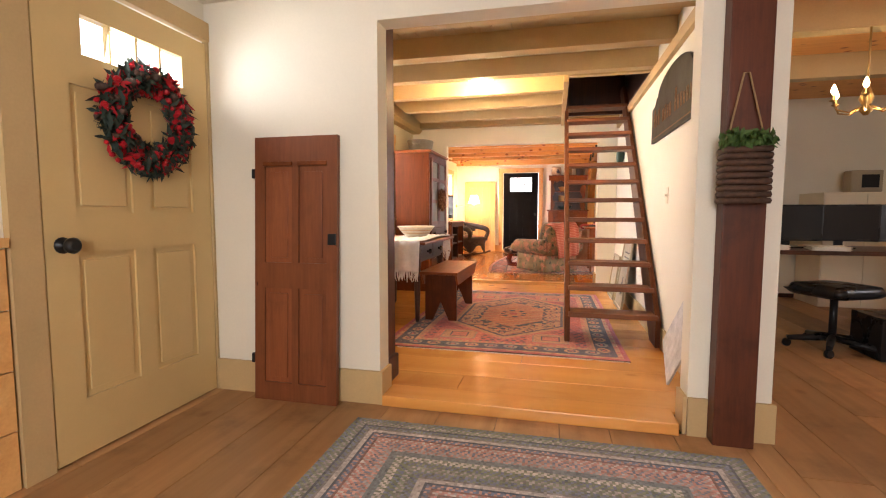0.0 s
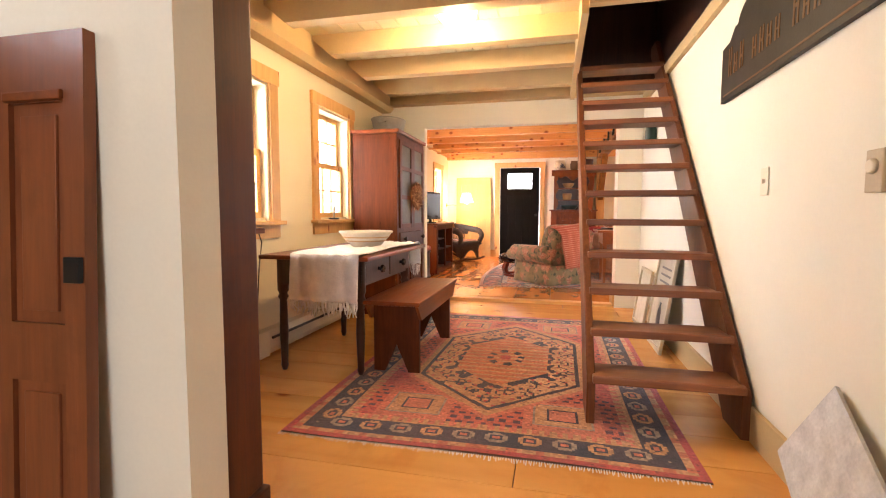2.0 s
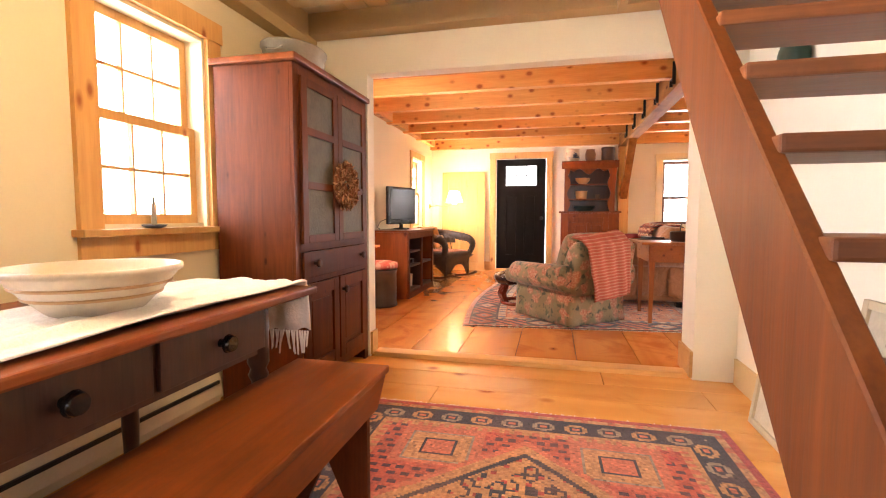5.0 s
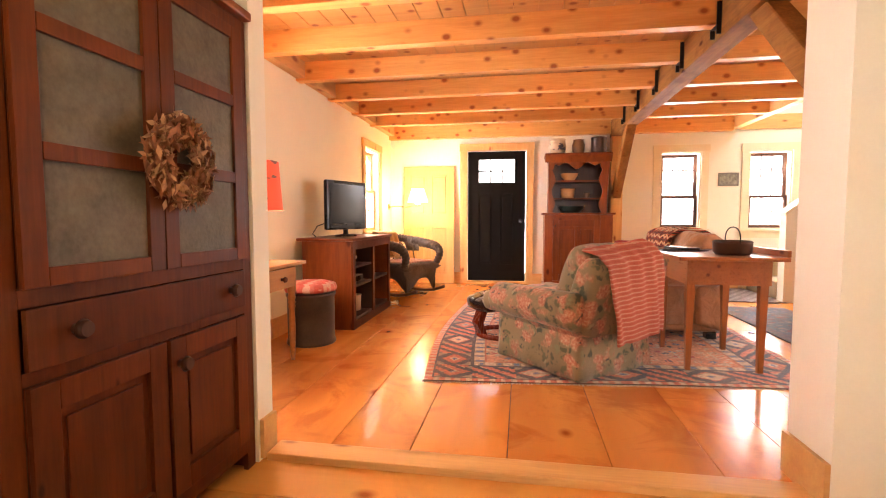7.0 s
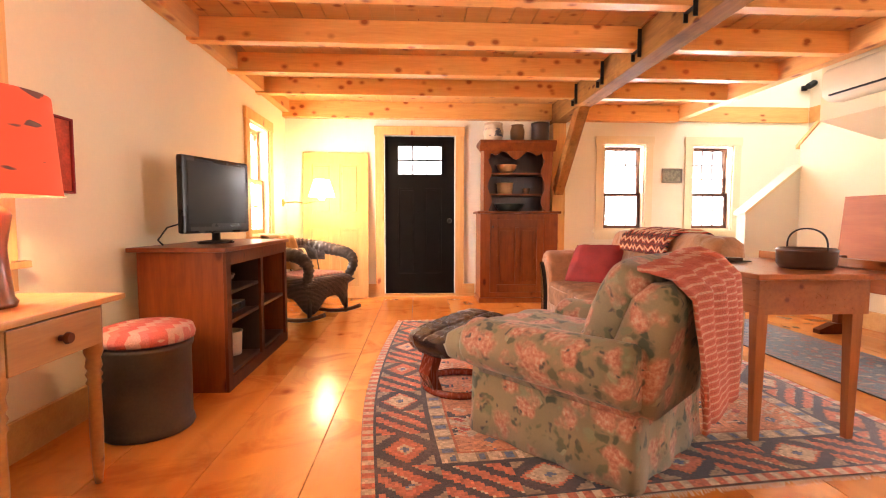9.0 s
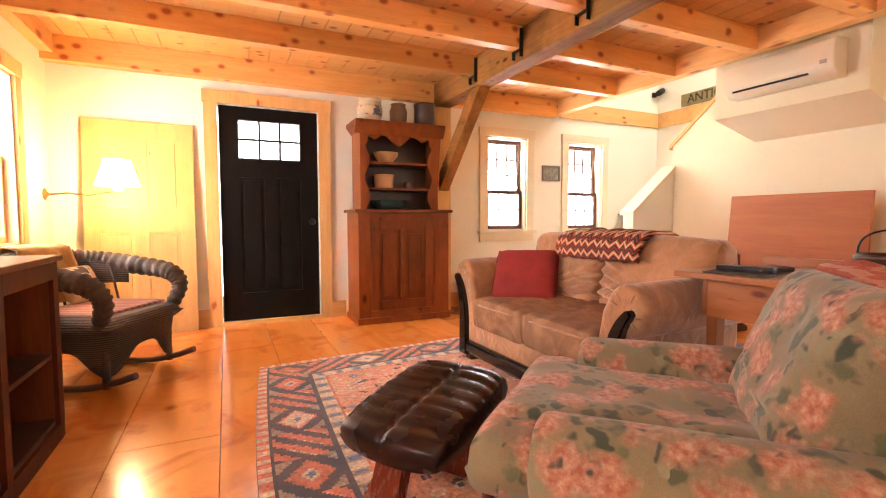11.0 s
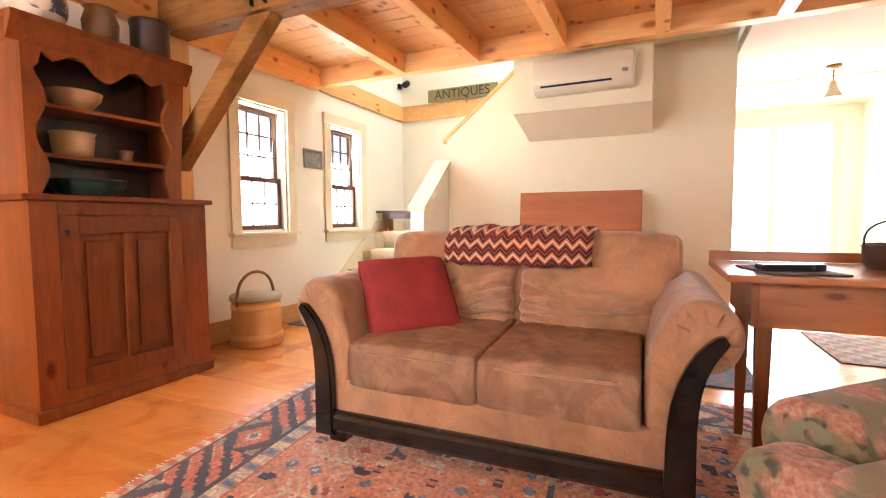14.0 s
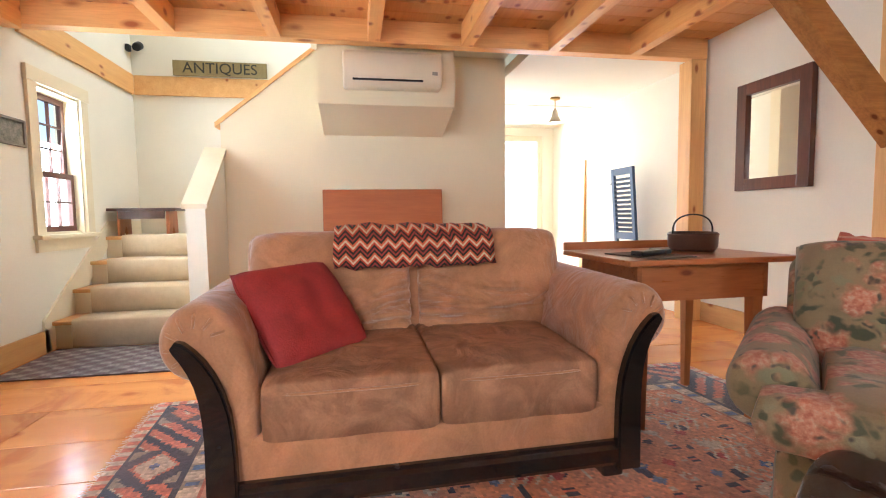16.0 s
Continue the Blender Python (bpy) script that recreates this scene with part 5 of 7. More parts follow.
def hollow(r0, r1, h, lip=0.006, wall=0.008):
    return [(r0, 0), (r0 + (r1 - r0) * 0.35, h * 0.25), (r1, h * 0.7), (r1, h - 0.01), (r1 + lip, h - 0.006), (r1 + lip, h), (r1 - wall, h), (r1 - wall * 1.6, h * 0.7), (r0 - wall, 0.012), (0.004, 0.012)]


vessel("bowl", "brown bowl on the media stand shelf", (-2.09, 8.98, FZ + 0.55), hollow(0.06, 0.11, 0.07), BROWNJUG, "bowl")
vessel("jar", "tan stoneware jar on a low shelf", (-2.06, 9.11, FZ + 0.092), hollow(0.07, 0.075, 0.15), STONE, "jar")
vessel("jar", "brown stoneware jar on a low shelf", (-2.06, 9.45, FZ + 0.092), hollow(0.07, 0.085, 0.17), BROWNJUG, "jar")
vessel("jar", "cream stoneware bowl on a low shelf", (-2.04, 8.89, FZ + 0.092), hollow(0.05, 0.08, 0.10), CREAMWARE, "jar")
pl = thing("media_player", "silver and black player on a shelf", "player", pose(-2.14, 8.97, FZ + 0.382))
part("case", B(-0.12, 0.16, -0.2, 0.2, 0, 0.055, bev=0.004), GALV, pl)
part("front_panel", B(0.161, 0.166, -0.19, 0.19, 0.006, 0.05), PLASTIC, pl)

tv = thing("television", "small black flat television on a pedestal", "television", pose(-2.13, 9.12, FZ + 0.802, 0, 0, 69))
part("base", L([(0.12, 0), (0.125, 0.008), (0.11, 0.016), (0.03, 0.022), (0.028, 0.07)], 24, None, sx=1.0, sy=0.72), PLASTIC, tv)
part("bezel", B(-0.27, 0.27, -0.028, 0.02, 0.065, 0.525, bev=0.016), PLASTIC, tv, smooth=False)
part("back_cover", B(-0.20, 0.20, 0.018, 0.07, 0.12, 0.44, bev=0.02), PLASTIC, tv)
part("screen", B(-0.235, 0.235, -0.0305, -0.0285, 0.125, 0.492), SCREEN, tv, "dark glossy screen")
part("speaker_bar", B(-0.22, 0.22, -0.031, -0.0285, 0.08, 0.105), BLACK, tv)
part("cable", T([(-0.1, 0.07, 0.15), (-0.25, 0.12, 0.10), (-0.33, 0.10, 0.03), (-0.36, 0.03, 0.006)], 0.005, 6), BLACK, tv)

ot = thing("drum_stool", "grey tin drum stool with a red checked cushion", "stool", pose(-2.09, 8.26, FZ))
part("drum", L([(0.185, 0), (0.19, 0.01), (0.185, 0.03), (0.18, 0.04), (0.18, 0.36), (0.19, 0.38), (0.19, 0.395), (0.175, 0.40)], 32), plain("worn_tin", (0.075, 0.055, 0.042), 0.4, 0.35, 8.0, 0.1, 0.5), ot)
part("cushion", L([(0.16, 0.402), (0.195, 0.41), (0.20, 0.435), (0.19, 0.465), (0.13, 0.482), (0.02, 0.486)], 32), striped("red_check_cloth", [(0.50, 0.09, 0.06), (0.56, 0.30, 0.22), (0.52, 0.14, 0.10)], 0, 0.12, 0.03, 1), ot, "faded red checked cushion")


def small_table():
    t = thing("lamp_table", "honey pine lamp table with turned legs", "table", pose(-2.18, 7.60, FZ))
    w = wood("honey_table_pine", (0.52, 0.235, 0.065), (0.36, 0.14, 0.04), 1, 0.35, 0.4, 0.2)
    part("tabletop", B(-0.24, 0.245, -0.27, 0.27, 0.66, 0.682, bev=0.005), w, t)
    for r in ((-0.19, 0.185, -0.22, -0.2, 0.50, 0.658), (-0.19, 0.185, 0.2, 0.22, 0.50, 0.658), (-0.19, -0.17, -0.198, 0.198, 0.50, 0.658)):
        part("apron", B(*r), w, t)
    d = part("drawer", B(0.19, 0.205, -0.19, 0.19, 0.515, 0.645, bev=0.003), w, t)
    part("knob", L([(0.01, 0), (0.009, 0.012), (0.02, 0.022), (0.016, 0.034)], 12, pose(0.205, 0, 0.58, 0, 90)), REDWOOD, d, "turned wooden knob")
    prof = [(0.012, 0), (0.018, 0.06), (0.022, 0.2), (0.02, 0.36), (0.027, 0.37), (0.02, 0.385), (0.027, 0.40), (0.02, 0.415), (0.027, 0.43), (0.022, 0.46), (0.03, 0.48), (0.03, 0.655)]
    for x in (-0.17, 0.17):
        for y in (-0.195, 0.195):
            part("leg", L(prof, 12, pose(x, y, 0)), w, t)


small_table()
tl = thing("table_lamp", "lit table lamp with a red bird-print shade", "lamp", pose(-2.16, 7.56, FZ + 0.683))
part("base", L([(0.075, 0), (0.08, 0.015), (0.07, 0.03), (0.062, 0.12), (0.058, 0.18), (0.07, 0.26), (0.074, 0.28), (0.066, 0.30), (0.03, 0.315), (0.02, 0.34)], 24), wood("turned_lamp_wood", (0.22, 0.085, 0.03), (0.11, 0.04, 0.016), 2, 0.35, 0, 0.2), tl)
bm = bmesh.new()
ring = lambda r, z: [bm.verts.new((r * math.cos(i * math.pi / 20), r * math.sin(i * math.pi / 20), z)) for i in range(40)]
prev = ring(0.205, 0.34)
for r_, z_ in ((0.20, 0.345), (0.18, 0.645)):
    cur = ring(r_, z_)
    for i in range(40):
        bm.faces.new((prev[i], prev[(i + 1) % 40], cur[(i + 1) % 40], cur[i])).smooth = True
    prev = cur
RS, rnt, rb = nodes_of("red_print_shade", (0.62, 0.075, 0.03), 0.8)
rv, _ = coords(rnt, (1, 1, 2.3), False)
rc_ = ramp(rnt, noise_tex(rnt, rv, 8.0, 1.5, 0.4, 0.5), [(0.60, (0.62, 0.07, 0.028)), (0.615, (0.12, 0.04, 0.03)), (0.68, (0.14, 0.06, 0.04)), (0.72, (0.36, 0.20, 0.10))])
rnt.links.new(rc_, rb.inputs["Base Color"])
rnt.links.new(rc_, rb.inputs["Emission Color"])
rb.inputs["Emission Strength"].default_value = 0.5
part("shade", bm, RS, tl, "red drum shade with bird print")
part("bulb", L([(0.012, 0.35), (0.03, 0.40), (0.03, 0.43), (0.01, 0.46)], 14), BULBGLOW, tl).visible_shadow = False


# ---------- hutch on the north wall ----------
def hutch():
    h = thing("hutch", "red-brown pine hutch with scalloped open shelves", "cabinet", pose(-0.15, 11.38, FZ))
    W = 0.89
    for r in ((0, 0.025, 0.02, 0.42, 0.06, 1.02), (W - 0.025, W, 0.02, 0.42, 0.06, 1.02)):
        part("side_panel", B(*r), HUTCHWOOD, h)
    part("back_panel", B(0.026, W - 0.026, 0.40, 0.42, 0.06, 1.02), HUTCHWOOD, h)
    for r in ((0, 0.11, 0, 0.019, 0.06, 1.02), (W - 0.16, W, 0, 0.019, 0.06, 1.02)):
        part("stile", B(*r), HUTCHWOOD, h)
    for r in ((0.111, W - 0.161, 0, 0.019, 0.955, 1.02), (0.111, W - 0.161, 0, 0.019, 0.06, 0.12)):
        part("rail", B(*r), HUTCHWOOD, h)
    part("plinth", B(-0.015, W + 0.015, -0.015, 0.42, 0, 0.058, bev=0.008), HUTCHWOOD, h)
    d = part("door", B(0.113, 0.727, 0.012, 0.0165, 0.123, 0.952), HUTCHWOOD, h)
    for r in ((0.113, 0.19, 0.123, 0.952), (0.65, 0.727, 0.123, 0.952), (0.40, 0.44, 0.211, 0.864)):
        part("stile", B(r[0], r[1], -0.006, 0.0118, r[2], r[3], bev=0.002), HUTCHWOOD, d)
    for z0 in (0.123, 0.865):
        part("rail", B(0.191, 0.649, -0.006, 0.0118, z0, z0 + 0.087, bev=0.002), HUTCHWOOD, d)
    for x in (0.192, 0.442):
        part("panel", B(x + 0.03, x + 0.176, 0.001, 0.0115, 0.25, 0.825, bev=0.004), HUTCHWOOD, d)
    part("latch", B(0.135, 0.147, -0.016, -0.005, 0.86, 0.885), BLACK, d, "small black latch")
    part("waist_top", B(-0.035, W + 0.03, -0.035, 0.42, 1.022, 1.05, bev=0.008), HUTCHWOOD, h)
    for x in (0.05, W - 0.08):
        part("upper_side", B(x, x + 0.025, 0.13, 0.40, 1.051, 1.80), HUTCHWOOD, h)
    part("upper_back", B(0.076, W - 0.081, 0.385, 0.40, 1.051, 1.80), DARKWOOD, h)
    # scalloped face
    n = 24
    left = [(0.05, 1.052), (0.12, 1.052)]
    for i in range(n + 1):
        z = 1.06 + 0.66 * i / n
        left.append((0.118 + 0.026 * math.sin(i / n * math.pi * 4 - 0.6) + (0.03 if i > n - 3 else 0), z))
    topc = [(0.16 + 0.53 * i / 20, 1.70 - 0.035 * math.cos(i / 20 * math.pi * 4) + 0.02 * math.cos(i / 20 * math.pi * 2)) for i in range(1, 20)]
    right = [(W - 0.03 - x, z) for x, z in reversed(left)]
    part("scalloped_face", P(left + topc + right + [(W - 0.08 + 0.05 - 0.0, 1.80), (0.05, 1.80)], 0.105, 0.128, "y"), HUTCHWOOD, h)
    for z in (1.235, 1.475):
        part("shelf", B(0.077, W - 0.082, 0.13, 0.384, z, z + 0.02), HUTCHWOOD, h)
    part("top_board", B(0.02, W - 0.03, 0.09, 0.42, 1.802, 1.83, bev=0.006), HUTCHWOOD, h)
    bm = P([(0.104, 1.74), (0.05, 1.83), (0.05, 1.86), (0.104, 1.86)], 0.0, W - 0.01, "x")
    part("cornice", bm, HUTCHWOOD, h)
    part("cornice_side", P([(0.05, 1.76), (0.0, 1.83), (0.0, 1.86), (0.05, 1.86)], 0.105, 0.42, "y"), HUTCHWOOD, h)
    part("cornice_side", P([(W - 0.055, 1.76), (W - 0.005, 1.83), (W - 0.005, 1.86), (W - 0.055, 1.86)], 0.105, 0.42, "y"), HUTCHWOOD, h)
    part("top_panel", B(0.05, W - 0.056, 0.106, 0.42, 1.835, 1.86), HUTCHWOOD, h)


hutch()
FLOWER, fnt, fb = nodes_of("cobalt_flower", (0.5, 0.42, 0.3), 0.35)
fv, _ = coords(fnt, (1, 1, 1), False)
fnt.links.new(ramp(fnt, noise_tex(fnt, fv, 11.0, 4.0, 0.65, 0.6), [(0.53, (0.54, 0.44, 0.31)), (0.56, (0.07, 0.08, 0.12)), (0.68, (0.05, 0.06, 0.09))]), fb.inputs["Base Color"])
HY = 11.63
vessel("bowl", "yellow-ware bowl on the hutch shelf", (0.19, HY, FZ + 1.495), hollow(0.06, 0.115, 0.10), YELLOWWARE, "bowl")
vessel("crock", "yellow-ware crock on the hutch shelf", (0.17, HY, FZ + 1.255), hollow(0.085, 0.095, 0.13), YELLOWWARE)
vessel("mug", "small brown mug beside a crock", (0.43, HY, FZ + 1.255), hollow(0.035, 0.04, 0.07), BROWNJUG, "mug")
vessel("bowl", "large dark green bowl at the hutch's foot shelf", (0.22, HY - 0.02, FZ + 1.052), hollow(0.12, 0.17, 0.09), plain("dark_green_glaze", (0.02, 0.03, 0.025), 0.3), "bowl")
crock = [(0.085, 0), (0.105, 0.04), (0.115, 0.11), (0.105, 0.17), (0.10, 0.185), (0.108, 0.19), (0.108, 0.205), (0.095, 0.205), (0.09, 0.18), (0.01, 0.17)]
cz = FZ + 1.86
vessel("crock", "grey stoneware crock with blue flower on hutch", (0.02, 11.57, cz), crock, STONE, "crock", 24, ([(0.108, 0.05), (0.1155, 0.07), (0.1175, 0.11), (0.113, 0.14)], FLOWER))
vessel("jug", "brown salt-glazed jar on top of hutch", (0.30, 11.57, cz), [(0.065, 0), (0.08, 0.04), (0.085, 0.12), (0.07, 0.165), (0.066, 0.18), (0.075, 0.19), (0.06, 0.19), (0.05, 0.17), (0.01, 0.16)], plain("tan_salt_glaze", (0.20, 0.115, 0.06), 0.35, 0.3), "jar")
vessel("crock", "dark brown straight crock on top of hutch", (0.57, 11.57, cz), [(0.10, 0), (0.102, 0.02), (0.10, 0.18), (0.106, 0.19), (0.106, 0.215), (0.092, 0.215), (0.09, 0.18), (0.01, 0.17)], DARKJUG)

# ---------- leaning pine door, swing lamp, rocker ----------
lean = wood("yellow_pine_door", (0.60, 0.36, 0.14), (0.48, 0.26, 0.09), 2, 0.4, 0.3, 0.15)
ld = thing("spare_door", "honey pine panelled door leaning on the wall", "door", pose(-2.24, 11.80, FZ, -2.6))
panel_door(ld, 0.78, 1.76, 0.032, [(0.11, 0.34, 0.14, 0.85), (0.44, 0.67, 0.14, 0.85), (0.11, 0.34, 1.02, 1.62), (0.44, 0.67, 1.02, 1.62)], lean)
sl = thing("swing_arm_lamp", "lit wall lamp with white pleated shade", "lamp", pose(-2.449, 11.72, 1.16))
part("wall_plate", L([(0.045, 0), (0.045, 0.008), (0.02, 0.018), (0.012, 0.03)], 18, pose(0, 0, 0, 0, 90)), BRASS, sl)
part("arm", T([(0.03, 0, 0), (0.16, -0.05, 0.01), (0.30, -0.12, -0.01), (0.40, -0.18, 0.01), (0.50, -0.22, 0.02)], 0.007, 8), BRASS, sl)
part("socket", L([(0.02, 0.02), (0.035, 0.03), (0.035, 0.075), (0.012, 0.09)], 14, pose(0.50, -0.22, 0)), SHADE, sl)
bm = bmesh.new()
rows = []
for r_, z_ in ((0.145, 0.06), (0.085, 0.255)):
    rows.append([bm.verts.new((0.50 + r_ * (1 + 0.012 * (-1) ** i) * math.cos(i * math.pi / 24), -0.22 + r_ * (1 + 0.012 * (-1) ** i) * math.sin(i * math.pi / 24), z_)) for i in range(48)])
for i in range(48):
    bm.faces.new((rows[0][i], rows[0][(i + 1) % 48], rows[1][(i + 1) % 48], rows[1][i]))
part("shade", bm, SHADE, sl, "pleated white lit shade").visible_shadow = False


WEAVE, wnt, wb = nodes_of("woven_wicker", (0.085, 0.06, 0.045), 0.65)
wv, _ = coords(wnt, (1, 1, 1), False)
wav = wnt.nodes.new("ShaderNodeTexWave")
wav.bands_direction = "Z"
wav.inputs["Scale"].default_value, wav.inputs["Distortion"].default_value, wav.inputs["Detail"].default_value, wav.inputs["Detail Scale"].default_value = 26.0, 3.0, 2.0, 14.0
wnt.links.new(wv, wav.inputs["Vector"])
wnt.links.new(ramp(wnt, wav.outputs["Fac"], [(0.15, (0.022, 0.014, 0.010)), (0.6, (0.085, 0.058, 0.042)), (0.95, (0.14, 0.10, 0.075))]), wb.inputs["Base Color"])
bump(wnt, wb, wav.outputs["Fac"], 0.8, 0.006)


def rocker():
    r = thing("wicker_rocker", "dark wicker rocking chair with a tan throw", "chair", pose(-1.93, 10.68, FZ, 0, 0, 62))
    # front is local -y
    for k in (-1, 1):
        part("rocker_rail", T([(k * 0.27, -0.42 + 0.095 * i, 0.022 + 0.0135 * (abs(i - 4.2) ** 2) * 0.35) for i in range(10)], 0.02, 8), wood("rocker_rail_wood", (0.12, 0.05, 0.025), (0.06, 0.025, 0.012), 1, 0.4), r)
        for y in (-0.25, 0.22):
            part("leg", T([(k * 0.27, y, 0.03), (k * 0.26, y, 0.36)], 0.02, 8), WICKER, r)
        way = [Vector(p) for p in ((k * 0.30, -0.25, 0.38), (k * 0.33, -0.30, 0.52), (k * 0.345, -0.22, 0.61), (k * 0.345, 0.0, 0.65), (k * 0.32, 0.22, 0.68), (k * 0.22, 0.34, 0.70), (0, 0.38, 0.71))]
        girth = [0.04, 0.046, 0.054, 0.058, 0.060, 0.060, 0.060]
        pts, radii = [], []
        for i in range(len(way) - 1):
            a0, a1, a2, a3 = way[max(0, i - 1)], way[i], way[i + 1], way[min(len(way) - 1, i + 2)]
            for j in range(16):
                f = j / 16
                pts.append(0.5 * (2 * a1 + (a2 - a0) * f + (2 * a0 - 5 * a1 + 4 * a2 - a3) * f * f + (3 * a1 - a0 - 3 * a2 + a3) * f ** 3))
                radii.append((girth[i] + (girth[i + 1] - girth[i]) * f) * (1.10 if j % 4 in (1, 2) else 0.93))
        part("arm", T(pts, radii, 14), WICKER, r, "rolled braided wicker arm")
    bm = bmesh.new()
    pillow(bm, 0.70, 0.64, 0.13, pose(0, -0.02, 0.365), 0.0, 16, 5.0, 0.5)
    part("seat", bm, WEAVE, r, smooth=True)
    # woven skirt, bowed out at the top and scalloped down to the legs
    bm = bmesh.new()
    n, rings = 64, []
    for f in (0.0, 0.25, 0.5, 0.75, 1.0):
        row = []
        for i in range(n):
            a = 2 * math.pi * i / n
            c, s = math.cos(a), math.sin(a)
            k = (1.0 - 0.13 * f ** 1.5) / (abs(c) ** 4 + abs(s) ** 4) ** 0.25
            low = 0.235 - 0.15 * abs(math.sin(2 * a)) ** 4
            row.append(bm.verts.new((0.325 * k * c, -0.02 + 0.295 * k * s, 0.37 + (low - 0.37) * f)))
        rings.append(row)
    for p, q in zip(rings, rings[1:]):
        for i in range(n):
            bm.faces.new((p[i], p[(i + 1) % n], q[(i + 1) % n], q[i])).smooth = True
    sk = part("skirt", bm, WEAVE, r, "scalloped woven skirt")
    sk.modifiers.new("thickness", "SOLIDIFY").thickness = 0.014
    for i in range(9):
        a = math.pi * (i + 1) / 10
        x, y = 0.30 * math.cos(a), 0.05 + 0.33 * math.sin(a)
        part("back_stake", T([(x * 0.92, y - 0.08, 0.40), (x, y, 0.70)], 0.008, 6), WICKER, r)
    n = 18
    bm = bmesh.new()
    ring_ = [(math.cos(math.pi * i / n), math.sin(math.pi * i / n)) for i in range(n + 1)]
    lo_ = [bm.verts.new((0.30 * c, 0.03 + 0.32 * s, 0.54)) for c, s in ring_]
    hi_ = [bm.verts.new((0.315 * c, 0.04 + 0.34 * s, 0.69)) for c, s in ring_]
    for i in range(n):
        bm.faces.new((lo_[i], lo_[i + 1], hi_[i + 1], hi_[i])).smooth = True
    wv_ = part("woven_back", bm, WEAVE, r)
    so_ = wv_.modifiers.new("thickness", "SOLIDIFY")
    so_.thickness = 0.014
    part("seat_pad", B(-0.26, 0.26, -0.24, 0.22, 0.411, 0.44, bev=0.012), striped("pink_stripe_pad", [(0.42, 0.16, 0.13), (0.50, 0.30, 0.24)], 0, 0.05), r, "pink striped seat pad", smooth=True)


rocker()
SPOTTED, snt, sb = nodes_of("flower_print_cloth", (0.7, 0.5, 0.3), 0.9)
sv, _ = coords(snt, (1, 1, 1), False)
snt.links.new(ramp(snt, noise_tex(snt, sv, 13.0, 2.0, 0.5, 0.6), [(0.56, (0.66, 0.46, 0.26)), (0.59, (0.10, 0.05, 0.04))]), sb.inputs["Base Color"])
rp = thing("rocker_pillow", "cream pillow printed with dark flowers on rocker", "pillow", pose(-1.93, 10.68, FZ, 0, 0, 62) @ pose(0.10, 0.20, 0.555, 68, 0, 8))
cushion("cover", 0.30, 0.24, 0.10, None, SPOTTED, rp, "", 0.01, 3.0, 0.5, 16)
draped("tan_throw", "folded tan throw over the rocker back", "blanket", pose(-1.93, 10.68, FZ, 0, 0, 62), 0.34, [(0.20, 0.46), (0.27, 0.62), (0.33, 0.77), (0.42, 0.79), (0.46, 0.70), (0.47, 0.52)], plain("tan_cloth", (0.40, 0.22, 0.08), 0.9, 0.2, 9.0, 0.4), 0.016, 0.012, seed=12)

# ---------- basket, pictures, mirror ----------
fk = thing("firkin", "wooden firkin with lid and bent handle", "basket", pose(1.33, 11.60, FZ))
part("tub", L([(0.185, 0), (0.19, 0.01), (0.185, 0.05), (0.178, 0.20), (0.172, 0.33)], 30), wood("firkin_wood", (0.56, 0.30, 0.10), (0.44, 0.21, 0.06), 2, 0.5, 0.2), fk)
for z in (0.05, 0.27):
    part("hoop", L([(0.19 - z * 0.045, z), (0.192 - z * 0.045, z + 0.005), (0.191 - z * 0.045, z + 0.035), (0.186 - z * 0.045, z + 0.04)], 30), TRIM_H, fk)
part("lid", L([(0.182, 0.33), (0.186, 0.34), (0.186, 0.365), (0.18, 0.372), (0.02, 0.375)], 30), plain("grey_lid", (0.40, 0.33, 0.22), 0.6), fk)
part("handle", T([(0.18 * math.cos(a), 0, 0.30 + 0.24 * math.sin(a) ** 0.7) for a in [math.pi * i / 20 for i in range(21)]], 0.011, 8), wood("handle_wood", (0.30, 0.17, 0.08), (0.2, 0.1, 0.05), 0, 0.5), fk)


def frame_thing(name, label, category, m, w, h, bar, depth, frame_mat, face_mat, face="picture"):
    """A framed thing, upright in its xz plane, its back at y 0, facing -y."""
    t = thing(name, label, category, m)
    for nm, r in (("frame_side", (-w / 2, -w / 2 + bar, -depth, 0, 0, h)), ("frame_side", (w / 2 - bar, w / 2, -depth, 0, 0, h)), ("frame_rail", (-w / 2 + bar, w / 2 - bar, -depth, 0, 0, bar)), ("frame_rail", (-w / 2 + bar, w / 2 - bar, -depth, 0, h - bar, h))):
        part(nm, B(*r, bev=0.004), frame_mat, t)
    part(face, B(-w / 2 + bar, w / 2 - bar, -depth * 0.45, -0.001, bar, h - bar), face_mat, t)
    return t


frame_thing("mirror", "wall mirror in a broad dark wooden frame", "mirror", pose(1.69, 6.781, 1.095, 0, 0, 180), 0.60, 0.785, 0.085, 0.045, wood("mirror_frame_wood", (0.17, 0.045, 0.018), (0.06, 0.016, 0.008), 2, 0.35, 0.3, 0.2, wear=0.4), MIRROR, "mirror_glass")
frame_thing("picture", "small framed picture between two windows", "picture", pose(2.33, 11.869, 1.43), 0.26, 0.18, 0.02, 0.018, plain("pewter_frame", (0.20, 0.18, 0.15), 0.5), plain("print_art", (0.26, 0.25, 0.20), 0.7, 0.9, 24.0), "picture")
frame_thing("picture", "red abstract picture beside the lamp window", "picture", pose(-2.449, 8.27, 1.08, 0, 0, 90), 0.16, 0.34, 0.012, 0.02, REDVELVET, plain("red_print", (0.55, 0.07, 0.03), 0.7, 0.6, 14.0), "picture")

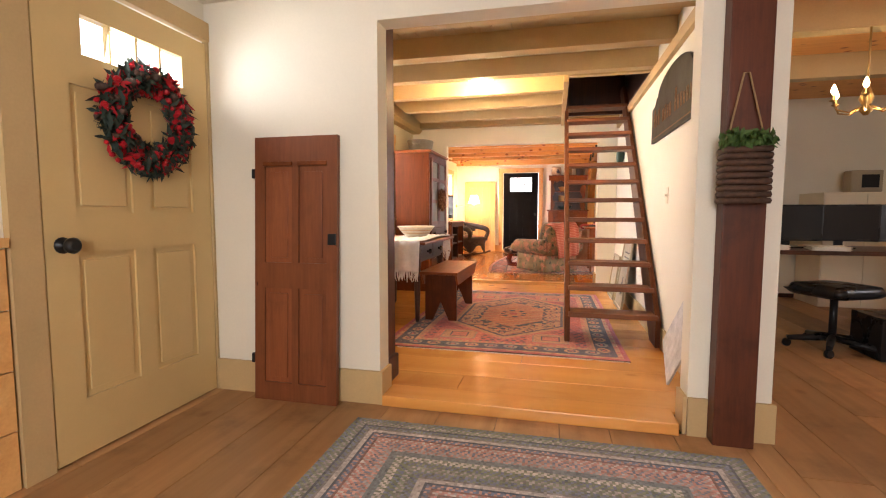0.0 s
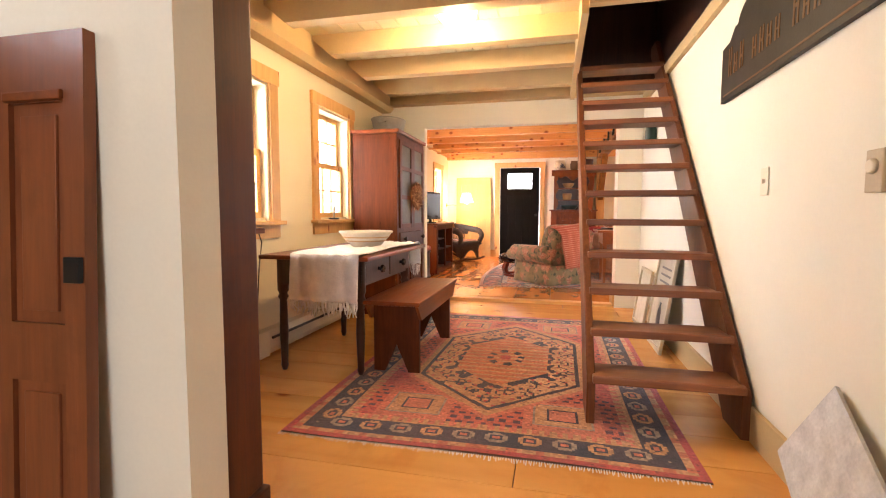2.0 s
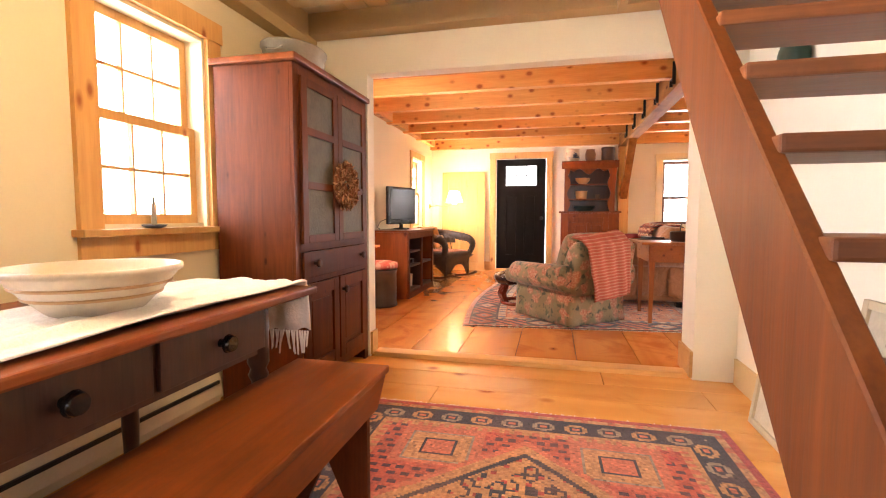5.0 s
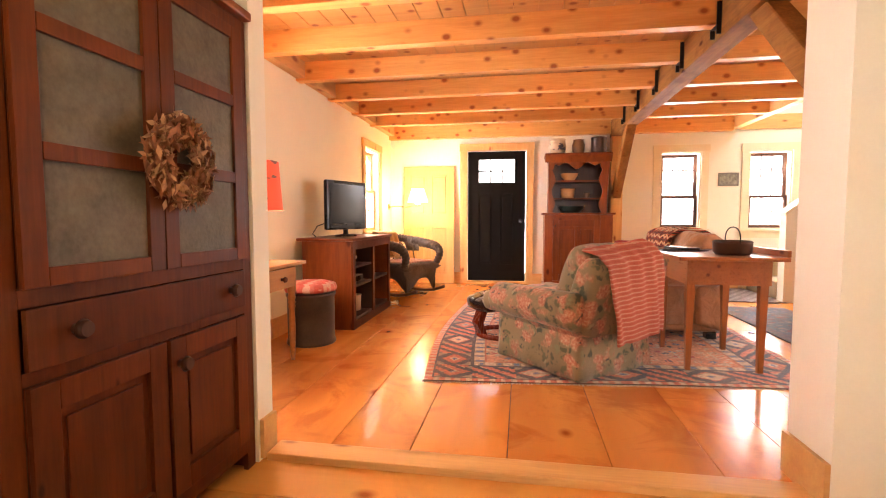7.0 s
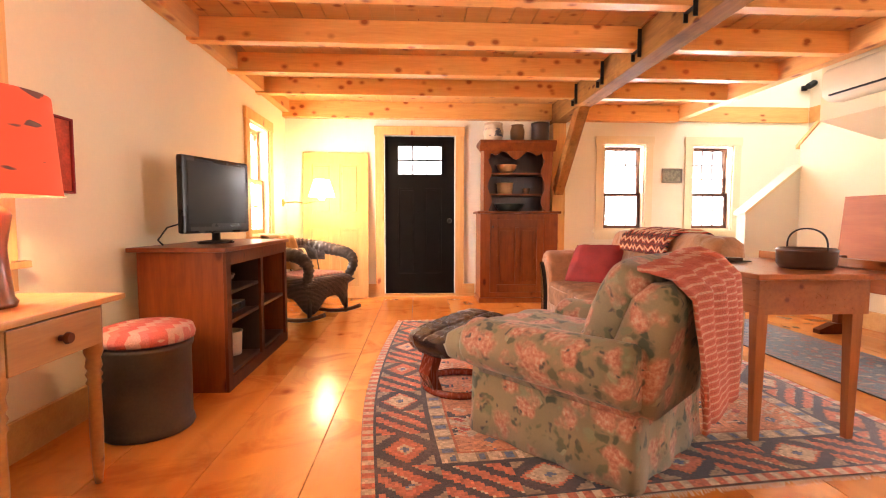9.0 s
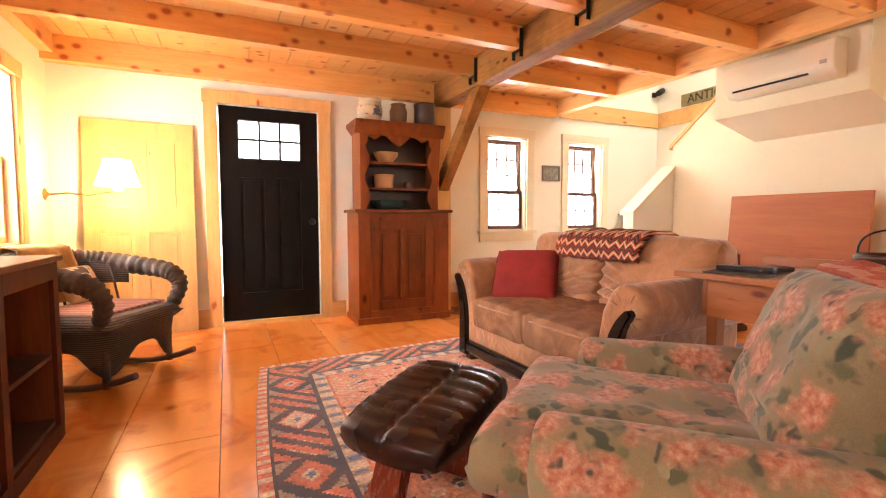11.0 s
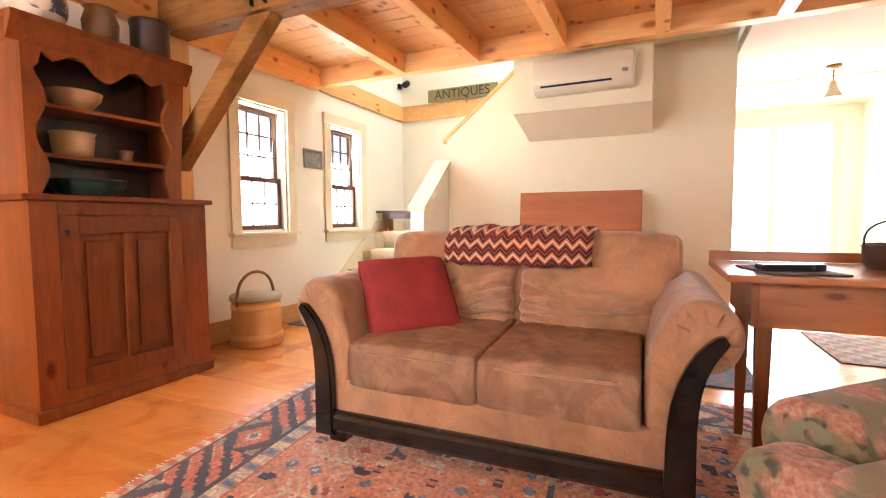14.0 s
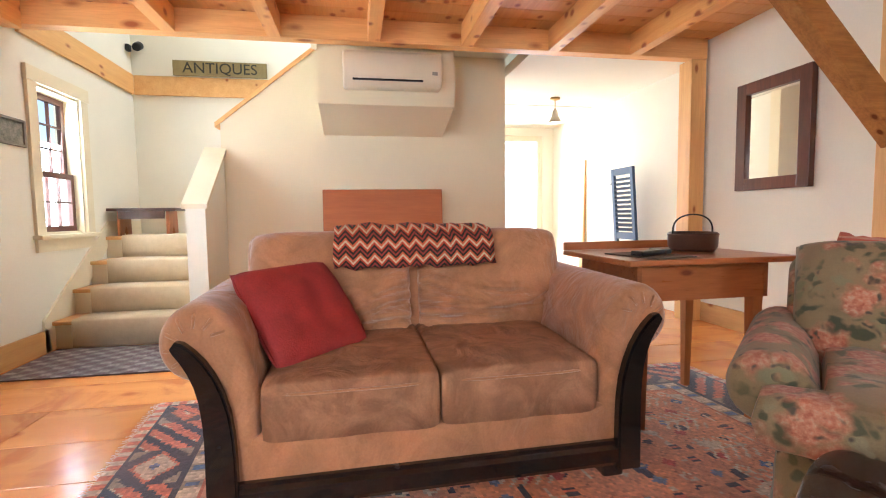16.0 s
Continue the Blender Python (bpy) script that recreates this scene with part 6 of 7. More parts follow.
# ---------- air conditioner and its boxed chase ----------
structure("soffit", P([(3.099, 1.655), (2.55, 1.80), (2.55, 2.376), (3.099, 2.376)], 8.90, 9.95, "y"), CREAM, "plastered chase under the ceiling", "soffit")
ac = thing("air_conditioner", "white split air conditioner on the wall", "air conditioner", pose(2.549, 9.37, 1.89))
part("case", soft_prism([(0, 0.02), (-0.11, 0.02), (-0.165, 0.06), (-0.175, 0.11), (-0.17, 0.235), (-0.14, 0.27), (0, 0.27)], -0.35, 0.39, "y", 0.015), WHITEPLASTIC, ac)
part("louvre", B(-0.17, -0.14, -0.20, 0.32, 0.052, 0.064, m=pose(0, 0, 0)), BLACK, ac, "dark air slot")
part("display", B(-0.1765, -0.168, -0.31, -0.27, 0.10, 0.125), GALV, ac)

# ---------- carpeted stair, landing, upper trim ----------
for i in range(4):
    x = 2.59 + 0.265 * i
    z = FZ + 0.205 + 0.193 * i
    st = thing("carpeted_step", "pine step with a beige carpet runner", "step", pose(x, 0, 0), "steps to the landing")
    end = 4.095 - x if i == 3 else 0.30
    part("riser", B(0.02, end, 10.92, 11.865, 0.0 if i == 0 else z - 0.22, z - 0.03), TRIM_PALE, st)
    part("tread", B(-0.01, end, 10.92, 11.865, z - 0.029, z, bev=0.006), TRIM_H, st)
    part("carpet", soft_prism([(-0.028, z - 0.19), (0.019, z - 0.19), (0.019, z - 0.032), (-0.012, z - 0.03), (-0.012, z + 0.001), (min(end, 0.28), z + 0.001), (min(end, 0.28), z + 0.012), (-0.02, z + 0.012), (-0.03, z - 0.004)], 11.0, 11.72, "y", 0.002, 1), CARPET, st, "beige carpet runner")
structure("skirt_board", P([(2.50, FZ), (2.50, 0.24), (3.44, 0.93), (4.07, 0.93), (4.07, 0.70), (3.4, 0.70), (2.6, FZ)], 11.852, 11.868, "y"), TRIM_PALE, "pale skirt board along the steps", "trim")
structure("knee_wall", P([(2.53, FZ), (3.099, FZ), (3.099, 1.495), (2.53, 1.03)], 10.78, 10.915, "y"), WHITE, "white knee wall beside the steps", "wall")
structure("knee_wall_cap", P([(2.51, 1.014), (2.51, 1.05), (3.11, 1.54), (3.11, 1.504)], 10.76, 10.935, "y"), TRIM_PALE, "pale wood cap on the knee wall", "trim")
structure("stair_wall_cap", P([(10.84, 1.705), (10.84, 1.745), (10.0, 2.425), (10.0, 2.385)], 3.085, 3.235, "x"), TRIM, "pine cap along the sloping wall", "trim")
structure("landing_trim", boxes([(2.45, 4.07, 11.845, 11.869, 2.19, 2.38), (4.075, 4.099, 8.43, 11.845, 2.19, 2.38)]), TRIM_H, "pine band at the upper floor level", "trim")
structure("landing_floor", B(3.23, 4.1, 8.43, 10.92, 0.55, 0.81), TRIM_H, "pine stair landing", "floor")
bn = thing("small_bench", "small dark bench on the landing", "bench", pose(3.54, 11.57, FZ + 0.786, 0, 0, 0))
part("seat", B(-0.14, 0.14, -0.28, 0.28, 0.22, 0.245, bev=0.004), DARKWOOD, bn)
for y in (-0.2, 0.2):
    part("leg", P([(-0.11, 0), (-0.04, 0), (0, 0.09), (0.04, 0), (0.11, 0), (0.10, 0.219), (-0.10, 0.219)], y - 0.012, y + 0.012, "y"), TABLEPINE, bn)
part("apron", boxes([(-0.135, -0.12, -0.187, 0.187, 0.15, 0.218)]), DARKWOOD, bn)


def writing(text, size, m, material, parent, depth=0.003):
    cu = bpy.data.curves.new("letters", "FONT")
    cu.body, cu.size, cu.extrude, cu.align_x, cu.align_y = text, size, depth, "CENTER", "CENTER"
    tmp = bpy.data.objects.new("letters", cu)
    me = bpy.data.meshes.new_from_object(tmp)
    bpy.data.objects.remove(tmp)
    me.materials.append(material)
    ob = new("lettering", me)
    ob.parent, ob.matrix_local = parent, m
    return ob


sg = thing("antiques_sign", "long green board sign with gilt lettering", "sign", pose(4.06, 11.02, 2.385, 0, 0, -90))
part("board", B(-0.45, 0.45, -0.02, 0, 0, 0.15, bev=0.003), plain("olive_sign_paint", (0.25, 0.19, 0.08), 0.6, 0.35), sg)
writing("ANTIQUES", 0.15, pose(0, -0.0205, 0.075, 90), plain("dark_sign_letters", (0.03, 0.028, 0.02), 0.6), sg)
sp = thing("wall_spotlight", "small black spotlight on the upper wall", "lamp", pose(4.0, 11.86, 2.62))
part("mount", B(-0.03, 0.03, -0.03, 0.005, -0.03, 0.03, bev=0.005), BLACK, sp)
part("head", L([(0.035, 0), (0.04, 0.02), (0.04, 0.09), (0.03, 0.11)], 14, pose(-0.02, -0.09, 0, 0, 60)), BLACK, sp)

# ---------- bright passage ----------
gd = thing("door_3", "glazed passage door full of daylight", "door", pose(5.52, 6.95, 0.05), kind="structure")
part("frame", boxes([(0, 0.05, 0, 0.07, 0, 2.05), (0, 0.05, 1.23, 1.30, 0, 2.05), (0, 0.05, 0.62, 0.68, 0, 2.05), (0, 0.05, 0.071, 0.619, 0, 0.12), (0, 0.05, 0.681, 1.229, 0, 0.12), (0, 0.05, 0.071, 0.619, 1.97, 2.05), (0, 0.05, 0.681, 1.229, 1.97, 2.05)]), WHITEPLASTIC, gd)
for y in (0.071, 0.681):
    part("pane", B(0.02, 0.026, y, y + 0.548, 0.121, 1.969), GLASS, gd).visible_shadow = False
part("knob", L([(0.03, 0), (0.03, 0.008), (0.012, 0.012), (0.012, 0.03), (0.028, 0.045), (0.018, 0.07)], 14, pose(-0.001, 1.265, 0.84, 0, -90)), BLACK, gd, "black door knob")
part("deadbolt", L([(0.03, 0), (0.03, 0.01), (0.02, 0.022)], 14, pose(-0.001, 1.265, 0.985, 0, -90)), BLACK, gd, "black deadbolt")
pd = thing("pendant_lamp", "small brass and glass bell pendant lamp", "lamp", pose(3.75, 7.52, 2.209))
part("canopy", L([(0.012, -0.03), (0.05, -0.02), (0.055, 0.0)], 18), BRASS, pd)
part("rod", T([(0, 0, -0.03), (0, 0, -0.12)], 0.006, 8), BRASS, pd)
part("bell", L([(0.075, -0.27), (0.06, -0.24), (0.035, -0.19), (0.028, -0.14), (0.012, -0.12)], 20), CREAMWARE, pd)
sh = thing("shutter", "dark blue louvred shutter leaning on the wall", "shutter", pose(3.31, 6.86, FZ, 4, 0, 180))
part("stile", B(-0.2, -0.15, -0.03, 0, 0, 1.40, bev=0.003), CANVASBLUE, sh)
part("stile", B(0.15, 0.2, -0.03, 0, 0, 1.40, bev=0.003), CANVASBLUE, sh)
for z in (0.0, 0.66, 1.33):
    part("rail", B(-0.149, 0.149, -0.028, -0.002, z, z + 0.07), CANVASBLUE, sh)
for i in range(26):
    z = 0.095 + 0.0475 * i
    if not 0.64 < z < 0.74 and z < 1.32:
        part("slat", B(-0.149, 0.149, -0.022, 0.022, -0.003, 0.003, m=pose(0, -0.015, z, 35)), CANVASBLUE, sh)
part("hook", B(-0.24, -0.2, -0.02, -0.01, 1.24, 1.255), BLACK, sh)
bt = thing("pine_board", "tall pine board leaning in the passage", "board", pose(4.5, 6.83, FZ, 1.5, 0, 0))
part("plank", B(-0.04, 0.04, -0.02, 0.01, 0, 1.62, bev=0.003), TRIM, bt)
rug_thing("hall_mat", "pale patterned mat in the passage", pose(2.85, 7.45, FZ), 0.9, 0.65, lambda u, v: (0.42, 0.36, 0.30) if math.sin(u * 40) * math.sin(v * 40) > 0 else (0.30, 0.16, 0.13), 0.02, False)
sd = thing("smoke_detector", "white round smoke detector on the ceiling", "detector", pose(2.72, 8.55, 2.379))
part("case", L([(0.045, -0.035), (0.06, -0.025), (0.065, 0.0)], 20), WHITEPLASTIC, sd)


# ---------- open stair ----------
def open_stair():
    s = thing("open_stair", "steep open-tread brown wooden stair to a hatch", "stairs", pose(0, 0, 0))
    line = [(3.61, 0), (3.61, 0.20), (5.80, 2.43), (5.98, 2.43), (5.98, 2.36), (3.83, 0)]
    for x0, x1 in ((0.09, 0.128), (0.728, 0.766)):
        bm = P(line, x0, x1, "x")
        bmesh.ops.bevel(bm, geom=bm.edges[:], offset=0.004, segments=1, affect="EDGES")
        part("stringer", bm, STAIRWOOD, s)
    wx = wood("tread_wood", (0.25, 0.088, 0.030), (0.12, 0.04, 0.015), 0, 0.45, 0.4, wear=0.5)
    for n in range(12):
        y, z = 3.60 + 0.1735 * n, 0.235 + 0.1765 * n
        part("tread", B(0.115, 0.745, y, y + 0.21, z - 0.036, z, bev=0.007), wx, s)


open_stair()


# ---------- dining table, runner, bench ----------
def dining_table():
    t = thing("dining_table", "dark farm table with a scrubbed top and drawers", "table", pose(-1.43, 4.39, 0.002))
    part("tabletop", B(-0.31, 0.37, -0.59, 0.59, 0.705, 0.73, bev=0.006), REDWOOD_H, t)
    for r in ((-0.28, 0.27, -0.45, -0.43, 0.54, 0.703), (-0.28, 0.27, 0.43, 0.45, 0.54, 0.703), (-0.29, -0.27, -0.428, 0.428, 0.54, 0.703), (0.25, 0.268, -0.428, 0.428, 0.54, 0.703)):
        part("apron", B(*r), DARKWOOD, t)
    for y in (-0.41, 0.01):
        d = part("drawer", B(0.27, 0.284, y, y + 0.40, 0.56, 0.69, bev=0.003), DARKWOOD, t)
        part("knob", L([(0.012, 0), (0.01, 0.012), (0.026, 0.024), (0.02, 0.04)], 14, pose(0.284, y + 0.2, 0.625, 0, 90)), BLACKWOOD, d, "dark turned knob")
    prof = [(0.014, 0), (0.022, 0.03), (0.02, 0.05), (0.027, 0.25), (0.022, 0.44), (0.032, 0.46), (0.024, 0.48), (0.034, 0.50), (0.034, 0.704)]
    for x in (-0.26, 0.25):
        for y in (-0.42, 0.42):
            part("leg", L(prof, 14, pose(x, y, 0.006 if x > 0 else 0)), DARKWOOD, t)


dining_table()
LINEN = plain("white_homespun", (0.86, 0.83, 0.78), 0.9, 0.15, 20.0, 0.7, fine=120.0)
tr_ = draped("table_runner", "white homespun table runner with ragged fringe", "table runner", pose(-1.32, 4.39, 0), 0.42, [(-0.615, 0.475), (-0.612, 0.62), (-0.60, 0.735), (-0.57, 0.738), (0.57, 0.738), (0.60, 0.735), (0.612, 0.64), (0.615, 0.56)], LINEN, 0.005, 0.018, 48, 21)
rr = random.Random(8)
bm = bmesh.new()
for i in range(40):
    x = -0.205 + 0.41 * i / 39
    ln = rr.uniform(0.03, 0.085)
    tube(bm, [(x, -0.615, 0.485), (x + rr.uniform(-0.010, 0.010), -0.612 + rr.uniform(-0.012, 0.012), 0.475 - ln * 0.5), (x + rr.uniform(-0.018, 0.018), -0.615, 0.475 - ln)], [0.005, 0.006, 0.003], 5)
    tube(bm, [(x, 0.615, 0.565), (x + rr.uniform(-0.014, 0.014), 0.615, 0.56 - ln)], [0.004, 0.003], 5)
tagged(part("fringe", bm, LINEN, tr_, "ragged knotted fringe"), kind="stuff")
BZ = 0.743
bw = thing("mixing_bowl", "large cream stoneware bowl with brown bands", "bowl", pose(-1.32, 4.40, BZ))
part("bowl", L([(0.085, 0), (0.10, 0.012), (0.145, 0.06), (0.172, 0.095), (0.182, 0.10), (0.182, 0.112), (0.168, 0.112), (0.13, 0.06), (0.08, 0.018), (0.01, 0.016)], 36), CREAMWARE, bw)
for z, r in ((0.045, 0.134), (0.07, 0.1545)):
    part("band", L([(r - 0.006, z - 0.004), (r + 0.0015, z - 0.002), (r + 0.0045, z + 0.004), (r - 0.002, z + 0.006)], 36), YELLOWWARE, bw, "tan glazed band")


def bench():
    b = thing("bench", "red-brown plank bench with cut-out ends", "bench", pose(-0.99, 4.49, 0.01))
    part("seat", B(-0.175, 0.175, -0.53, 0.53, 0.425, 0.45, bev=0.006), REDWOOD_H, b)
    for x in (-0.165, 0.148):
        part("apron", P([(-0.52, 0.424), (0.52, 0.424), (0.44, 0.33), (-0.44, 0.33)], x, x + 0.018, "x"), REDWOOD_H, b)
    for y in (-0.42, 0.40):
        part("leg", P([(-0.145, 0), (-0.075, 0), (0, 0.17), (0.075, 0), (0.145, 0), (0.145, 0.423), (-0.145, 0.423)], y, y + 0.022, "y"), REDWOOD, b)


bench()


# ---------- pie safe with tin panels ----------
def pie_safe():
    p = thing("pie_safe", "tall red-brown pie safe with punched tin panels", "cabinet", pose(-1.51, 5.60, 0))
    D, W = 0.44, 0.91
    part("side_panel", B(-D, -0.02, 0, 0.025, 0, 1.72), REDWOOD, p)
    part("side_panel", B(-D, -0.02, W - 0.025, W, 0, 1.72), REDWOOD, p)
    part("back_panel", B(-D, -D + 0.015, 0.026, W - 0.026, 0.08, 1.72), DARKWOOD, p)
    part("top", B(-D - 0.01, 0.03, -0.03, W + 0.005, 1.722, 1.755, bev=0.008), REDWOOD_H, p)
    part("face_frame", boxes([(-0.019, 0, 0, 0.05, 0, 1.72), (-0.019, 0, W - 0.05, W, 0, 1.72), (-0.019, 0, 0.051, W - 0.051, 1.67, 1.72), (-0.019, 0, 0.051, W - 0.051, 0.79, 0.83), (-0.019, 0, 0.051, W - 0.051, 0.62, 0.65), (-0.019, 0, 0.051, W - 0.051, 0.07, 0.13), (-0.019, 0, 0.44, 0.47, 0.131, 0.619)]), REDWOOD, p)
    dr = part("drawer", B(0.002, 0.016, 0.054, 0.848, 0.652, 0.788, bev=0.003), REDWOOD, p, "long shallow drawer")
    for k, y0 in enumerate((0.052, 0.457)):
        y1 = y0 + 0.401
        zs = (0.832, 0.875, 1.11, 1.15, 1.385, 1.425, 1.625, 1.668)
        d = part("upper_door", B(0.001, 0.0035, y0, y1, 0.832, 1.668), REDWOOD, p)
        for r in ((y0, y0 + 0.055), (y1 - 0.055, y1)):
            part("stile", B(0.004, 0.018, r[0], r[1], 0.832, 1.668, bev=0.002), REDWOOD, d)
        for i in (0, 2, 4, 6):
            part("rail", B(0.004, 0.018, y0 + 0.056, y1 - 0.056, zs[i], zs[i + 1], bev=0.002), REDWOOD, d)
        for i in (1, 3, 5):
            part("tin_panel", B(0.004, 0.008, y0 + 0.056, y1 - 0.056, zs[i], zs[i + 1]), TIN, d, "punched grey tin panel")
        part("knob", L([(0.012, 0), (0.01, 0.012), (0.024, 0.022), (0.018, 0.036)], 14, pose(0.016, y0 + (0.11, 0.30)[k], 0.725, 0, 90)), DARKWOOD, dr)
        ld_ = part("lower_door", B(0.001, 0.0035, y0, y1 - 0.012, 0.132, 0.618), REDWOOD, p)
        for r in ((y0, y0 + 0.065), (y1 - 0.075, y1 - 0.012)):
            part("stile", B(0.004, 0.018, r[0], r[1], 0.132, 0.618, bev=0.002), REDWOOD, ld_)
        for z0 in (0.132, 0.55):
            part("rail", B(0.004, 0.018, y0 + 0.066, y1 - 0.076, z0, z0 + 0.068, bev=0.002), REDWOOD, ld_)
        part("panel", B(0.004, 0.010, y0 + 0.085, y1 - 0.095, 0.225, 0.525, bev=0.003), REDWOOD, ld_)
        if k:
            part("knob", L([(0.012, 0), (0.01, 0.012), (0.024, 0.022), (0.018, 0.036)], 14, pose(0.018, y0 + 0.035, 0.54, 0, 90)), DARKWOOD, ld_)


pie_safe()
tub = thing("wash_tub", "grey galvanised oval tub on the pie safe", "tub", pose(-1.74, 6.02, 1.756, 0, 0, 90))
part("tub", L([(0.15, 0), (0.155, 0.01), (0.18, 0.15), (0.188, 0.155), (0.188, 0.165), (0.176, 0.165), (0.15, 0.02), (0.01, 0.015)], 28, None, sx=1.2, sy=0.9), GALV, tub)
for k in (-1, 1):
    part("handle", T([(k * 0.205, -0.05, 0.12), (k * 0.235, -0.03, 0.10), (k * 0.235, 0.03, 0.10), (k * 0.205, 0.05, 0.12)], 0.006, 6), GALV, tub)


def wreath(name, label, m, radius, thick, bits, seed, size):
    """A ring of small leaves, cones and berries; it hangs in its xz plane facing -y."""
    w = thing(name, label, "wreath", m)
    rng = random.Random(seed)
    part("ring", T([(radius * math.cos(i * math.pi / 16), 0, radius * math.sin(i * math.pi / 16)) for i in range(32)], thick * 0.45, 8, None, True), bits[0][1], w)
    for nm, material, count, shape in bits:
        bm = bmesh.new()
        for i in range(count):
            a = rng.uniform(0, 2 * math.pi)
            q, s = rng.uniform(0, 2 * math.pi), thick * math.sqrt(rng.random())
            r = radius + s * math.cos(q)
            c = Vector((r * math.cos(a), -abs(s * math.sin(q)) * 0.8 - 0.005, r * math.sin(a)))
            k = size * rng.uniform(0.6, 1.3)
            mm = Matrix.Translation(c) @ Euler((rng.uniform(0, 6), rng.uniform(0, 6), rng.uniform(0, 6))).to_matrix().to_4x4()
            if shape == "leaf":
                put(bm, [mm @ Vector(v) for v in ((-k, 0, 0), (-k * 0.2, k * 0.35, k * 0.15), (k, 0, 0.2 * k), (-k * 0.2, -k * 0.35, k * 0.15))], [(0, 1, 2), (0, 2, 3)])
            elif shape == "ball":
                bmesh.ops.create_icosphere(bm, subdivisions=1, radius=k * 0.45, matrix=mm)
            else:
                lathe(bm, [(k * 0.2, -k * 0.6), (k * 0.5, -k * 0.3), (k * 0.36, -k * 0.2), (k * 0.5, 0), (k * 0.3, k * 0.15), (k * 0.36, k * 0.3), (k * 0.08, k * 0.6)], 7, mm)
            if shape != "leaf":
                part(nm, bm, material, w)
                bm = bmesh.new()
        if shape == "leaf":
            tagged(part(nm, bm, material, w), kind="stuff")
        else:
            bm.free()
    return w


DRYLEAF = plain("dried_leaf", (0.26, 0.105, 0.05), 0.7, 0.45, 30.0, 0.2)
wreath("dried_wreath", "brown dried-leaf wreath on the pie safe", pose(-1.475, 6.09, 1.15, 0, 0, 90), 0.095, 0.050, [("foliage", DRYLEAF, 620, "leaf"), ("dry_bloom", plain("pale_dried_petal", (0.46, 0.25, 0.13), 0.7, 0.4, 30.0), 420, "leaf")], 3, 0.019)
BERRY = plain("red_berry", (0.45, 0.014, 0.022), 0.35, 0.3, 30.0)
wreath("berry_wreath", "pinecone wreath with red berries on the door", pose(-1.885, 1.86, 1.41, 0, 0, 90), 0.19, 0.075, [("greenery", plain("dark_needles", (0.025, 0.04, 0.028), 0.7, 0.4, 30.0), 900, "leaf"), ("pinecone", plain("pinecone_brown", (0.085, 0.05, 0.035), 0.6, 0.6, 60.0), 70, "cone"), ("berry", BERRY, 240, "ball"), ("red_foliage", BERRY, 200, "leaf")], 6, 0.034)


# ---------- heater, candles, corner cupboard ----------
ht = thing("baseboard_heater", "cream metal baseboard heater under the windows", "heater", pose(-1.998, 3.98, 0.0))
part("case", P([(0, 0.02), (0.06, 0.02), (0.075, 0.06), (0.07, 0.12), (0.05, 0.175), (0, 0.185)], 0.0, 1.58, "y"), plain("cream_enamel", (0.58, 0.50, 0.36), 0.45, 0.1), ht)
part("vent", B(0.066, 0.078, 0.22, 1.56, 0.118, 0.134), BLACK, ht, "dark heater vent")
part("end_cap", B(0.0, 0.08, -0.012, 0.18, 0.015, 0.19, bev=0.006), plain("cream_enamel_cap", (0.60, 0.52, 0.38), 0.45, 0.1), ht)
for y, z in ((3.95, 0.921), (5.22, 0.921)):
    cd = thing("candle_lamp", "electric window candle on a dark saucer", "candle", pose(-1.965, y, z), "window candles")
    part("saucer", L([(0.03, 0), (0.045, 0.006), (0.05, 0.014), (0.01, 0.01)], 18), plain("pewter", (0.08, 0.09, 0.12), 0.4), cd)
    part("candle", L([(0.011, 0.01), (0.011, 0.10), (0.006, 0.11), (0.004, 0.135)], 10), CREAMWARE, cd)
cr = thing("power_cord", "thin dark cord hanging under the window", "cable", pose(-1.965, 3.95, 0.921))
part("cord", T([(0.03, 0.05, -0.02), (0.035, 0.12, -0.05), (0.03, 0.17, -0.14), (0.02, 0.15, -0.30), (0.03, 0.10, -0.60), (0.05, 0.0, -0.86), (0.09, -0.1, -0.914), (0.14, -0.16, -0.915)], 0.004, 6), DARKJUG, cr)



PEWTERKNOB = plain("dark_pewter", (0.10, 0.09, 0.085), 0.32, 0.2, 9.0, 0.05, 0.7)


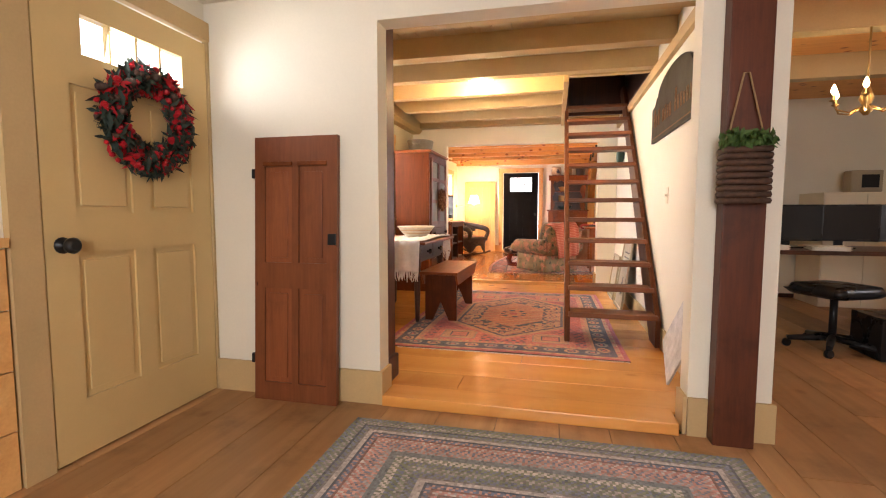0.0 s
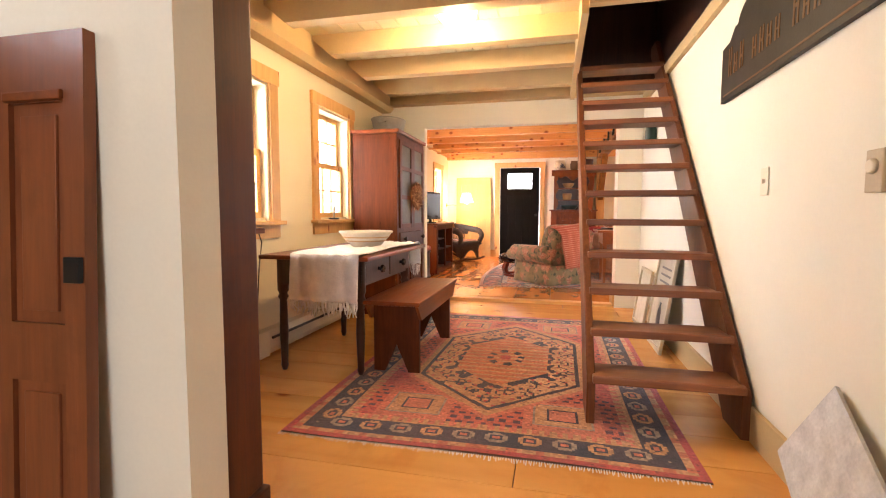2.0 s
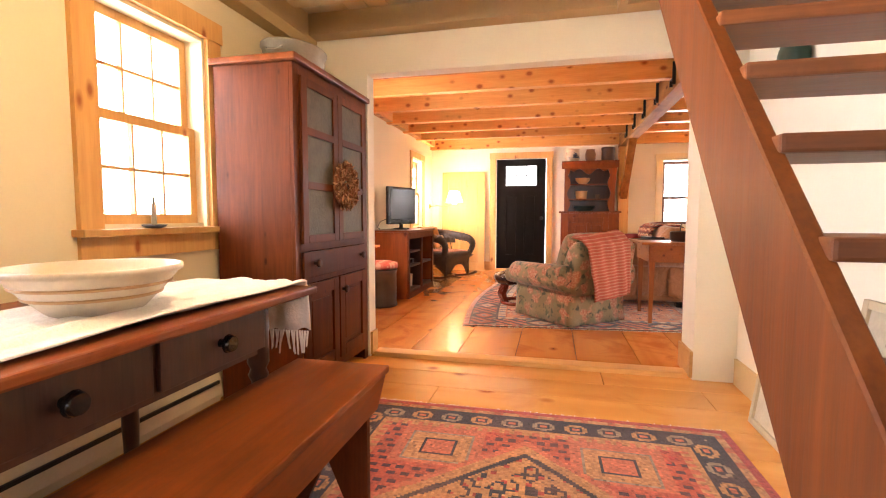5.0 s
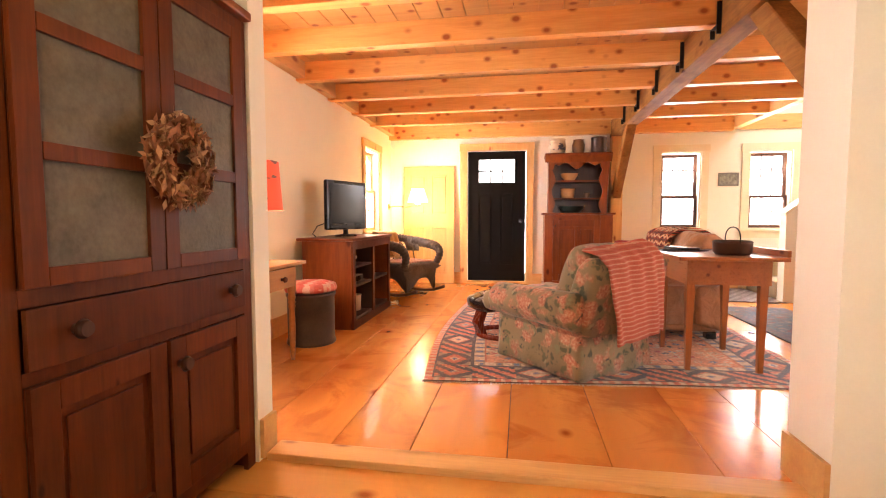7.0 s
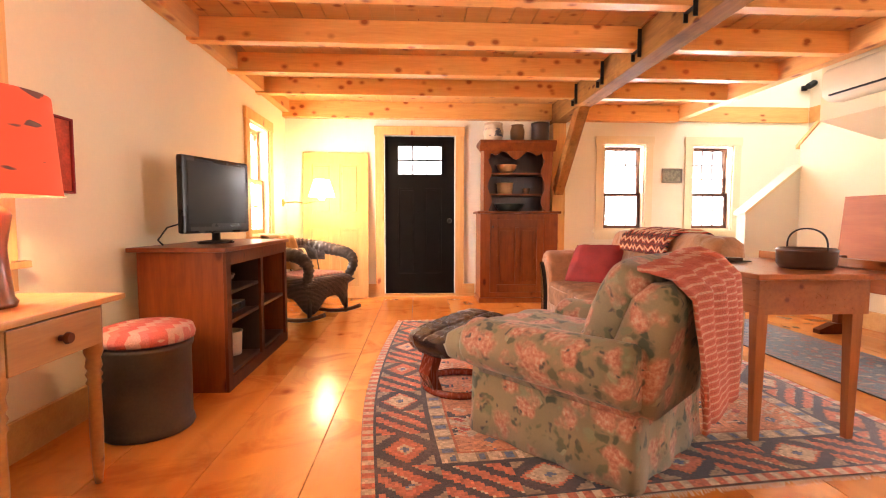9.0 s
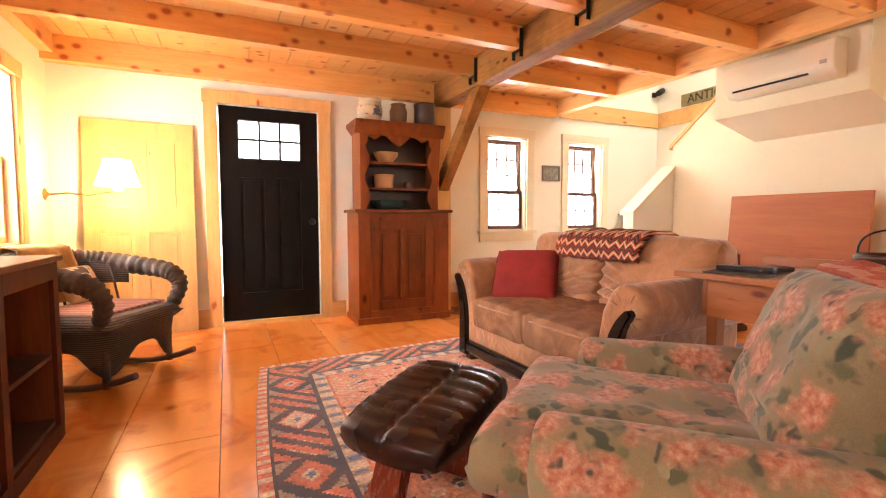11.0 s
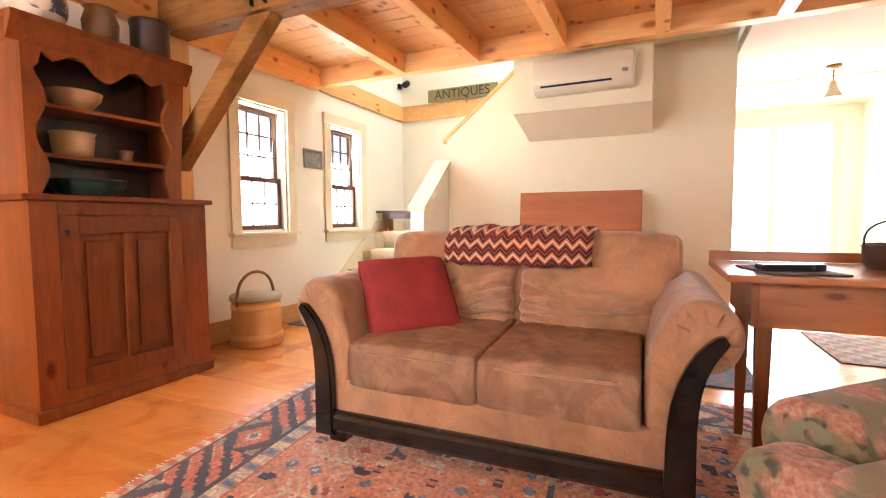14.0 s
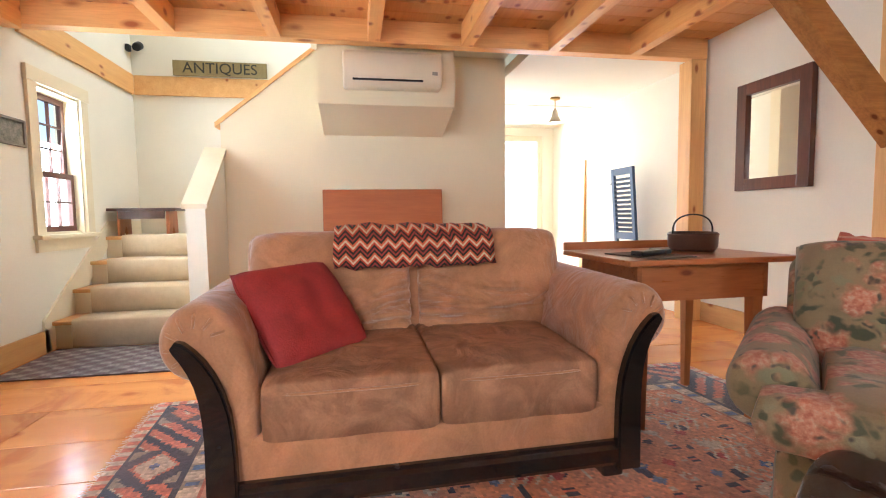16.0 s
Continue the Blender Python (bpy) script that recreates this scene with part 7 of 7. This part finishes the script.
def corner_cupboard():
    c = thing("linen_cupboard", "red-brown cupboard with drawers and pale upper doors", "cabinet", pose(-1.995, 2.70, 0))
    part("lower_body", boxes([(0, 0.62, 0, 0.02, 0, 0.88), (0, 0.62, 0.54, 0.56, 0, 0.88), (0, 0.02, 0.021, 0.539, 0.02, 0.88), (0.60, 0.62, 0.021, 0.539, 0.0, 0.08)]), HUTCHWOOD, c)
    part("ledge", B(0, 0.66, -0.01, 0.58, 0.882, 0.905, bev=0.005), REDWOOD_H, c)
    for y in (0.03, 0.285):
        d = part("drawer", B(0.621, 0.65, y, y + 0.245, 0.70, 0.872, bev=0.006), REDWOOD_H, c)
        part("knob", L([(0.01, 0), (0.009, 0.012), (0.022, 0.022), (0.016, 0.034)], 14, pose(0.65, y + 0.13, 0.785, 0, 90)), PEWTERKNOB, d, "dull metal knob")
        e = part("door", B(0.621, 0.64, y, y + 0.245, 0.085, 0.69, bev=0.005), HUTCHWOOD, c)
        part("panel", B(0.6405, 0.646, y + 0.05, y + 0.195, 0.16, 0.62, bev=0.002), HUTCHWOOD, e)
        part("knob", L([(0.008, 0), (0.007, 0.01), (0.016, 0.02), (0.01, 0.028)], 12, pose(0.64, y + (0.22 if y < 0.1 else 0.03), 0.42, 0, 90)), PEWTERKNOB, e, "dull metal knob")
        u = part("upper_door", B(0.56, 0.58, y, y + 0.245, 0.915, 1.82, bev=0.004), TABLEPINE, c, "paler pine upper door")
        part("panel", B(0.5805, 0.586, y + 0.05, y + 0.195, 0.99, 1.74, bev=0.002), TABLEPINE, u)
    part("upper_body", boxes([(0, 0.559, 0, 0.02, 0.906, 1.85), (0, 0.559, 0.54, 0.56, 0.906, 1.85), (0, 0.02, 0.021, 0.539, 0.906, 1.85)]), HUTCHWOOD, c)
    part("cornice", B(-0.0, 0.61, -0.01, 0.59, 1.851, 1.89, bev=0.008), REDWOOD_H, c)


corner_cupboard()

# ---------- stair wall things ----------
SIGNBLACK = plain("black_sign_board", (0.022, 0.016, 0.012), 0.5, 0.4, 6.0)
sn = thing("railway_sign", "black arched sign board with faded gilt letters", "sign", pose(0.778, 3.50, 1.54, 0, 0, -90))
arch = [(0.66, 0), (0.66, 0.27), (0.56, 0.28), (0.50, 0.33)] + [(0.46 * math.cos(math.pi * i / 18), 0.33 + 0.12 * math.sin(math.pi * i / 18)) for i in range(19)] + [(-0.50, 0.33), (-0.56, 0.28), (-0.66, 0.27), (-0.66, 0)]
part("board", P(arch, -0.022, 0, "y"), SIGNBLACK, sn)
part("gilt_edge", boxes([(-0.62, 0.62, -0.0245, -0.0225, 0.025, 0.033)]), GOLDPAINT, sn)
for i, w_ in enumerate((0.09, 0.06, 0.08, 0.0, 0.06, 0.07, 0.06, 0.06, 0.0, 0.10, 0.06, 0.06, 0.05, 0.06, 0.06, 0.05)):
    if w_:
        x = -0.56 + i * 0.072
        part("letter_bar", boxes([(x, x + 0.014, -0.0245, -0.0225, 0.11, 0.11 + w_ * 1.5), (x + 0.03, x + 0.042, -0.0245, -0.0225, 0.11, 0.11 + w_ * 1.5), (x + 0.015, x + 0.029, -0.0245, -0.0225, 0.11 + w_ * 0.6, 0.11 + w_ * 0.75)]), GOLDPAINT, sn)
sw = thing("light_switch", "white wall switch plate", "switch", pose(0.779, 3.63, 1.05, 0, 0, -90))
part("plate", B(-0.035, 0.035, -0.006, 0, 0, 0.115, bev=0.002), WHITEPLASTIC, sw)
part("toggle", B(-0.006, 0.006, -0.016, -0.006, 0.05, 0.068), WHITEPLASTIC, sw)
th = thing("thermostat", "small beige wall thermostat", "thermostat", pose(0.779, 2.90, 1.03, 0, 0, -90))
part("case", B(-0.035, 0.035, -0.028, 0, 0, 0.115, bev=0.004), plain("beige_plastic", (0.50, 0.40, 0.26), 0.5), th)
part("dial", L([(0.02, 0), (0.02, 0.008), (0.016, 0.012)], 18, pose(0, -0.028, 0.07, 90)), WHITEPLASTIC, th)
pa = thing("print_sheet", "white board with a grey leaf print on the floor", "artwork", pose(0.655, 2.86, 0.003, 0, 14, 0) @ pose(0, 0, 0.0, 28, 0, 0))
part("sheet", B(-0.012, 0.0, -0.02, 0.36, 0.0, 0.34, bev=0.001), plain("leaf_print", (0.62, 0.60, 0.57), 0.8, 0.35, 16.0), pa)
for y, w_, hh, lab, base in ((5.08, 0.52, 0.70, "framed cream print with a dark vase figure", (0.44, 0.38, 0.28)), (5.72, 0.46, 0.50, "framed pale print leaning behind", (0.52, 0.46, 0.34))):
    pc = frame_thing("leaning_picture", lab, "picture", pose(0.66, y, 0.004, 0, 0, -90) @ pose(0, 0, 0, -8), w_, hh, 0.03, 0.022, plain("pale_frame", (0.46, 0.38, 0.25), 0.5), plain("print_paper", base, 0.8, 0.18, 14.0), "print")
    if hh > 0.6:
        part("vase_figure", L([(0.03, 0.12), (0.06, 0.16), (0.05, 0.24), (0.018, 0.29), (0.03, 0.31)], 14, pose(0.02, -0.0115, 0.02) @ Matrix.Diagonal((1, 0.02, 1, 1))), BLACK, pc, "black vase figure")
        part("script_line", boxes([(-0.13, 0.15, -0.0118, -0.0105, 0.47 + 0.05 * i, 0.485 + 0.05 * i) for i in range(3)]), plain("grey_ink", (0.16, 0.14, 0.12), 0.8), pc)
gf = thing("green_plate", "dark green round flask hung on the wall", "plate", pose(0.778, 5.92, 1.66, 0, -90, 0))
part("disc", L([(0.07, 0), (0.10, 0.02), (0.10, 0.06), (0.075, 0.075), (0.03, 0.078)], 24), plain("dark_green_tin", (0.015, 0.035, 0.02), 0.4), gf)
cl = thing("ceiling_light", "lit flush ceiling light between joists", "lamp", pose(-0.70, 4.45, 2.299))
part("pan", L([(0.14, -0.025), (0.15, 0.0)], 24), BRASS, cl)
part("globe", L([(0.02, -0.13), (0.08, -0.115), (0.12, -0.075), (0.13, -0.026)], 24), glow("lit_globe", (1.0, 0.85, 0.55), 9.0), cl, "glowing glass globe").visible_shadow = False

# ---------- entry things ----------
od = thing("old_door", "narrow red-brown panelled door leaning on the wall", "door", pose(-1.605, 2.255, EZ, -2.6))
panel_door(od, 0.49, 1.44, 0.03, [(0.06, 0.225, 0.10, 0.62), (0.265, 0.43, 0.10, 0.62), (0.06, 0.225, 0.76, 1.28), (0.265, 0.43, 0.76, 1.28)], wood("old_door_wood", (0.29, 0.092, 0.032), (0.17, 0.046, 0.016), 2, 0.45, 0.2, 0.1, wear=0.4))
for x0 in (0.06, 0.265):
    part("moulding", B(x0 - 0.005, x0 + 0.17, -0.042, -0.031, 1.282, 1.305, bev=0.004), REDWOOD_H, od)
for z in (0.2, 1.22):
    part("hinge", boxes([(-0.022, -0.001, -0.028, -0.006, z, z + 0.05)]), BLACK, od, "black iron hinge")
part("rim_lock", B(0.443, 0.488, -0.045, -0.031, 0.86, 0.92, bev=0.003), BLACK, od, "black iron latch")
pw = thing("hanging_planter", "woven hanging basket with a green plant", "planter", pose(0.762, 2.228, 1.02))
bark = plain("brown_bark_weave", (0.085, 0.045, 0.03), 0.8, 0.5, 40.0, 0.6)
for i in range(9):
    z = 0.012 + 0.026 * i
    part("woven_band", T([(-0.085, -0.002, z), (-0.08, -0.075, z), (0.08, -0.075, z), (0.085, -0.002, z)], 0.0135, 6), bark, pw)
part("rope", T([(-0.075, -0.035, 0.235), (-0.01, -0.01, 0.54), (0.01, -0.01, 0.54), (0.075, -0.035, 0.235)], 0.004, 6), plain("jute_rope", (0.34, 0.22, 0.11), 0.9), pw)
bm = bmesh.new()
rng = random.Random(5)
for i in range(240):
    c = Vector((rng.uniform(-0.095, 0.095), rng.uniform(-0.10, -0.01), 0.225 + rng.uniform(0, 0.07)))
    mm = Matrix.Translation(c) @ Euler((rng.uniform(0, 6), rng.uniform(0, 6), rng.uniform(0, 6))).to_matrix().to_4x4()
    k = rng.uniform(0.012, 0.026)
    put(bm, [mm @ Vector(v) for v in ((-k, 0, 0), (0, k * 0.5, 0.2 * k), (k, 0, 0), (0, -k * 0.5, 0.2 * k))], [(0, 1, 2, 3)])
tagged(part("foliage", bm, plain("green_leaf", (0.07, 0.13, 0.03), 0.55, 0.4, 30.0), pw, "small green leaves"), kind="stuff")

# ---------- office beyond the post ----------
dk = thing("desk", "dark office desk with papers", "desk", pose(2.2, 4.65, EZ))
part("desktop", B(-0.95, 0.95, -0.36, 0.36, 0.70, 0.735, bev=0.005), DARKWOOD, dk)
for x in (-0.9, 0.84):
    part("side_panel", B(x, x + 0.04, -0.32, 0.32, 0, 0.699), DARKWOOD, dk)
for x, y, a, lab in ((1.95, 4.62, 0, "wide black monitor on the desk"), (2.36, 4.66, -14, "black monitor beside another"), (2.85, 4.58, -28, "black monitor turned aside")):
    mo = thing("monitor", lab, "monitor", pose(x, y, EZ + 0.736, 0, 0, a), "desk monitors")
    part("stand", boxes([(-0.1, 0.1, -0.08, 0.08, 0, 0.012), (-0.03, 0.03, 0.0, 0.03, 0.012, 0.16)]), PLASTIC, mo)
    part("bezel", B(-0.26, 0.26, -0.03, -0.002, 0.06, 0.37, bev=0.008), PLASTIC, mo)
    part("screen", B(-0.245, 0.245, -0.032, -0.0305, 0.08, 0.355), SCREEN, mo)
for x, y, a, n in ((1.70, 4.42, 8, 5), (2.15, 4.40, -15, 4), (2.9, 4.42, 30, 6)):
    pp = thing("paper_stack", "untidy stack of white papers", "paper", pose(x, y, EZ + 0.737, 0, 0, a), "papers on the desk")
    part("sheets", boxes([(-0.12 + 0.01 * (i % 3), 0.12 + 0.01 * (i % 2), -0.15, 0.15, 0.008 * i, 0.008 * i + 0.006) for i in range(n)]), PAPER, pp)
oc = thing("office_chair", "black office chair on a five-star base", "chair", pose(2.05, 4.05, EZ, 0, 0, 25))
for i in range(5):
    a = 2 * math.pi * i / 5
    part("base_arm", T([(0, 0, 0.10), (0.28 * math.cos(a), 0.28 * math.sin(a), 0.07)], [0.03, 0.02], 8), PLASTIC, oc)
    part("castor", L([(0.03, -0.015), (0.032, 0), (0.03, 0.015)], 12, pose(0.28 * math.cos(a), 0.28 * math.sin(a), 0.033, 90)), PLASTIC, oc)
part("column", T([(0, 0, 0.08), (0, 0, 0.42)], 0.025, 10), BLACK, oc)
cushion("seat", 0.48, 0.46, 0.10, pose(0, 0, 0.46), PLASTIC, oc, "", 0.0, 5.0, 0.3, 10)
fc = thing("file_cabinet", "white metal cabinet against the wall", "cabinet", pose(3.25, 6.2, EZ))
part("body", B(-0.4, 0.4, -0.25, 0.28, 0, 1.26, bev=0.006), WHITEPLASTIC, fc)
part("door", B(-0.39, -0.003, -0.262, -0.252, 0.02, 1.24), WHITEPLASTIC, fc)
part("door", B(0.003, 0.39, -0.262, -0.252, 0.02, 1.24), WHITEPLASTIC, fc)
rd = thing("radio", "small beige radio on the cabinet", "radio", pose(3.28, 6.1, EZ + 1.261))
part("case", B(-0.15, 0.15, -0.08, 0.08, 0, 0.24, bev=0.02), plain("beige_radio", (0.40, 0.34, 0.24), 0.5), rd)
part("speaker", B(-0.05, 0.11, -0.084, -0.0805, 0.05, 0.19), BLACK, rd)
bx = thing("storage_box", "black box with a folded cloth on top", "box", pose(2.42, 3.98, EZ))
part("box", B(-0.2, 0.2, -0.18, 0.18, 0, 0.30, bev=0.008), PLASTIC, bx)
ch = thing("chandelier", "brass chandelier with lit candle bulbs", "chandelier", pose(1.90, 3.55, 1.66))
part("chain", T([(0, 0, 0.12), (0, 0, 0.67)], 0.006, 6), BRASS, ch)
part("hub", L([(0.012, -0.06), (0.035, -0.03), (0.02, 0.0), (0.04, 0.04), (0.012, 0.12)], 16), BRASS, ch)
for i in range(6):
    a = math.pi * i / 3
    c_, s_ = math.cos(a), math.sin(a)
    arm = part("arm", T([(0.02 * c_, 0.02 * s_, 0.0), (0.09 * c_, 0.09 * s_, -0.04), (0.16 * c_, 0.16 * s_, -0.02), (0.18 * c_, 0.18 * s_, 0.03)], 0.006, 6), BRASS, ch)
    part("candle_cup", L([(0.008, 0.03), (0.026, 0.04), (0.01, 0.045), (0.009, 0.075)], 10, pose(0.18 * c_, 0.18 * s_, 0)), BRASS, arm)
    part("flame_bulb", L([(0.006, 0.076), (0.016, 0.095), (0.013, 0.115), (0.003, 0.14)], 10, pose(0.18 * c_, 0.18 * s_, 0)), BULBGLOW, arm, "lit flame bulb").visible_shadow = False


# ---------- floor planks ----------
plank_floor("floor_entry", -2.1, 0.96, -2.6, 2.32, EZ, 0.27, 2.6, FLOOR_F, "worn brown wide-plank floor", seed=3)
plank_floor("floor_office", 0.96, 4.2, -2.6, 6.52, EZ, 0.27, 2.6, FLOOR_F, "worn brown wide-plank floor", seed=4)
plank_floor("floor_dining", -2.0, 0.78, 2.45, 6.56, 0.0, 0.27, 3.0, FLOOR_D, "honey pine plank floor", along="x", seed=5)
plank_floor("floor_living", -2.45, 3.3, 6.56, 11.95, FZ, 0.36, 3.4, FLOOR_L, "glossy orange pine wide-plank floor", seed=6)
plank_floor("floor_hall", 3.3, 5.6, 6.56, 8.5, FZ, 0.36, 3.4, FLOOR_L, "glossy orange pine wide-plank floor", seed=7)
